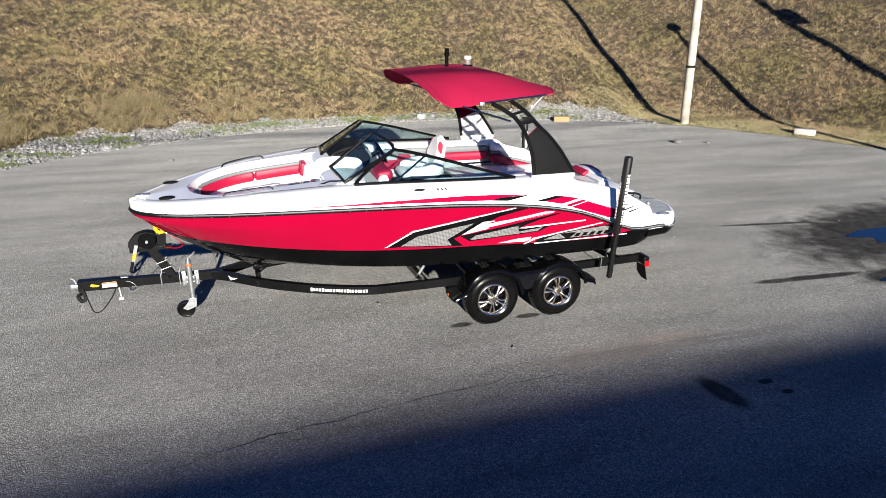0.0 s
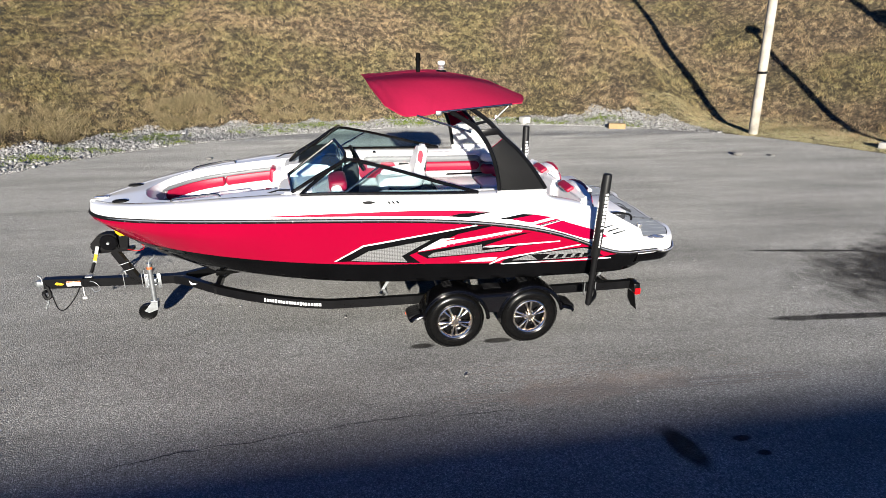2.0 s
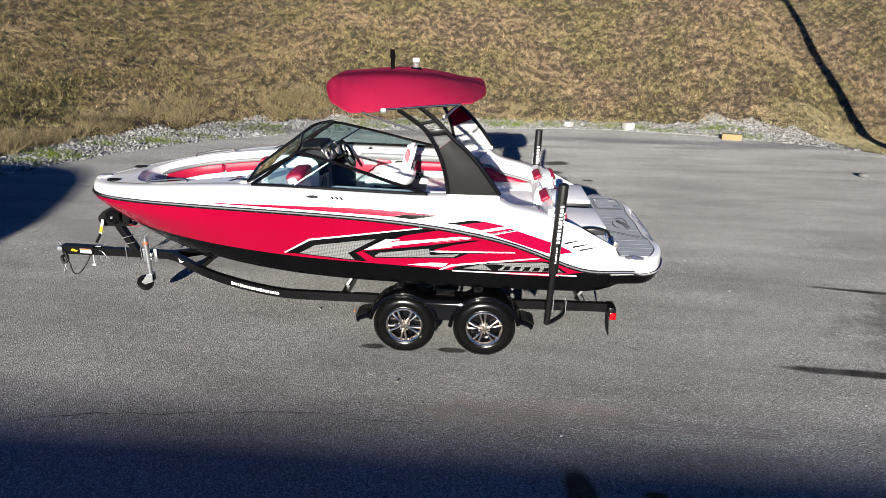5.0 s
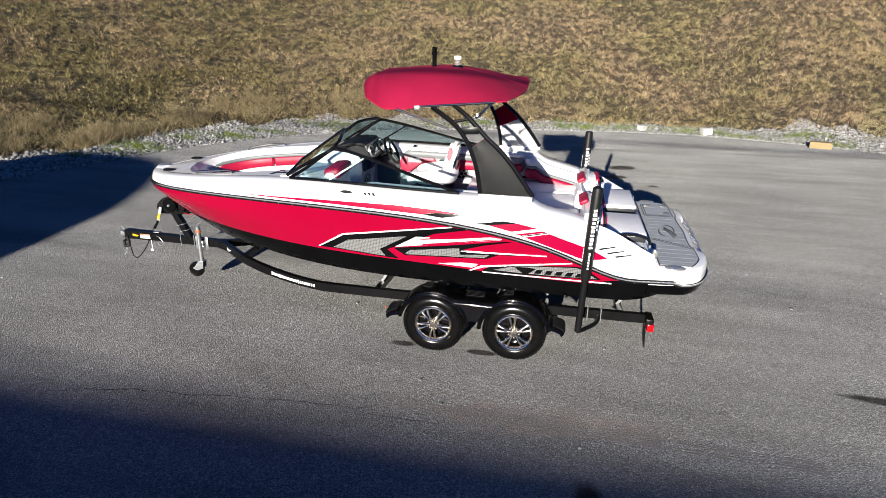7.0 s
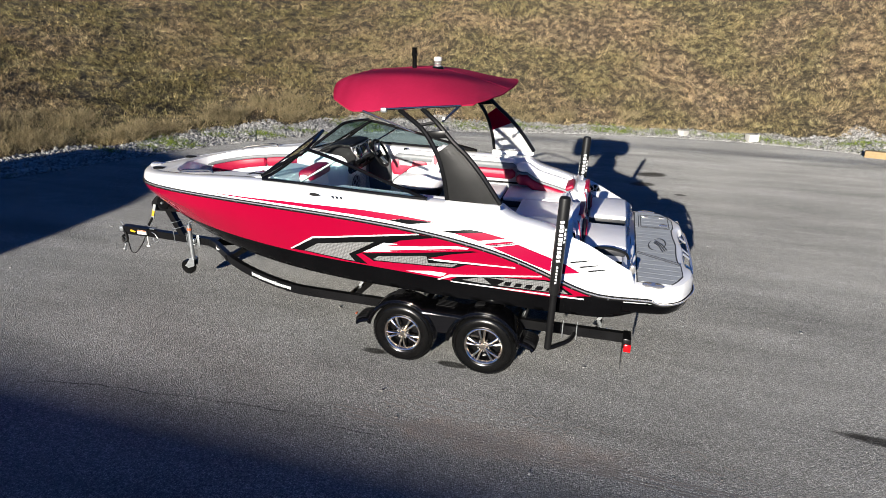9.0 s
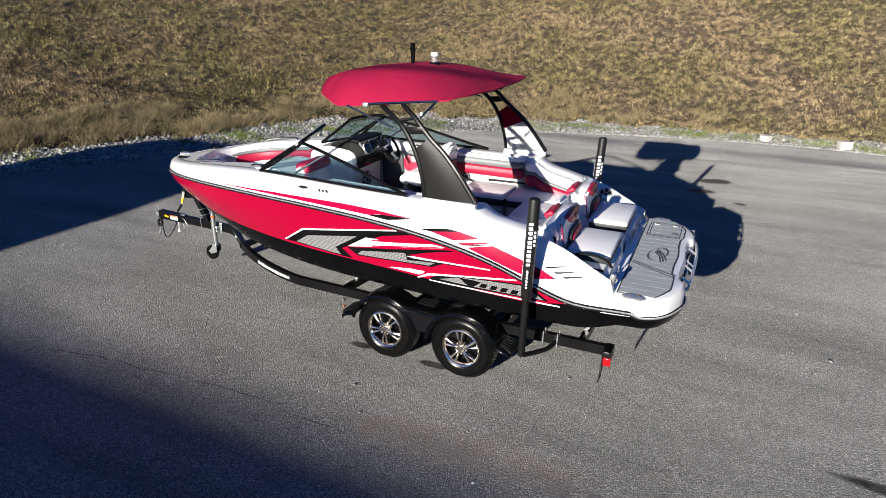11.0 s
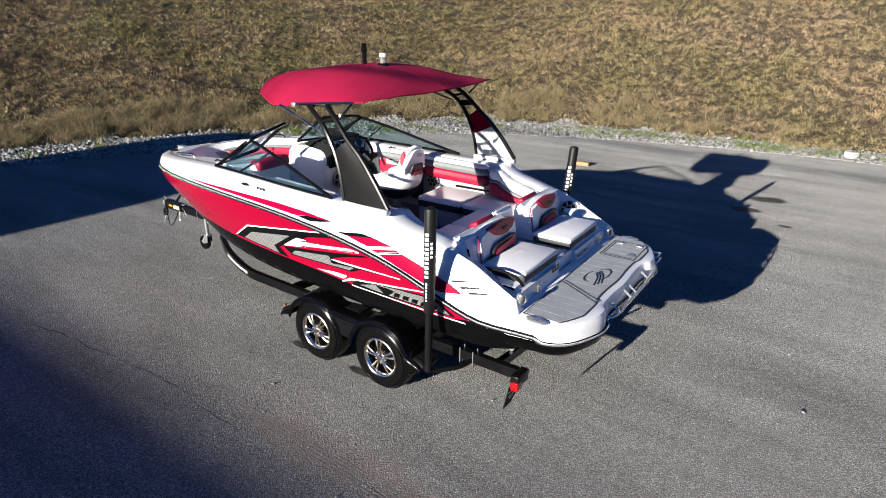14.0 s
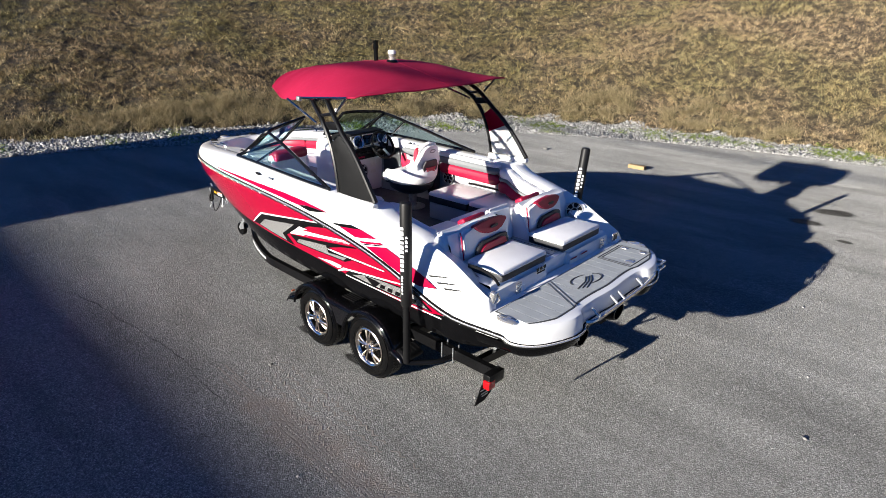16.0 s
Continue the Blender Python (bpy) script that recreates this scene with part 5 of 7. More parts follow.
for s in (-1, 1):
    ob_, ot, it, ib = (-2.12, s * 0.965, 1.835), (-1.575, s * 0.925, 2.165), (-1.66, s * 0.33, 2.245), (-2.18, s * 0.36, 1.87)
    a_, b_, c_, d_ = (Vector(p) for p in (ob_, ot, it, ib))
    corner = [b_.lerp(c_, 0.62), b_.lerp(c_, 0.84) + Vector((-0.012, 0, -0.012)), c_.lerp(d_, 0.1), c_.lerp(d_, 0.3)] if s > 0 else [c_.lerp(b_, 0.12), c_ + (d_ - c_ + b_ - c_) * 0.015, c_.lerp(d_, 0.08)]
    loop_ = [a_, a_.lerp(b_, 0.5), b_] + corner + [c_.lerp(d_, 0.65), d_]
    bm = bmesh.new()
    pane(bm, loop_)
    g = part("pane", bm, GLASS, screen, "tinted front windscreen pane")
    g.visible_shadow = False
    bm = bmesh.new()
    tube(bm, smooth_path(loop_, 4) + [d_.lerp(a_, 0.5)], 0.018, 8, True)
    part("frame", bm, GLOSS_PLASTIC, screen, "black windscreen frame")
    lowers = [(x, s * (topside(x, gunwale_z(x)) - 0.075), gunwale_z(x) + 0.022) for x in np.linspace(-2.04, -0.2, 12)]
    uppers = [(v.x, v.y, v.z) for v in smooth_path([lowers[0], (-1.9, s * 0.962, 1.925), (-1.62, s * 0.93, 2.125), (-1.5, s * 0.94, 2.145), (-1.05, s * 1.0, 2.04), (-0.6, s * 1.065, 1.915), lowers[-1]], 4)]
    bm = bmesh.new()
    n = 16
    lo_ = [lowers[0]] + [tuple(Vector(lowers[min(int(k / n * 11), 10)]).lerp(Vector(lowers[min(int(k / n * 11), 10) + 1]), k / n * 11 - min(int(k / n * 11), 10))) for k in range(1, n + 1)]
    for k in range(n):
        pair = []
        for q in (k, k + 1):
            x = lo_[q][0]
            best = min(uppers, key=lambda p: abs(p[0] - x))
            for pa, pb in zip(uppers, uppers[1:]):
                if pa[0] <= x <= pb[0] and pb[0] > pa[0]:
                    best = Vector(pa).lerp(Vector(pb), (x - pa[0]) / (pb[0] - pa[0]))
            pair.append((lo_[q], tuple(best)))
        (l0, u0), (l1, u1) = pair
        if (Vector(l0) - Vector(u0)).length < 0.004:
            continue
        vs = [bm.verts.new(p) for p in ((l0, l1, u1, u0) if (Vector(l1) - Vector(u1)).length > 0.004 else (l0, l1, u0))]
        bm.faces.new(vs)
    bmesh.ops.remove_doubles(bm, verts=bm.verts, dist=0.001)
    bmesh.ops.solidify(bm, geom=bm.faces[:], thickness=0.005)
    g = part("pane", bm, GLASS, screen, "tinted side windscreen pane")
    g.visible_shadow = False
    bm = bmesh.new()
    tube(bm, uppers, 0.018, 8)
    tube(bm, lowers, 0.016, 8)
    part("frame", bm, GLOSS_PLASTIC, screen, "black side windscreen frame")
    bm = bmesh.new()
    tube(bm, [(-1.62, s * (topside(-1.6, 1.81) - 0.1), 1.83), (-1.24, s * 0.965, 2.07)], 0.012, 8)
    part("strut", bm, POLISHED, screen, "bright windscreen strut")
    bm = bmesh.new()
    tube(bm, [(-2.15, s * 0.93, 1.845), (-2.27, s * 0.9, 1.84), (-2.38, s * 0.86, 1.8)], 0.008, 6)
    part("wiper_arm", bm, BLACK_PLASTIC, screen)

# ---- tower and canvas top ----
tower = new("tower")
tower.parent = boat
FRONT = [(0.02, 1.166, 1.84), (-0.02, 1.155, 2.06), (-0.10, 1.14, 2.28), (-0.23, 1.12, 2.47), (-0.38, 1.08, 2.575), (-0.5, 1.04, 2.64)]
REAR = [(0.535, 1.145, 1.84), (0.36, 1.135, 2.08), (0.2, 1.12, 2.26), (0.05, 1.11, 2.39), (-0.12, 1.08, 2.555), (-0.27, 1.03, 2.66)]
for s in (-1, 1):
    fr, rr = smooth_path([(x, s * y, z) for x, y, z in FRONT], 5), smooth_path([(x, s * y, z) for x, y, z in REAR], 5)
    bm = bmesh.new()
    tube(bm, fr, 0.024, 8)
    part("front_leg", bm, BLACK_PAINT, tower, "black curved tower leg")
    bm = bmesh.new()
    tube(bm, rr, 0.024, 8)
    part("rear_leg", bm, BLACK_PAINT, tower, "black curved tower leg")
    k1, k2 = 10, 15
    for name, off, material, lo_k, hi_k, label in (("tower_panel", 0.008, SATIN, 0, 1, "satin graphite tower panel"), ("panel_lining", -0.012, WHITE_GEL, 0, 0.55, "white inner tower panel"), ("panel_lining", -0.012, RED_VINYL, 0.55, 1, "red inner tower panel")):
        bm = bmesh.new()

        def panel(u, v):
            w = lo_k + (hi_k - lo_k) * u
            a, b = fr[0].lerp(fr[k1], 0), None
            fa, fb = w * k1, w * k2
            a = fr[int(fa)].lerp(fr[min(int(fa) + 1, len(fr) - 1)], fa - int(fa))
            b = rr[int(fb)].lerp(rr[min(int(fb) + 1, len(rr) - 1)], fb - int(fb))
            return a.lerp(b, v) + Vector((0, s * (off + 0.012 * math.sin(v * math.pi)), 0))
        sheet(bm, panel, 10, 6)
        bmesh.ops.solidify(bm, geom=bm.faces[:], thickness=0.006)
        part(name, bm, material, tower, label)
    bm = bmesh.new()
    tube(bm, [fr[17], rr[20]], 0.016, 8)
    part("cross_bar", bm, BLACK_PAINT, tower)
    bm = bmesh.new()
    a, b = fr[14], rr[17]
    box(bm, (a + b) / 2, ((b - a).length, 0.02, 0.07), turn("Y", -math.degrees(math.atan2(b.z - a.z, b.x - a.x))), 0.006)
    part("rack_bracket", bm, BLACK_PAINT, tower, "drilled black bracket")
    bm = bmesh.new()
    box(bm, (0.27, s * 1.15, 1.812), (0.54, 0.07, 0.045), None, 0.012)
    part("tower_foot", bm, WHITE_GEL, tower, "white tower plinth")
    bm = bmesh.new()
    tube(bm, [(-0.66, s * 1.09, 2.646), (-0.3, s * 1.09, 2.682), (0.12, s * 1.09, 2.722)], 0.011, 8)
    part("canopy_bar", bm, POLISHED, tower, "polished canopy bar")
    bm = bmesh.new()
    tube(bm, [(-0.86, s * 1.09, 2.618), (-0.31, s * 1.14, 2.455)], 0.011, 8)
    part("canopy_strut", bm, POLISHED, tower, "polished canopy strut")
    bm = bmesh.new()
    tube(bm, [(-0.06, s * 1.09, 2.565), (0.1, s * 1.085, 2.72)], 0.011, 8)
    part("canopy_strut", bm, POLISHED, tower, "polished canopy strut")
    bm = bmesh.new()
    box(bm, (-0.045, s * 1.095, 2.6), (0.022, 0.026, 0.034), None, 0.008)
    part("strut_clip", bm, WHITE_GEL, tower, "small white clip")
    bm = bmesh.new()
    box(bm, (-0.64, s * 1.1, 2.642), (0.06, 0.035, 0.045), None, 0.01)
    part("canopy_clamp", bm, GALVANISED, tower, "metal canopy clamp")
for x, z in ((-0.48, 2.66), (-0.28, 2.685)):
    bm = bmesh.new()
    tube(bm, smooth_path([(x, -1.02, z - 0.02), (x, -0.6, z + 0.06), (x, 0, z + 0.09), (x, 0.6, z + 0.06), (x, 1.02, z - 0.02)], 4), 0.024, 8)
    part("top_bar", bm, BLACK_PAINT, tower, "black tower cross bar")


def canopy_top(u, v):
    """A canvas stretched from flat edges up to a crown under the light."""
    s = 2 * v - 1
    a = abs(s)
    front, rear = -1.29 + 0.12 * a ** 5, 0.372 - 0.15 * a ** 4
    x = front + (rear - front) * u
    side = 2.612 + 0.14 * min(max((x + 0.9) / 1.27, 0), 1) + 0.19 * max((-0.96 - x) / 0.35, 0) ** 1.3
    end, tent = (2.868, (x + 1.29) / 0.73) if x < -0.56 else (2.75, (0.372 - x) / 0.932)
    mid = end + (2.937 - end) * math.sin(min(max(tent, 0), 1) * math.pi / 2)
    z = mid + (side - mid) * a ** 2.9
    z += 0.0035 * math.sin(9 * x + 3 * s) * math.sin(7 * s) + 0.003 * math.sin(23 * x - 9 * s) * a ** 4
    z += 0.014 * math.exp(-((x + 0.42) / 0.12) ** 2 - (s / 0.25) ** 2)
    fold = math.exp(-((x + 0.62) / 0.22) ** 2) * a ** 6 + 0.7 * math.exp(-((x - 0.3) / 0.16) ** 2) * a ** 2 + 0.5 * math.exp(-((x + 1.2) / 0.14) ** 2)
    z += 0.007 * fold * math.sin(31 * x + 11 * s + 4 * math.sin(5 * x)) + 0.004 * fold * math.sin(57 * x - 23 * s)
    return Vector((x, s * 1.085 * (1 - 0.03 * min(max((-0.95 - x) / 0.3, 0), 1) ** 2), z))


bm = bmesh.new()
sheet(bm, canopy_top, 90, 84)
bmesh.ops.recalc_face_normals(bm, faces=bm.faces)
bmesh.ops.solidify(bm, geom=bm.faces[:], thickness=0.006)
canopy = part("canopy", bm, CANVAS, boat, "taut red canvas sun top")
bm = bmesh.new()
tube(bm, [canopy_top(u, 0.003) + Vector((0, 0, -0.004)) for u in np.linspace(0.02, 1, 24)] + [canopy_top(1, v) for v in np.linspace(0.02, 0.98, 24)] + [canopy_top(u, 0.997) + Vector((0, 0, -0.004)) for u in np.linspace(1, 0.02, 24)], 0.007, 6)
part("hem", bm, CANVAS, canopy, "sewn red hem")
for v in (0.5,):
    bm = bmesh.new()
    tube(bm, [canopy_top(u, v) + Vector((0, 0, 0.0005)) for u in np.linspace(0.01, 0.99, 30)], 0.0018, 5)
    part("seam", bm, CANVAS, canopy, "sewn red seam")
bm = bmesh.new()
tube(bm, [(-0.676, -0.02, 2.8), (-0.676, -0.02, 3.06)], 0.025, 14)
tube(bm, [(-0.676, -0.02, 3.055), (-0.676, -0.02, 3.06), (-0.676, -0.02, 3.085), (-0.676, -0.02, 3.09)], 0.034, 14, taper=(0.026, 0.034, 0.034, 0.028))
tube(bm, [(-0.676, -0.02, 3.09), (-0.676, -0.02, 3.145)], 0.027, 14)
part("flag_socket", bm, GLOSS_PLASTIC, boat, "black upright pole socket")
LIGHT_X, LIGHT_Y = -0.41, -0.035
bm = bmesh.new()
lathe(bm, ((0.001, 0.04), (0.05, 0.035), (0.066, 0.012), (0.07, 0.0)), 18, Matrix.Translation((LIGHT_X, LIGHT_Y, 2.925)) @ turn("X", 90))
light = part("anchor_light", bm, GLOSS_PLASTIC, boat, "anchor light on a black foot")
bm = bmesh.new()
lathe(bm, ((0.036, 0.0), (0.038, 0.03), (0.03, 0.034), (0.03, 0.04), (0.039, 0.044), (0.04, 0.066)), 20, Matrix.Translation((LIGHT_X, LIGHT_Y, 2.955)) @ turn("X", 90))
part("collar", bm, CHROME, light, "polished ringed collar")
bm = bmesh.new()
lathe(bm, ((0.04, 0.0), (0.042, 0.024), (0.036, 0.036), (0.001, 0.04)), 20, Matrix.Translation((LIGHT_X, LIGHT_Y, 3.021)) @ turn("X", 90))
part("lens", bm, PAPER, light, "frosted lens")

# ---- bow fittings ----
for s in (-1, 1):
    bm = bmesh.new()
    pts_ = [(-3.36, s * (opening(-3.36) + 0.05), gunwale_z(-3.36)), (-3.32, s * (opening(-3.32) + 0.05), gunwale_z(-3.32) + 0.035), (-3.1, s * (opening(-3.1) + 0.055), gunwale_z(-3.1) + 0.045), (-2.9, s * (opening(-2.9) + 0.06), gunwale_z(-2.9) + 0.04), (-2.86, s * (opening(-2.86) + 0.06), gunwale_z(-2.86))]
    tube(bm, smooth_path(pts_, 4), 0.011, 8)
    part("bow_rail", bm, POLISHED, boat, "polished bow grab rail")
    bm = bmesh.new()
    lathe(bm, ((0.001, 0.014), (0.04, 0.014), (0.055, 0.004), (0.056, -0.01)), 20, Matrix.Translation((-3.93, s * 0.36, gunwale_z(-3.93) + 0.02)) @ turn("X", 90) @ Matrix.Diagonal((1.5, 1, 0.8, 1)))
    part("bow_cleat", bm, BLACK_PLASTIC, boat, "dark folding bow cleat")
bm = bmesh.new()
box(bm, (-4.2, 0, gunwale_z(-4.2) + 0.02), (0.16, 0.1, 0.03), None, 0.012)
part("bow_light", bm, CHROME, boat, "polished bow light housing")
bm = bmesh.new()
bmesh.ops.create_uvsphere(bm, u_segments=14, v_segments=8, radius=0.02, matrix=Matrix.Translation((-4.02, 0, 1.14)))
tube(bm, [(-4.1, 0, 1.13), (-4.1, 0.03, 1.16), (-4.05, 0.03, 1.19)], 0.01, 6)
part("bow_eye", bm, CHROME, boat, "metal bow eye")

# the fine bow and full stern of the plan, given to all that was built on straight lines
for ob in boat.children_recursive:
    if ob.type != "MESH":
        continue
    place, up = ob.matrix_basis.copy(), ob.parent
    while up is not boat:
        place, up = up.matrix_basis @ place, up.parent
    for v in ob.data.vertices:
        p = place @ v.co
        p.y = p.y * (1 + FINER * p.x) + SWEEP * p.x
        v.co = place.inverted() @ p

# ---- trailer ----
trailer = thing("boat_trailer", (0, 0.03, 0), "black tandem-axle boat trailer standing on worn asphalt", "trailer")
trailer.matrix_basis = Matrix.Translation((1.2, 0.03, 0)) @ turn("Z", 0.4) @ Matrix.Translation((-1.2, 0, 0))


def beam(bm, pts, w, h):
    """A square bar along pts, w wide and h high."""
    pts = [Vector(p) for p in pts]
    rings = []
    for i, p in enumerate(pts):
        d = (pts[min(i + 1, len(pts) - 1)] - pts[max(i - 1, 0)]).normalized()
        side = d.cross(Vector((0, 0, 1))).normalized()
        up = side.cross(d)
        rings.append([bm.verts.new(p + side * a * w / 2 + up * b * h / 2) for a, b in ((-1, -1), (1, -1), (1, 1), (-1, 1))])
    for a, b in zip(rings, rings[1:]):
        for k in range(4):
            bm.faces.new((a[k], a[(k + 1) % 4], b[(k + 1) % 4], b[k]))
    bm.faces.new(rings[0][::-1]), bm.faces.new(rings[-1])
    bmesh.ops.bevel(bm, geom=[e for e in bm.edges if len(e.link_faces) == 2 and e.calc_face_angle(0) > 0.9], offset=0.006, segments=2, affect="EDGES")


for s in (-1, 1):
    bm = bmesh.new()
    beam(bm, smooth_path([(-3.62, s * 0.02, 0.575), (-3.45, s * 0.1, 0.57), (-3.0, s * 0.43, 0.555), (-2.5, s * 0.685, 0.54), (-1.95, s * 0.85, 0.52), (-1.5, s * 0.88, 0.515), (0, s * 0.88, 0.515), (1.82, s * 0.88, 0.53)], 4), 0.06, 0.1)
    rail = part("side_beam", bm, BLACK_PAINT, trailer, "black steel side beam")
    # web address, as plain white bars
    line = smooth_path([(-3.0, s * 0.43, 0.555), (-2.5, s * 0.685, 0.54), (-1.95, s * 0.85, 0.52), (-1.5, s * 0.88, 0.515)], 12)
    for k in range(21):
        x = -2.52 + 0.6 * k / 20
        i = min(range(1, len(line) - 1), key=lambda q: abs(line[q].x - x))
        d = (line[i + 1] - line[i - 1]).normalized()
        p = line[i] + d * ((x - line[i].x) / d.x)
        bm = bmesh.new()
        box(bm, p + Vector((-d.y * s * s, d.x, 0)).normalized() * s * 0.034, (0.022, 0.004, 0.045 if k in (0, 4, 13) else 0.034), turn("Z", math.degrees(math.atan2(d.y, d.x))))
        part("lettering_bar", bm, WHITE_VINYL, rail, "white lettering bar")
for x in (-1.18, -0.2, 0.75, 1.55):
    bm = bmesh.new()
    beam(bm, smooth_path([(x, -0.86, 0.5), (x, -0.4, 0.47), (x, 0, 0.45), (x, 0.4, 0.47), (x, 0.86, 0.5)], 3), 0.06, 0.08)
    part("cross_member", bm, BLACK_PAINT, trailer, "black steel cross member")
bm = bmesh.new()
beam(bm, [(-5.02, 0, 0.6), (-4.4, 0, 0.59), (-3.5, 0, 0.575)], 0.08, 0.1)
tongue = part("tongue", bm, BLACK_PAINT, trailer, "black steel tongue")
bm = bmesh.new()
beam(bm, [(-5.04, 0, 0.605), (-4.62, 0, 0.598)], 0.096, 0.116)
part("tongue_sleeve", bm, BLACK_PAINT, tongue, "black folding tongue sleeve")
for s in (-1, 1):
    bm = bmesh.new()
    box(bm, (-4.72, s * 0.05, 0.598), (0.15, 0.004, 0.06))
    lab = part("warning_label", bm, PAPER, tongue, "white warning label")
    bm = bmesh.new()
    box(bm, (-4.72, s * 0.0525, 0.62), (0.15, 0.003, 0.014))
    part("label_band", bm, ORANGE, lab, "orange band of the label")
    bm = bmesh.new()
    slab(bm, [(-4.92, 0.6), (-4.9, 0.625), (-4.86, 0.615), (-4.82, 0.6), (-4.84, 0.585), (-4.89, 0.588)], lambda a, b, h: (a, s * h, b), 0.0495, 0.0525)
    part("maker_mark", bm, YELLOW, tongue, "yellow maker's mark")
    bm = bmesh.new()
    slab(bm, [(-3.44, 0.6), (-3.4, 0.575), (-3.34, 0.58), (-3.37, 0.56), (-3.42, 0.545)], lambda a, b, h: (a, s * (h + 0.46 * (a + 3.52) * 1.4), b), 0.105, 0.109)
    part("maker_mark", bm, WHITE_VINYL, rail, "white maker's mark")
# coupler, chain and plug
bm = bmesh.new()
lathe(bm, ((0.001, -0.036), (0.03, -0.032), (0.038, 0), (0.03, 0.032), (0.001, 0.04)), 16, Matrix.Translation((-5.1, 0, 0.6)) @ turn("X", 90))
box(bm, (-5.05, 0, 0.6), (0.12, 0.07, 0.06), None, 0.015)
tube(bm, [(-5.06, 0, 0.63), (-5.07, 0, 0.68), (-5.1, 0, 0.7)], 0.012, 6)
part("coupler", bm, GALVANISED, tongue, "galvanised ball coupler")
chain = new("safety_chain")
chain.parent = trailer
for k in range(9):
    bm = bmesh.new()
    c = Vector((-5.03 + 0.012 * math.sin(k * 1.3), -0.03 - 0.006 * k, 0.56 - 0.03 * k))
    tube(bm, [c + (Vector((0.012 * math.cos(a), 0, 0.022 * math.sin(a))) if k % 2 else Vector((0, 0.012 * math.cos(a), 0.022 * math.sin(a)))) for a in np.linspace(0, math.tau, 10, endpoint=False)], 0.0045, 5, True)
    part("link", bm, GALVANISED, chain)
bm = bmesh.new()
tube(bm, smooth_path([(-5.0, -0.05, 0.58), (-4.98, -0.06, 0.47), (-5.02, -0.08, 0.44), (-5.05, -0.06, 0.5), (-5.01, -0.07, 0.53)], 5), 0.02, 7)
part("breakaway_coil", bm, BLACK_PLASTIC, trailer, "coiled black cable")
bm = bmesh.new()
tube(bm, smooth_path([(-5.02, -0.05, 0.62), (-4.96, -0.07, 0.45), (-4.92, -0.08, 0.3), (-4.84, -0.08, 0.3), (-4.72, -0.07, 0.44), (-4.66, -0.06, 0.55)], 5), 0.007, 6)
part("wiring_lead", bm, BLACK_PLASTIC, trailer, "hanging black wiring lead")
bm = bmesh.new()
box(bm, (-4.62, -0.07, 0.42), (0.05, 0.025, 0.03), None, 0.006)
tube(bm, [(-4.62, -0.07, 0.44), (-4.63, -0.05, 0.55)], 0.006, 5)
part("wiring_plug", bm, PAPER, trailer, "white wiring plug")
bm = bmesh.new()
tube(bm, smooth_path([(-4.55, -0.05, 0.62), (-4.48, -0.07, 0.6), (-4.44, -0.07, 0.52), (-4.5, -0.07, 0.49), (-4.54, -0.05, 0.53)], 5), 0.004, 5)
box(bm, (-4.56, 0, 0.66), (0.08, 0.07, 0.012), None, 0.004)
part("hinge_pin", bm, GALVANISED, trailer, "galvanised hinge pin with its lanyard")
# winch stand
stand = new("winch_stand")
stand.parent = trailer
bm = bmesh.new()
beam(bm, [(-4.06, 0, 0.62), (-4.24, 0, 0.965)], 0.08, 0.08)
part("post", bm, BLACK_PAINT, stand, "black leaning post")
bm = bmesh.new()
beam(bm, [(-4.46, 0, 0.965), (-4.02, 0, 0.985)], 0.09, 0.035)
part("arm", bm, BLACK_PAINT, stand, "black winch arm")
bm = bmesh.new()
beam(bm, [(-4.13, 0, 0.98), (-4.1, 0, 1.2)], 0.07, 0.09)
part("bow_stop_post", bm, BLACK_PAINT, stand)
bm = bmesh.new()
lathe(bm, ((0.03, -0.1), (0.07, -0.09), (0.085, -0.03), (0.05, 0.0), (0.085, 0.03), (0.07, 0.09), (0.03, 0.1)), 18, Matrix.Translation((-4.1, 0, 1.235)))
part("bow_roller", bm, YELLOW, stand, "yellow bow roller")
bm = bmesh.new()
slab(bm, [(-4.45, 0.985), (-4.47, 1.06), (-4.38, 1.16), (-4.28, 1.19), (-4.18, 1.17), (-4.16, 1.0)], lambda a, b, h: (a, h, b), -0.075, 0.075)
bmesh.ops.bevel(bm, geom=bm.edges[:], offset=0.015, segments=2, affect="EDGES")
winch = part("winch_housing", bm, BLACK_PLASTIC, stand, "black winch housing")
bm = bmesh.new()
lathe(bm, ((0.001, 0.012), (0.085, 0.012), (0.095, 0.0), (0.095, -0.02)), 24, Matrix.Translation((-4.26, -0.078, 1.085)) @ turn("Z", 180))
part("gear_cover", bm, GLOSS_PLASTIC, winch, "round black gear cover")
bm = bmesh.new()
lathe(bm, ((0.001, 0.02), (0.014, 0.02), (0.016, 0.0)), 12, Matrix.Translation((-4.26, -0.09, 1.085)) @ turn("Z", 180))
part("cap", bm, GALVANISED, winch)
bm = bmesh.new()
beam(bm, [(-4.37, -0.11, 1.06), (-4.43, -0.12, 0.86)], 0.012, 0.035)
crank = part("crank_handle", bm, GALVANISED, stand, "galvanised crank handle")
bm = bmesh.new()
beam(bm, [(-4.395, -0.118, 0.97), (-4.42, -0.122, 0.895)], 0.014, 0.034)
part("crank_label", bm, YELLOW, crank, "yellow crank label")
bm = bmesh.new()
tube(bm, [(-4.43, -0.12, 0.87), (-4.45, -0.17, 0.8), (-4.455, -0.19, 0.775)], 0.017, 8)
part("grip", bm, BLACK_PLASTIC, crank)
bm = bmesh.new()
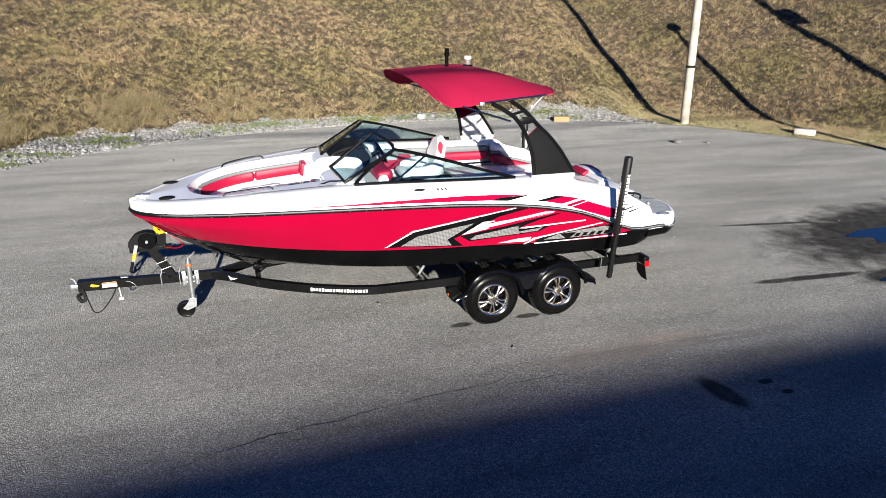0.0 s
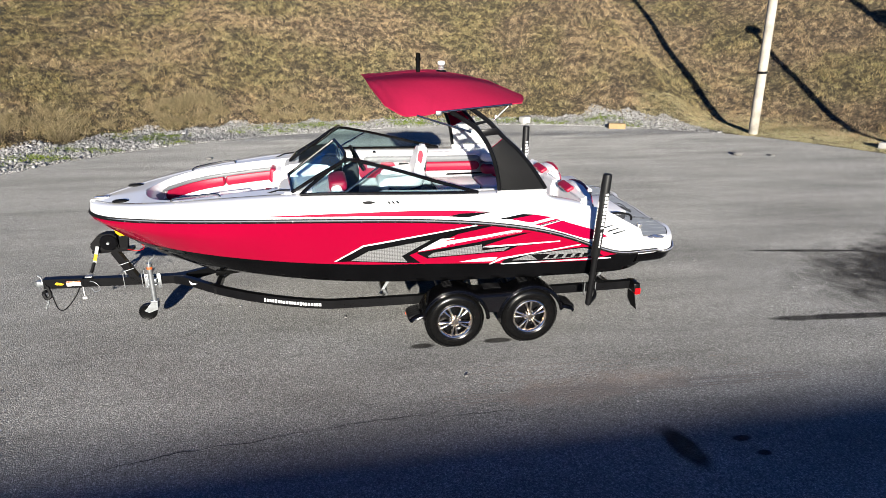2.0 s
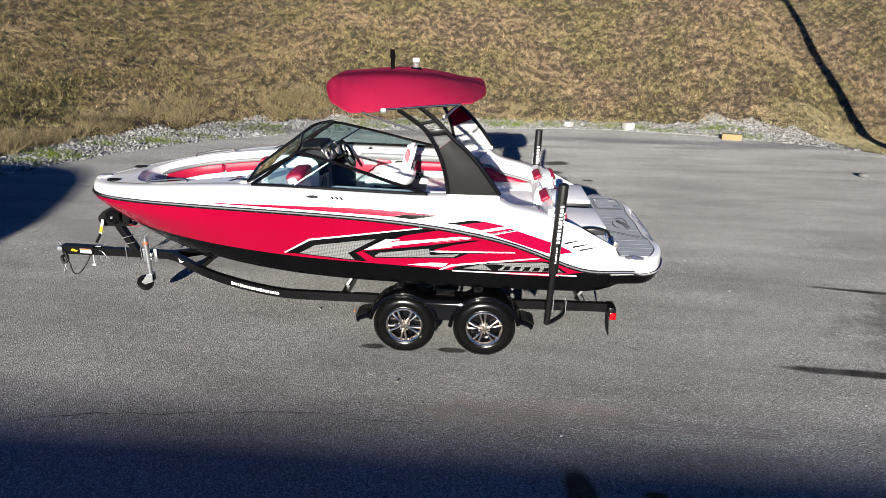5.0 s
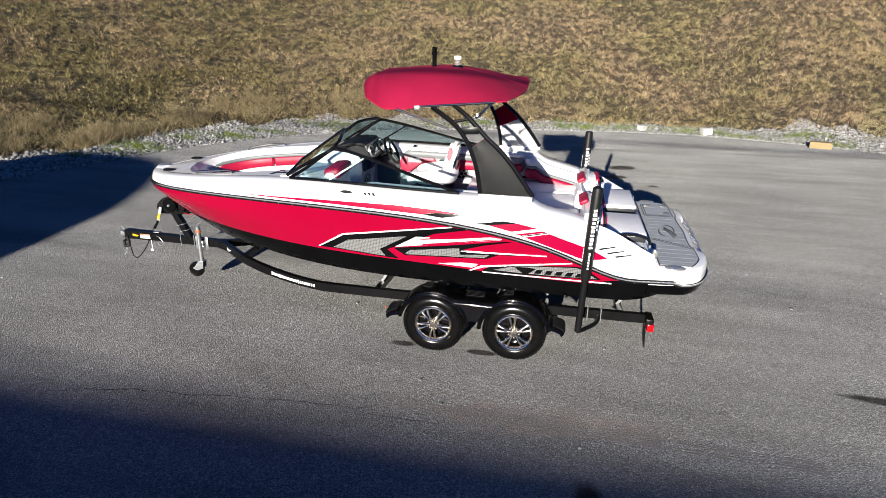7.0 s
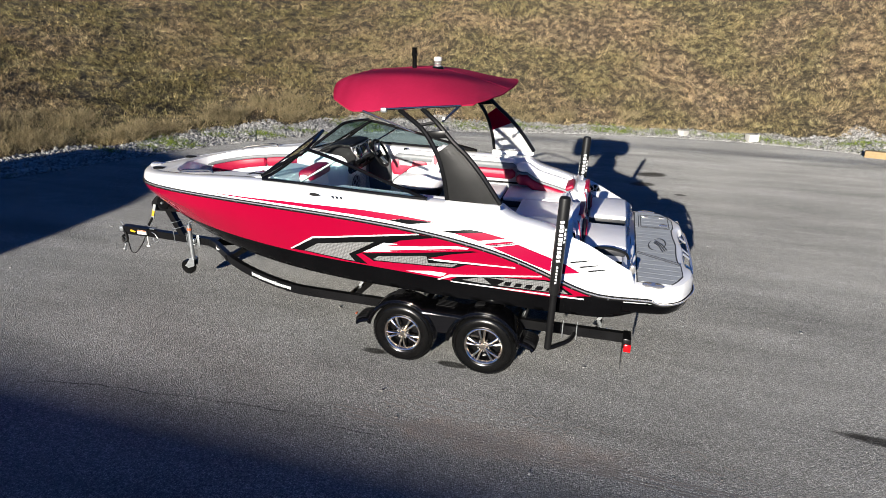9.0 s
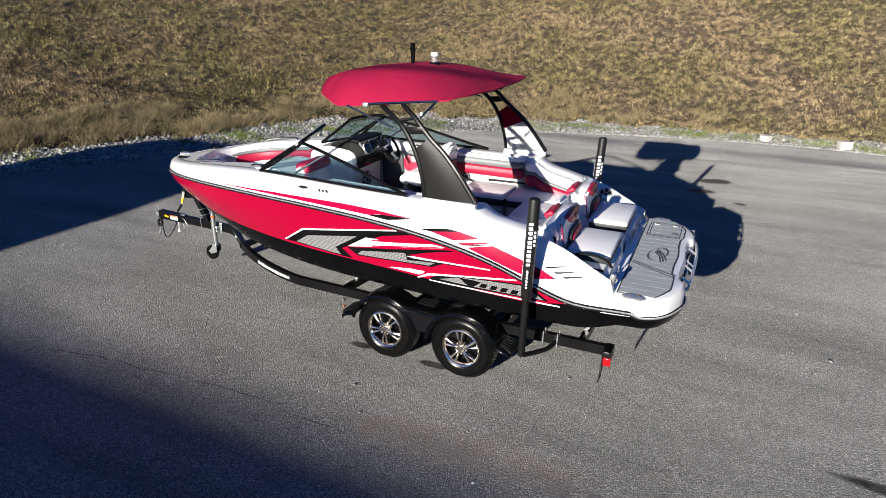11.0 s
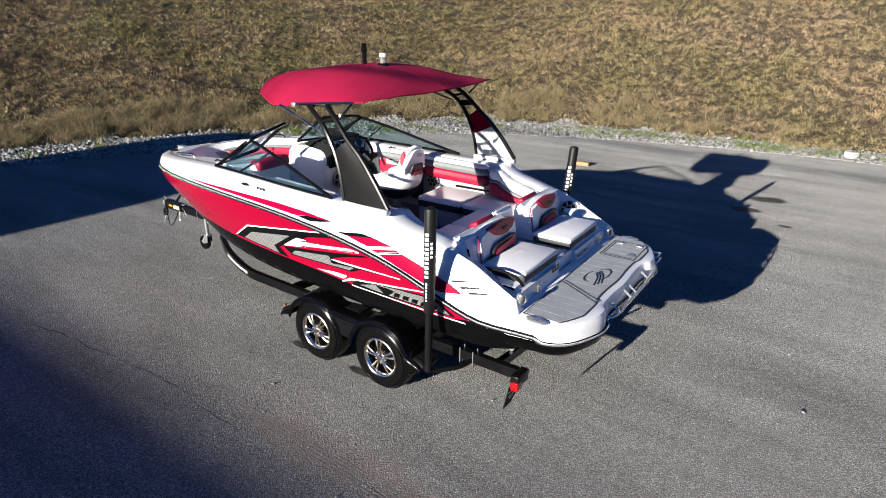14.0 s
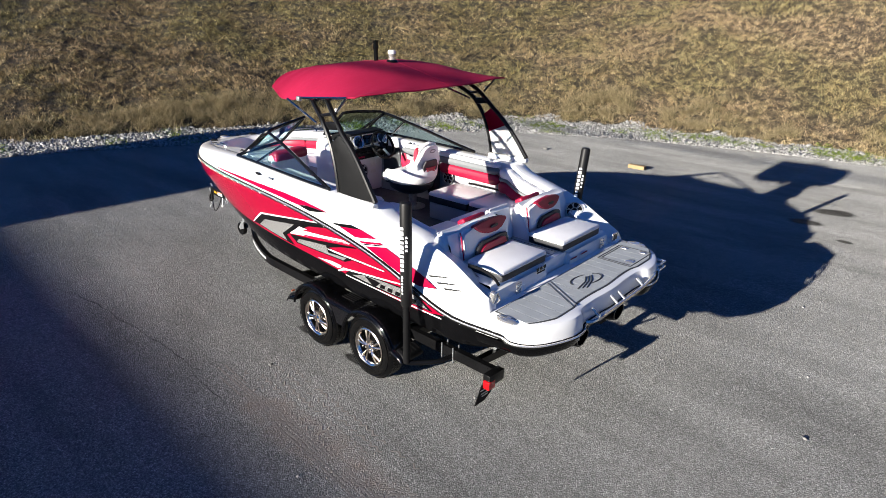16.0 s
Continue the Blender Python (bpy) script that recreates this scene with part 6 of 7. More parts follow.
tube(bm, smooth_path([(-4.2, 0, 1.1), (-4.13, -0.02, 1.14), (-4.03, 0, 1.14)], 3), 0.01, 6)
part("winch_strap", bm, BLACK_PLASTIC, stand, "black winch strap")
bm = bmesh.new()
tube(bm, smooth_path([(-4.03, -0.02, 1.13), (-3.9, -0.05, 1.02), (-3.95, -0.06, 0.97), (-4.08, -0.05, 0.985)], 4), 0.0035, 6)
part("safety_cord", bm, RED_LENS, stand, "thin red safety cord")
for x, z in ((-4.1, 0.72), (-4.14, 0.8)):
    bm = bmesh.new()
    tube(bm, [(x - 0.06, -0.06, z), (x + 0.05, -0.06, z + 0.03), (x + 0.05, 0.06, z + 0.03), (x - 0.06, 0.06, z)], 0.005, 6, True)
    part("u_bolt", bm, GALVANISED, stand, "galvanised U-bolt")
for x in (-4.18, -3.98):
    bm = bmesh.new()
    tube(bm, [(x, -0.05, 0.68), (x, -0.05, 0.51), (x, 0.05, 0.51), (x, 0.05, 0.68)], 0.005, 6)
    part("u_bolt", bm, GALVANISED, trailer, "galvanised U-bolt")
# wheel jack
jack = new("wheel_jack")
jack.parent = trailer
bm = bmesh.new()
tube(bm, [(-3.86, -0.115, 0.33), (-3.86, -0.115, 0.5), (-3.86, -0.115, 0.83)], 0.03, 12, taper=(0.026, 0.03, 0.03))
part("jack_tube", bm, GALVANISED, jack, "galvanised jack tube")
bm = bmesh.new()
tube(bm, [(-3.86, -0.115, 0.755), (-3.86, -0.115, 0.785)], 0.032, 12)
part("jack_band", bm, ORANGE, jack, "red jack label band")
bm = bmesh.new()
tube(bm, [(-3.86, -0.115, 0.83), (-3.86, -0.115, 0.86), (-3.8, -0.12, 0.9), (-3.78, -0.13, 0.93)], 0.01, 6)
part("jack_crank", bm, GALVANISED, jack, "galvanised jack crank")
for x in (-3.93, -3.79):
    bm = bmesh.new()
    box(bm, (x, -0.06, 0.58), (0.045, 0.012, 0.18), None, 0.004)
    for z in (0.52, 0.64):
        bmesh.ops.create_uvsphere(bm, u_segments=8, v_segments=5, radius=0.011, matrix=Matrix.Translation((x, -0.068, z)))
    part("mounting_plate", bm, GALVANISED, jack, "galvanised mounting plate")
bm = bmesh.new()
box(bm, (-3.86, -0.09, 0.6), (0.1, 0.05, 0.05), None, 0.008)
box(bm, (-3.86, -0.09, 0.55), (0.1, 0.05, 0.025), None, 0.006)
part("swivel_bracket", bm, GALVANISED, jack, "galvanised swivel bracket")
bm = bmesh.new()
for y in (-0.155, -0.075):
    slab(bm, [(-3.98, 0.24), (-3.95, 0.27), (-3.88, 0.36), (-3.82, 0.36), (-3.83, 0.25), (-3.93, 0.21)], lambda a, b, h: (a, h, b), y, y + 0.008)
box(bm, (-3.86, -0.115, 0.35), (0.08, 0.09, 0.02), None, 0.005)
part("caster_fork", bm, GALVANISED, jack, "galvanised caster fork")
bm = bmesh.new()
lathe(bm, ((0.015, -0.03), (0.07, -0.03), (0.085, -0.034), (0.1, -0.026), (0.106, 0), (0.1, 0.026), (0.085, 0.034), (0.07, 0.03), (0.015, 0.03)), 24, Matrix.Translation((-3.95, -0.113, 0.217)))
part("caster_wheel", bm, RUBBER, jack, "black caster wheel")

# wheels
def road_wheel(x, side):
    w = new("wheel")
    w.parent = trailer
    w.location = (x, side * 1.185, 0.335)
    w.rotation_euler = (0, radians(20 if x < 0 else 47), 0 if side < 0 else math.pi)
    return w


def wheel_parts():
    out = []
    bm = bmesh.new()
    prof = [(r, h) for r, h in ((0.195, 0.015), (0.205, 0.004), (0.235, -0.004), (0.272, -0.006), (0.3, 0.004), (0.32, 0.016), (0.332, 0.034), (0.335, 0.06), (0.335, 0.145), (0.332, 0.17), (0.318, 0.188), (0.27, 0.2), (0.2, 0.19))]
    lathe(bm, prof, 56)
    out.append(("tyre", bm, RUBBER, "black rubber tyre"))
    for ring_r in (0.225, 0.298):
        tube(bm, [(ring_r * math.cos(a), -0.004, ring_r * math.sin(a)) for a in np.linspace(0, math.tau, 48, endpoint=False)], 0.0035, 5, True)
    bm2 = bmesh.new()
    for k in range(56):
        for row, h in enumerate((0.05, 0.085, 0.12, 0.155)):
            a = (k + 0.5 * (row % 2)) * math.tau / 56
            box(bm2, (0.335 * math.cos(a), h, 0.335 * math.sin(a)), (0.012, 0.026, 0.028), turn("Y", -math.degrees(a)))
    out.append(("tread", bm2, RUBBER, "black tread blocks"))
    bm3 = bmesh.new()
    lathe(bm3, ((0.2, 0.012), (0.205, 0.004), (0.196, -0.002), (0.186, 0.004), (0.178, 0.02), (0.172, 0.03)), 48)
    out.append(("rim_lip", bm3, MACHINED, "bright machined rim lip"))
    bm4 = bmesh.new()
    lathe(bm4, ((0.172, 0.028), (0.165, 0.1), (0.05, 0.105), (0.001, 0.105)), 36)
    out.append(("rim_barrel", bm4, GLOSS_PLASTIC, "black rim barrel"))
    for k in range(5):
        a = k * math.tau / 5
        for d in (-0.13, 0.13):
            bm5 = bmesh.new()
            n = []
            for r, w_, h in ((0.03, 0.016, 0.016), (0.075, 0.013, 0.006), (0.13, 0.0165, 0.008), (0.184, 0.024, 0.016)):
                aa = a + d * (1.15 + 0.25 * (r - 0.03) / 0.15)
                c = Vector((r * math.cos(aa), h, r * math.sin(aa)))
                t_ = Vector((-math.sin(aa), 0, math.cos(aa)))
                n.append([bm5.verts.new(c + t_ * w_ * k + Vector((0, dh, 0))) for k, dh in ((-0.62, 0.006), (-0.1, -0.002), (0.1, -0.002), (0.62, 0.006), (0.66, 0.04), (-0.66, 0.04))])
            for p, q in zip(n, n[1:]):
                for i in range(6):
                    bm5.faces.new((p[i], p[(i + 1) % 6], q[(i + 1) % 6], q[i]))
            bm5.faces.new(n[0]), bm5.faces.new(n[-1])
            out.append(("spoke", bm5, MACHINED, "machined alloy spoke"))
    bm6 = bmesh.new()
    lathe(bm6, ((0.001, -0.004), (0.026, -0.002), (0.034, 0.008), (0.04, 0.03)), 20)
    out.append(("centre_cap", bm6, MACHINED, "bright centre cap"))
    for k in range(5):
        a = (k + 0.5) * math.tau / 5
        bm7 = bmesh.new()
        lathe(bm7, ((0.001, 0.0), (0.009, 0.002), (0.011, 0.04)), 8, Matrix.Translation((0.058 * math.cos(a), 0.01, 0.058 * math.sin(a))))
        out.append(("wheel_nut", bm7, CHROME, ""))
    return out


first = road_wheel(-0.44, -1)
for name, bm, material, label in wheel_parts():
    part(name, bm, material, first, label)
for x, side in ((0.44, -1), (-0.44, 1), (0.44, 1)):
    other = road_wheel(x, side)
    for child in first.children:
        twin = child.copy()
        scene.collection.objects.link(twin)
        twin.parent = other
for x in (-0.44, 0.44):
    bm = bmesh.new()
    tube(bm, [(x, -1.08, 0.335), (x, 1.08, 0.335)], 0.04, 12)
    part("axle", bm, BLACK_PAINT, trailer, "black axle tube")
    for s in (-1, 1):
        bm = bmesh.new()
        box(bm, (x + 0.12, s * 0.86, 0.4), (0.34, 0.05, 0.08), turn("Y", 14), 0.02)
        part("torsion_arm", bm, BLACK_PAINT, trailer)

# fenders
FENDER = surface("glossy_fender_plastic", (0.005, 0.005, 0.006), 0.12, vary=0.2, scale=5.0, coat=0.4, spec=0.5, rvary=0.03)
for s in (-1, 1):
    fender = new("tandem_fender")
    fender.parent = trailer
    prof = [(-0.97, 0.4), (-0.94, 0.435), (-0.88, 0.46)]
    prof += [(-0.44 + 0.4 * math.cos(a), 0.335 + 0.4 * math.sin(a)) for a in np.linspace(radians(160), radians(56), 16)]
    prof += [(0, 0.668)]
    prof += [(0.44 + 0.4 * math.cos(a), 0.335 + 0.4 * math.sin(a)) for a in np.linspace(radians(124), radians(20), 16)]
    prof += [(0.88, 0.46), (0.94, 0.435), (0.97, 0.4)]
    bm = bmesh.new()
    cross = ((0.93, -0.012), (0.935, 0.0), (1.05, 0.006), (1.16, 0.002), (1.2, -0.006), (1.215, -0.02), (1.22, -0.04))
    rings = []
    for i, (x, z) in enumerate(prof):
        a, b = prof[max(i - 1, 0)], prof[min(i + 1, len(prof) - 1)]
        tx, tz = b[0] - a[0], b[1] - a[1]
        n = math.hypot(tx, tz) or 1
        nx, nz = -tz / n, tx / n
        rings.append([bm.verts.new((x + nx * h, s * y, z + nz * h)) for y, h in cross])
    for a, b in zip(rings, rings[1:]):
        for k in range(len(cross) - 1):
            bm.faces.new((a[k], a[k + 1], b[k + 1], b[k]))
    bmesh.ops.solidify(bm, geom=bm.faces[:], thickness=0.006)
    part("fender_skin", bm, FENDER, fender, "glossy black tandem fender skin")
    bm = bmesh.new()
    web = [(-0.22, 0.66), (0.22, 0.66)] + [(0.44 + 0.385 * math.cos(a), 0.335 + 0.385 * math.sin(a)) for a in np.linspace(radians(124), radians(165), 6)] + [(-0.44 + 0.385 * math.cos(a), 0.335 + 0.385 * math.sin(a)) for a in np.linspace(radians(15), radians(56), 6)]
    slab(bm, web, lambda a, b, h: (a, s * h, b), 1.19, 1.203)
    part("centre_web", bm, FENDER, fender, "black web between the wheels")
    for cx, a0, a1 in ((-0.44, 168, 4), (0.44, 176, 12)):
        bm = bmesh.new()
        sheet(bm, lambda u, v: Vector((cx + (0.352 + 0.046 * v) * math.cos(radians(a0 + (a1 - a0) * u)), s * (1.208 + 0.016 * math.sin(math.pi * min(v * 1.15, 1))), 0.335 + (0.352 + 0.046 * v) * math.sin(radians(a0 + (a1 - a0) * u)))), 40, 6)
        bmesh.ops.solidify(bm, geom=bm.faces[:], thickness=0.005)
        part("arch_lip", bm, FENDER, fender, "glossy rolled wheel arch lip")
    for x in (-0.9, 0.9):
        bm = bmesh.new()
        box(bm, (x, s * 1.06, 0.425), (0.16, 0.25, 0.075), turn("Y", 16 if x > 0 else -16), 0.034, 4)
        step = part("fender_step", bm, BLACK_PLASTIC, fender, "ribbed black fender step")
        for k in range(5):
            bm = bmesh.new()
            box(bm, (x, s * (0.96 + 0.045 * k), 0.463), (0.1, 0.018, 0.006), turn("Y", 16 if x > 0 else -16), 0.003)
            part("rib", bm, BLACK_PLASTIC, step)
    for x in (-0.52, -0.05, 0.05, 0.36):
        bm = bmesh.new()
        zt = 0.335 + math.sqrt(0.4 ** 2 - min(abs(abs(x) - 0.44), 0.2) ** 2) if abs(x) > 0.2 else 0.668
        for k in range(5):
            box(bm, (x, s * (0.95 + 0.03 * k), zt + 0.012), (0.1, 0.012, 0.008), turn("Y", math.degrees(math.asin(max(-0.5, min(0.5, (abs(x) - 0.44) / 0.4)))) * (1 if x > 0 else -1) if abs(x) > 0.2 else 0))
        part("grip_pad", bm, BLACK_PLASTIC, fender, "ribbed grip pad")
    bm = bmesh.new()
    box(bm, (-0.995, s * 1.1, 0.45), (0.012, 0.04, 0.02), None, 0.004)
    part("marker_light", bm, ORANGE, fender, "amber side marker")

# bunks and their brackets
for s in (-1, 1):
    bm = bmesh.new()
    box(bm, (0.25, s * 0.55, 0.668), (3.1, 0.13, 0.06), turn("X", s * 8.7), 0.015)
    part("bunk", bm, CARPET, trailer, "carpeted black bunk board")
    for x in (-1.18, -0.2, 0.75, 1.55):
        bm = bmesh.new()
        for d in (-0.05, 0.05):
            beam(bm, [(x + d, s * 0.55, 0.44), (x + d, s * 0.55, 0.66)], 0.012, 0.05)
        beam(bm, [(x - 0.05, s * 0.56, 0.46), (x + 0.05, s * 0.56, 0.62)], 0.01, 0.03)
        part("bunk_bracket", bm, GALVANISED, trailer, "galvanised bunk bracket")
bm = bmesh.new()
box(bm, (-2.9, 0, 0.66), (0.5, 0.16, 0.07), turn("Y", -6), 0.015)
tube(bm, [(-3.1, 0, 0.55), (-2.95, 0, 0.65)], 0.03, 8)
part("keel_roller", bm, RUBBER, trailer, "black rubber keel support")
bm = bmesh.new()
beam(bm, [(-3.1, -0.4, 0.55), (-3.1, 0.4, 0.55)], 0.06, 0.07)
part("cross_member", bm, BLACK_PAINT, trailer, "black steel cross member")

# guide poles with padded covers and white lettering bars
for s, tilt, top in ((-1, 0.03, 2.03), (1, 0.05, 2.1)):
    pole = new("guide_pole")
    pole.parent = trailer
    foot, head = Vector((1.095, s * 1.27, 0.49)), Vector((1.135, s * (1.32 if s < 0 else 1.43), top))
    at = lambda t: foot.lerp(head, t)
    bm = bmesh.new()
    tube(bm, [at(0), at(0.5)], 0.034, 12)
    part("pole_tube", bm, BLACK_PLASTIC, pole, "black plastic pole tube")
    bm = bmesh.new()
    tube(bm, [at(0.385), at(0.39), at(0.7), at(0.985), at(0.995), at(1.0)], 0.05, 14, taper=(0.046, 0.05, 0.052, 0.05, 0.044, 0.03))
    sleeve = part("padded_cover", bm, PAD_COVER, pole, "black padded cover")
    axis = (head - foot).normalized()
    for az, t0, t1, n, w in ((-84, 0.6, 0.87, 10, 0.036), (-84, 0.46, 0.58, 6, 0.016), (-40, 0.72, 0.82, 4, 0.02), (120, 0.62, 0.86, 10, 0.03), (170, 0.5, 0.8, 12, 0.026)):
        for k in range(n):
            t = t0 + (t1 - t0) * (k + 0.5) / n
            out = Vector((math.cos(radians(az)), math.sin(radians(az)), 0))
            bm = bmesh.new()
            box(bm, at(t) + out * 0.0515, (0.004, w, (t1 - t0) * 1.53 / n * (0.55 + 0.25 * (k * 7 % 3) / 2)), turn("Z", az) @ turn("X", 9))
            part("lettering_bar", bm, WHITE_VINYL, sleeve, "white lettering bar")
    bm = bmesh.new()
    tube(bm, smooth_path([(1.32, s * 0.9, 0.5), (1.28, s * 1.05, 0.49), (1.16, s * 1.2, 0.485), (1.095, s * 1.27, 0.49)], 4), 0.024, 10)
    part("pole_arm", bm, BLACK_PAINT, pole, "bent black pole arm")
    for x in (1.2, 1.34):
        bm = bmesh.new()
        tube(bm, [(x, s * 0.92, 0.6), (x, s * 0.92, 0.44), (x, s * 0.84, 0.44), (x, s * 0.84, 0.6)], 0.006, 6)
        part("u_bolt", bm, GALVANISED, pole, "galvanised U-bolt")
    # lamp and splash plate at the beam's end
    bm = bmesh.new()
    box(bm, (1.83, s * 0.93, 0.53), (0.08, 0.2, 0.11), None, 0.01)
    part("beam_end", bm, BLACK_PAINT, trailer, "black beam end plate")
    bm = bmesh.new()
    box(bm, (1.84, s * 1.0, 0.49), (0.07, 0.09, 0.08), None, 0.008)
    part("tail_light", bm, RED_LENS, trailer, "red tail light")
    bm = bmesh.new()
    slab(bm, [(0.88, 0.47), (1.05, 0.47), (1.13, 0.3), (1.0, 0.3), (0.9, 0.36)], lambda a, b, h: (h, s * a, b), 1.79, 1.796)
    flap = part("splash_flap", bm, BLACK_PLASTIC, trailer, "black splash flap")
    bm = bmesh.new()
    for z, w in ((0.42, 0.12), (0.385, 0.1), (0.36, 0.08)):
        box(bm, (1.798, s * 1.0, z), (0.003, w, 0.012))
    part("lettering_bar", bm, GALVANISED, flap, "faint grey lettering bars")

# ---- things at the edge ----
def post(name, x, y, tall, r0, r1, lean, label, top=None):
    z = float(height(x, y))
    p = thing(name, (x, y, z), label, "pole")
    bm = bmesh.new()
    tube(bm, [(lean * t * tall, 0, -0.4 + t * (tall + 0.4)) for t in np.linspace(0, 1, 12)], r0, 16, taper=[r0 + (r1 - r0) * t for t in np.linspace(0, 1, 12)])
    part("shaft", bm, WOOD_POLE, p, "pale weathered wooden shaft")
    return p


pole_1 = post("utility_pole", 13.0, 11.95, 9.5, 0.16, 0.13, -0.05, "pale weathered wooden utility pole at the asphalt's edge")
bm = bmesh.new()
tube(bm, [(-0.105, 0, 2.05), (-0.109, 0, 2.13)], 0.17, 16)
part("metal_band", bm, BLACK_PAINT, pole_1, "dark metal band")
pole_2 = post("utility_pole", 15.7, 4.75, 6.6, 0.13, 0.1, 0.0, "wooden pole with a lamp head beyond the asphalt")
bm = bmesh.new()
lathe(bm, ((0.001, 0.3), (0.18, 0.26), (0.3, 0.0), (0.26, -0.12), (0.001, -0.14)), 16, Matrix.Translation((0, 0, 6.65)) @ turn("X", 90))
part("lamp_head", bm, GALVANISED, pole_2, "round lamp head")
pole_3 = post("utility_pole", 19.65, 2.9, 8.6, 0.17, 0.13, 0.0, "wooden utility pole with a transformer")
bm = bmesh.new()
tube(bm, [(0.35, 0, 6.4), (0.35, 0, 7.3)], 0.3, 16)
box(bm, (0.17, 0, 6.8), (0.3, 0.1, 0.1))
part("transformer", bm, GALVANISED, pole_3, "grey transformer drum")


def block(name, x, y, size, spin, material, label, category):
    bm = bmesh.new()
    box(bm, (0, 0, size[2] / 2), size, None, 0.012)
    ob = part(name, bm, material, None)
    ob.location, ob.rotation_euler = (x, y, max(0.0, float(height(x, y))) - 0.01), (0, 0, radians(spin))
    return tagged(ob, label, category)


block("concrete_block", 15.5, 8.8, (0.62, 0.3, 0.2), -58, CONCRETE, "pale concrete block on the grass verge", "block")
block("concrete_block", 5.5, 14.9, (0.32, 0.3, 0.26), 20, CONCRETE, "pale broken concrete block in the gravel", "block")
block("concrete_block", 3.45, 15.1, (0.3, 0.22, 0.2), 50, CONCRETE, "pale broken concrete block in the gravel", "block")
block("tan_block", 8.6, 13.6, (0.6, 0.22, 0.2), -14, TAN_BLOCK, "tan block lying on the gravel", "block")
block("tan_block", -2.08, 9.47, (0.42, 0.16, 0.1), 4, TAN_BLOCK, "tan brick lying on the asphalt", "brick")
for x, y, s_ in ((10.06, 8.61, 0.22), (11.03, 8.38, 0.13), (-4.93, 9.62, 0.12)):
    bm = bmesh.new()
    bmesh.ops.create_icosphere(bm, subdivisions=2, radius=s_ / 2, matrix=Matrix.Diagonal((1.3, 0.9, 0.6, 1)))
    for v in bm.verts:
        v.co *= 1 + 0.25 * noise.noise(v.co * 14)
    ob = part("rock", bm, ROCK, None)
    ob.location = (x, y, s_ * 0.22)
    tagged(ob, "grey rock lying on the asphalt", "rock")

# ---- scattered stuff ----
rng = np.random.default_rng(7)


def quick_mesh(name, verts, faces, material):
    """A mesh from arrays: one row a vertex, one row a face, all faces with the same number of corners."""
    me = bpy.data.meshes.new(name)
    n, k = faces.shape
    me.vertices.add(len(verts)), me.loops.add(n * k), me.polygons.add(n)
    me.vertices.foreach_set("co", verts.astype(np.float32).ravel())
    me.loops.foreach_set("vertex_index", faces.astype(np.int32).ravel())
    me.polygons.foreach_set("loop_start", np.arange(0, n * k, k, dtype=np.int32))
    me.update(calc_edges=True)
    me.materials.append(material)
    return new(name, me)


def scattered(name, centres, sizes, material, label, category, flat=0.7):
    """Many small broken stones in one mesh: uneven six-sided lumps, each tipped its own way."""
    n = len(centres)
    base = np.array([(x, y, z) for x in (-1, 1) for y in (-1, 1) for z in (-1, 1)]) * 0.62
    quad = np.array([(0, 1, 3, 2), (4, 6, 7, 5), (0, 4, 5, 1), (2, 3, 7, 6), (0, 2, 6, 4), (1, 5, 7, 3)])
    v = base[None] * rng.uniform(0.55, 1.45, (n, 8, 1)) * rng.uniform(0.6, 1.35, (n, 1, 3)) + rng.uniform(-0.14, 0.14, (n, 8, 3))
    for i, j, most in ((0, 2, 0.8), (1, 2, 0.8), (0, 1, math.pi)):
        a = rng.uniform(-most, most, n)[:, None]
        p, q = v[..., i].copy(), v[..., j].copy()
        v[..., i], v[..., j] = p * np.cos(a) - q * np.sin(a), p * np.sin(a) + q * np.cos(a)
    v = v * np.array([1, 1, flat]) * sizes[:, None, None] + centres[:, None]
    faces = (quad[None] + (np.arange(n) * 8)[:, None, None]).reshape(-1, 4)
    return tagged(quick_mesh(name, v.reshape(-1, 3), faces, material), label, category, kind="stuff")


def gravel_width(x):
    """How far the crushed stone reaches from the asphalt; it heaps up wide towards the east."""
    w = np.interp(x, (-16, -12.5, -9.5, -6.5, -3, 1, 3, 5, 7, 8.6, 10, 11, 11.8), (1.5, 1.55, 1.8, 1.8, 1.5, 1.15, 1.1, 1.15, 1.35, 1.75, 1.8, 1.5, 0.2))
    return w * (1 + 0.1 * np.sin(x * 2.3) + 0.08 * np.sin(x * 5.1 + 1))


def along_edge(n, d0, share):
    """Places outside the asphalt's far edge, from d0 to a share of the gravel's width."""
    x, y = rng.uniform(-19, 12, n * 22), rng.uniform(-7, 20, n * 22)
    d = outside(x, y)
    reach = gravel_width(x) * share * (1 - 0.3 * rng.uniform(0, 1, len(x)) ** 3)
    i = np.flatnonzero((d > d0) & (d < reach) & (y > -7) & ((x < 10) | (y > 9)))[:n]
    return x[i], y[i]


x, y = along_edge(64000, -0.07, 1.0)
z = height(x, y)
sz = rng.gamma(3.0, 0.0056, len(x)) + 0.011
scattered("gravel_band", np.stack([x, y, np.maximum(z, 0) + sz * 0.35], -1), sz, STONE, "band of pale crushed stone round the asphalt", "gravel", 0.85)
x, y = rng.uniform(-8, 9, 520), rng.uniform(-6, 12, 520)
sz = rng.gamma(3.0, 0.002, 520) + 0.003
scattered("pebbles", np.stack([x, y, sz * 0.35], -1), sz, STONE, "small pale pebbles lying loose on the asphalt", "pebbles")


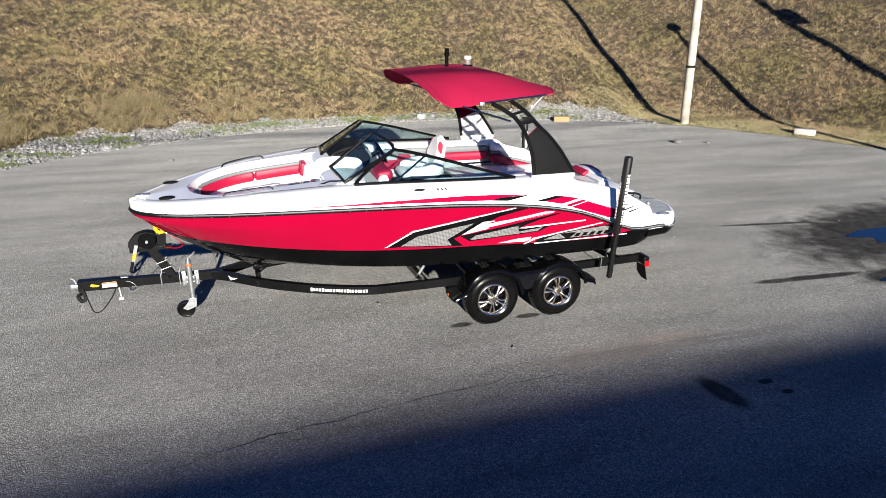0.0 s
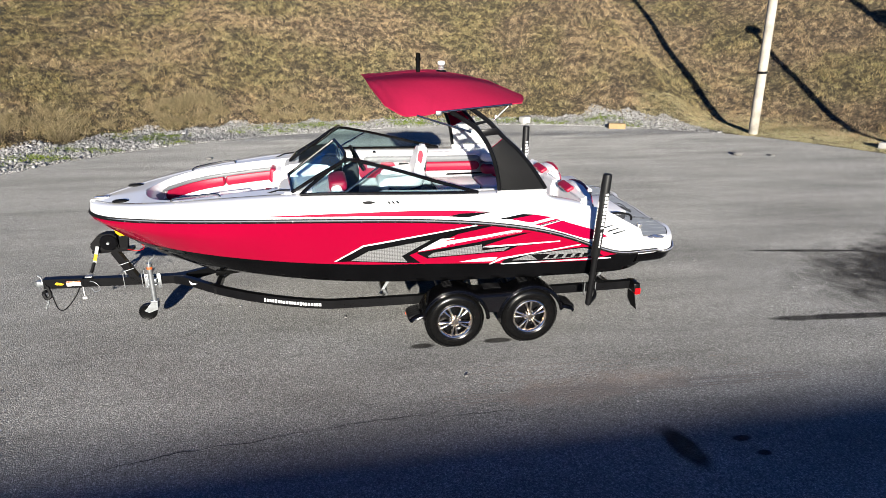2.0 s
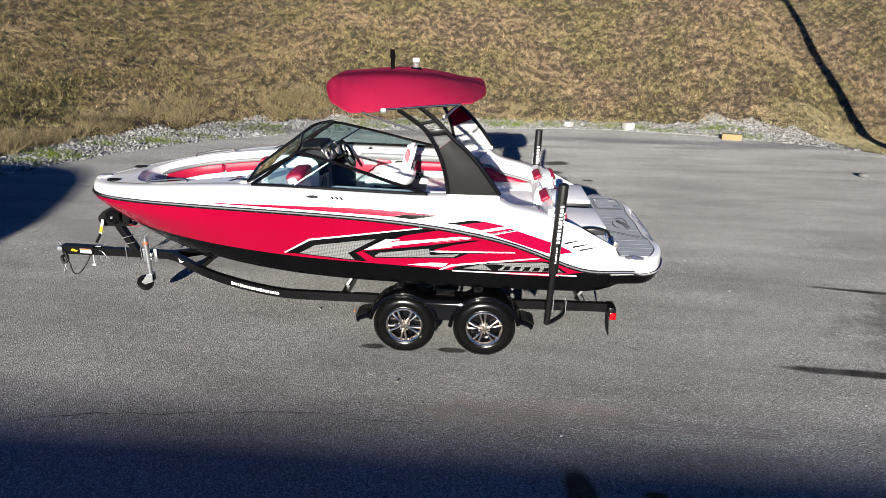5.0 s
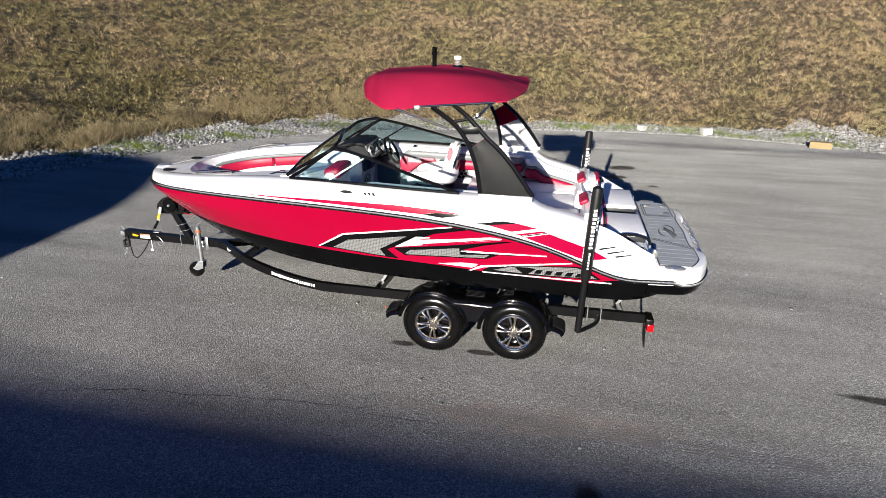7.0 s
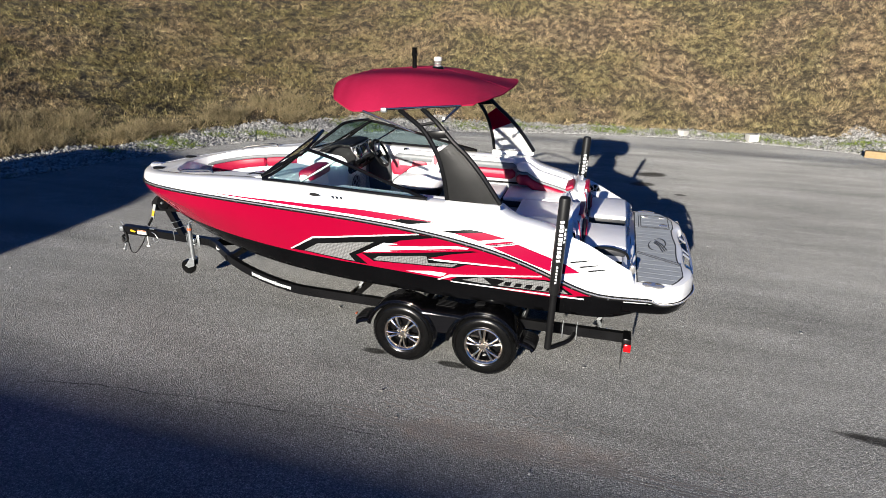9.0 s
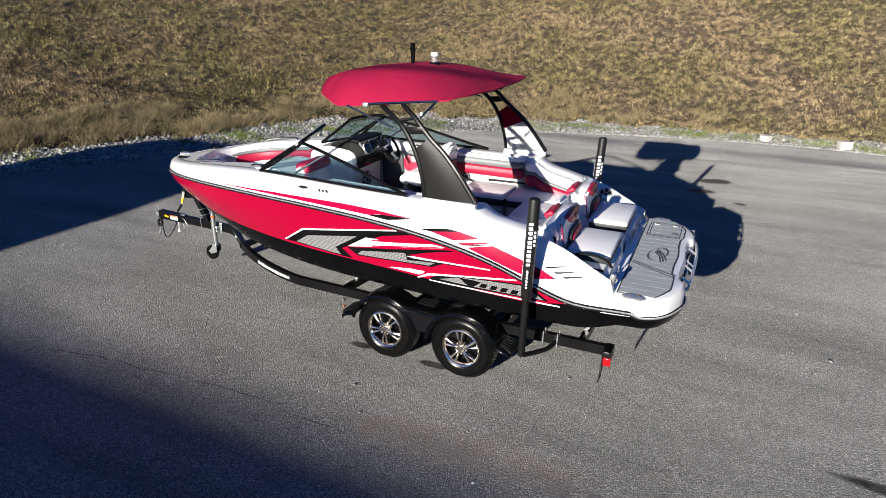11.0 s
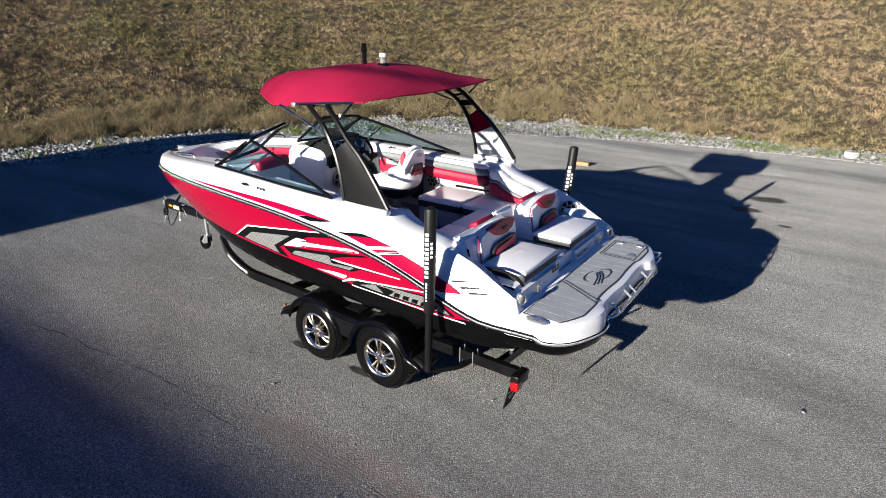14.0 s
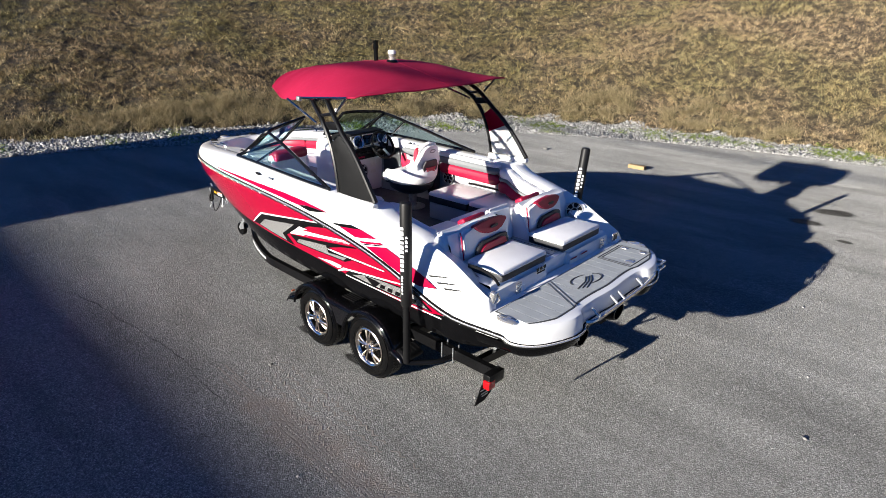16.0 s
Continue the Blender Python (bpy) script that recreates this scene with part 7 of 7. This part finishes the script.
def blades(name, x, y, per, tall, wide, material, label, category, splay=0.5, spread=0.05):
    """Tufts of single tapering blades in one mesh."""
    n = len(x) * per
    cx, cy = np.repeat(x, per) + rng.normal(0, spread, n), np.repeat(y, per) + rng.normal(0, spread, n)
    cz = height(cx, cy) - 0.01
    h = np.repeat(tall, per) * rng.uniform(0.5, 1.3, n)
    a, lean = rng.uniform(0, math.tau, n), rng.uniform(0.1, splay, n) * h
    la = rng.uniform(0, math.tau, n)
    w = np.repeat(wide, per) * rng.uniform(0.6, 1.4, n)
    dx, dy = np.cos(a) * w / 2, np.sin(a) * w / 2
    lx, ly = np.cos(la) * lean, np.sin(la) * lean
    v = np.stack([np.stack([cx - dx, cy - dy, cz], -1), np.stack([cx + dx, cy + dy, cz], -1), np.stack([cx + lx, cy + ly, cz + h], -1)], 1)
    return tagged(quick_mesh(name, v.reshape(-1, 3), np.arange(n * 3).reshape(-1, 3), material), label, category, kind="stuff")


n = 150000
x, y = rng.uniform(-30, 27, n), rng.uniform(-8, 36, n)
d = outside(x, y)
keep = (d > np.where(x < 11.3, gravel_width(x) - 0.15 + 0.2 * np.sin(x * 1.9), 0.25)) & (d < 19)
x, y, d = x[keep], y[keep], d[keep]
thin = rng.uniform(0, 1, len(x)) < np.clip(1.3 - d / 22, 0.4, 1)
x, y, d = x[thin], y[thin], d[thin]
left = np.clip((-2 - x) / 6, 0, 1)
patch = np.clip(0.5 + 0.45 * np.sin(x * 1.1 + 2 * np.sin(y * 0.6)) * np.sin(y * 1.3 + x * 0.4) + rng.normal(0, 0.25, len(x)), 0, 1)
clump = rng.uniform(0, 1, len(x)) ** 3
near = np.where(x > 9, np.clip(d / 2.5, 0.15, 1), 1)
tall = (0.035 + 0.05 * patch + 0.09 * clump) * near * (1 + 0.25 * left)
blades("dry_grass", x, y, 16, tall, 0.011 + 0.008 * clump, BLADE, "short dry brown grass covering the bank", "grass", 1.7, 0.05)
# mown verge beside the asphalt
x, y = rng.uniform(10.2, 24, 60000), rng.uniform(-4, 16, 60000)
d = outside(x, y)
keep = (d > 0.02 + 0.1 * np.sin(x * 3) ** 2) & (d < 2.9)
x, y = x[keep], y[keep]
blades("mown_grass", x, y, 9, 0.025 + 0.03 * rng.uniform(0, 1, len(x)), np.full(len(x), 0.018), LAWN, "short pale mown grass on the verge", "grass", 1.6)
# long arching tufts along the foot of the bank
x, y = rng.uniform(-22, 4, 30000), rng.uniform(-6, 20, 30000)
d = outside(x, y)
keep = (d > gravel_width(x) - 0.1) & (d < 3.3 + 0.6 * np.sin(x * 1.7)) & (rng.uniform(0, 1, len(x)) < 0.05 + 0.1 * np.clip((-1 - x) / 4, 0, 1))
x, y = x[keep], y[keep]
blades("tall_grass", x, y, 22, 0.12 + 0.2 * rng.uniform(0, 1, len(x)) * np.clip((1 - x) / 6, 0.3, 1), np.full(len(x), 0.011), TALL, "tall arching dry grass at the bank's foot", "grass", 1.5)
# single arching tussocks among them
x, y = rng.uniform(-22, 3, 9000), rng.uniform(-6, 20, 9000)
d = outside(x, y)
keep = (d > gravel_width(x) + 0.15) & (d < 3.0 + 0.7 * np.sin(x * 1.7)) & (rng.uniform(0, 1, len(x)) < 0.2 + 0.6 * np.clip((-1 - x) / 5, 0, 1))
tx, ty = x[keep][:240], y[keep][:240]
wide = rng.uniform(0.07, 0.17, len(tx))
x = np.concatenate([rng.normal(a, r, 9) for a, r in zip(tx, wide)])
y = np.concatenate([rng.normal(b, r, 9) for b, r in zip(ty, wide)])
blades("grass_tussocks", x, y, 26, np.repeat(0.1 + 1.6 * wide, 9), np.full(len(x), 0.009), TUSSOCK, "pale arching tussocks of dry grass", "grass", 1.9, 0.03)
mx, my = along_edge(46, 0.02, 0.75)
mats = rng.uniform(0.12, 0.42, len(mx))
x = np.concatenate([rng.normal(a, 1.3 * r, int(240 * r)) for a, r in zip(mx, mats)])
y = np.concatenate([rng.normal(b, 0.5 * r, int(240 * r)) for b, r in zip(my, mats)])
inside_ = outside(x, y) > 0.0
x, y = x[inside_], y[inside_]
blades("green_weeds", x, y, 16, rng.uniform(0.04, 0.09, len(x)), np.full(len(x), 0.028), WEED, "small green weeds growing in the gravel", "weeds", 1.4)

# puddles in the damp hollow
for cx_, cy_, rx_, ry_ in ((8.9, 0.05, 1.95, 0.42), (6.5, -1.55, 0.9, 0.17)):
    outline_ = [(cx_ + rx_ * math.cos(a) * (1 + 0.12 * math.sin(3 * a + 1) + 0.07 * math.sin(7 * a)), cy_ + ry_ * math.sin(a) * (1 + 0.18 * math.sin(2 * a) + 0.12 * math.sin(5 * a + 2))) for a in np.linspace(0, math.tau, 60, endpoint=False)]
    bm = bmesh.new()
    slab(bm, outline_, lambda a, b, h: (a, b, h), -0.01, 0.004)
    puddle = part("puddle", bm, PUDDLE, None, smooth=False)
    tagged(puddle, "shallow puddle of rainwater on the asphalt", "water", kind="structure")

# cracks in the asphalt
CRACK = surface("crack_filler", (0.025, 0.023, 0.021), 0.9, vary=0.3, scale=20.0)


def crack(pts, wide):
    bm = bmesh.new()
    path = []
    for a, b in zip(pts, pts[1:]):
        n = max(2, int(math.dist(a, b) / 0.06))
        path += [(a[0] + (b[0] - a[0]) * k / n, a[1] + (b[1] - a[1]) * k / n) for k in range(n)]
    left, right = [], []
    for i, (x, y) in enumerate(path):
        j = noise.noise(Vector((x * 5, y * 5, 0.3))) * 0.03 + noise.noise(Vector((x * 17, y * 17, 2))) * 0.012
        w = wide * (0.35 + 0.9 * abs(noise.noise(Vector((x * 4, 7.1, y))))) * min(1, i / 6, (len(path) - i) / 6)
        left.append(bm.verts.new((x, y + j + w / 2, 0.0025)))
        right.append(bm.verts.new((x, y + j - w / 2, 0.0025)))
    for i in range(len(path) - 1):
        bm.faces.new((right[i], right[i + 1], left[i + 1], left[i]))
    part("crack", bm, CRACK, pavement, "thin dark crack", smooth=False)


crack([(-4.06, -2.8), (-3.45, -2.62), (-3.13, -2.55), (-2.55, -2.5), (-2.0, -2.43), (-1.6, -2.38), (-1.19, -2.36), (-0.93, -2.35), (-0.64, -2.23)], 0.012)
crack([(-3.1, -2.56), (-2.95, -2.66), (-2.7, -2.78)], 0.014)
crack([(-0.95, -2.36), (-0.7, -2.42), (-0.3, -2.4), (0.05, -2.46)], 0.012)
crack([(-6.0, -3.2), (-5.2, -3.05), (-4.5, -2.9), (-4.06, -2.8)], 0.007)

# tread prints in the dried mud
MUD = surface("dried_mud", (0.21, 0.19, 0.17), 0.95, vary=0.25, scale=30.0, grain=0.5, grain_scale=120)
verts, faces = [], []


def ridge(x0, y0, x1, y1, w, h):
    """A low pressed ridge."""
    dx, dy = x1 - x0, y1 - y0
    n = math.hypot(dx, dy) or 1
    nx, ny = -dy / n * w / 2, dx / n * w / 2
    b = len(verts)
    verts.extend([(x0 - nx, y0 - ny, 0.001), (x0 + nx, y0 + ny, 0.001), (x1 - nx, y1 - ny, 0.001), (x1 + nx, y1 + ny, 0.001), (x0, y0, h), (x1, y1, h)])
    faces.extend([(b, b + 2, b + 5, b + 4), (b + 3, b + 1, b + 4, b + 5), (b + 1, b, b + 4), (b + 2, b + 3, b + 5)])


# ribs of a road tyre, side by side
for line in range(5):
    x = -0.75 + 0.1 * (line % 2)
    while x < 3.1:
        step_ = rng.uniform(0.1, 0.35)
        if rng.uniform() < 0.75:
            yy = -2.11 - 0.034 * line - 0.03 * x + 0.01 * math.sin(2 * x)
            ridge(x, yy, x + step_ * 0.95, yy - 0.03 * step_, 0.018, rng.uniform(0.0008, 0.0024))
        x += step_
# blocks of a lugged tyre: a lattice of slanting bars, whole where the mud was thick
for row in range(9):
    x = -0.7 + 0.035 * (row % 2)
    while x < 2.9:
        y0 = -1.62 - 0.05 * row - 0.055 * x
        thick_ = noise.noise(Vector((x * 1.7, y0 * 3, 4.0))) + 0.55 - 0.3 * abs(x - 0.9)
        if rng.uniform() < thick_:
            side_ = 1 if row % 2 else -1
            ridge(x, y0, x + 0.055, y0 + side_ * 0.038, 0.016, rng.uniform(0.001, 0.0035))
            if rng.uniform() < 0.5:
                ridge(x + 0.055, y0 + side_ * 0.038, x + 0.085, y0 + side_ * 0.01, 0.014, rng.uniform(0.001, 0.003))
        x += 0.092
prints = mesh_of("tread_prints", verts, faces, MUD)
tagged(prints, "tyre tread prints in dried mud on the asphalt", "tyre tracks", kind="stuff")
n_ = 420
cx = rng.uniform(-0.8, 2.9, n_)
cy = -2.05 - 0.04 * cx + rng.normal(0, 0.16, n_)
cs = rng.gamma(2.0, 0.0015, n_) + 0.0015
scattered("mud_crumbs", np.stack([cx, cy, cs * 0.3], -1), cs, MUD, "crumbs of dried mud on the asphalt", "mud crumbs", 0.5)

# unseen cable behind the camera, added for the soft shadow across the canvas top
# poles out of view, added only to hold the cable up
for x in (-34, 38):
    p = thing("utility_pole", (x, -14.6, 0), "unseen wooden pole added to carry the overhead cable", "pole")
    bm = bmesh.new()
    tube(bm, [(0, 0, -0.3), (0, 0, 6.6)], 0.15, 12, taper=(0.17, 0.13))
    part("shaft", bm, WOOD_POLE, p, "weathered wooden shaft")
bm = bmesh.new()
tube(bm, [(x, -14.6, 6.155 + 0.0001 * (x - 2) ** 2) for x in np.linspace(-34, 38, 30)], 0.04, 8)
cable = part("overhead_cable", bm, BLACK_PLASTIC, None)
tagged(cable, "unseen black overhead cable added to shade the canvas top", "cable")
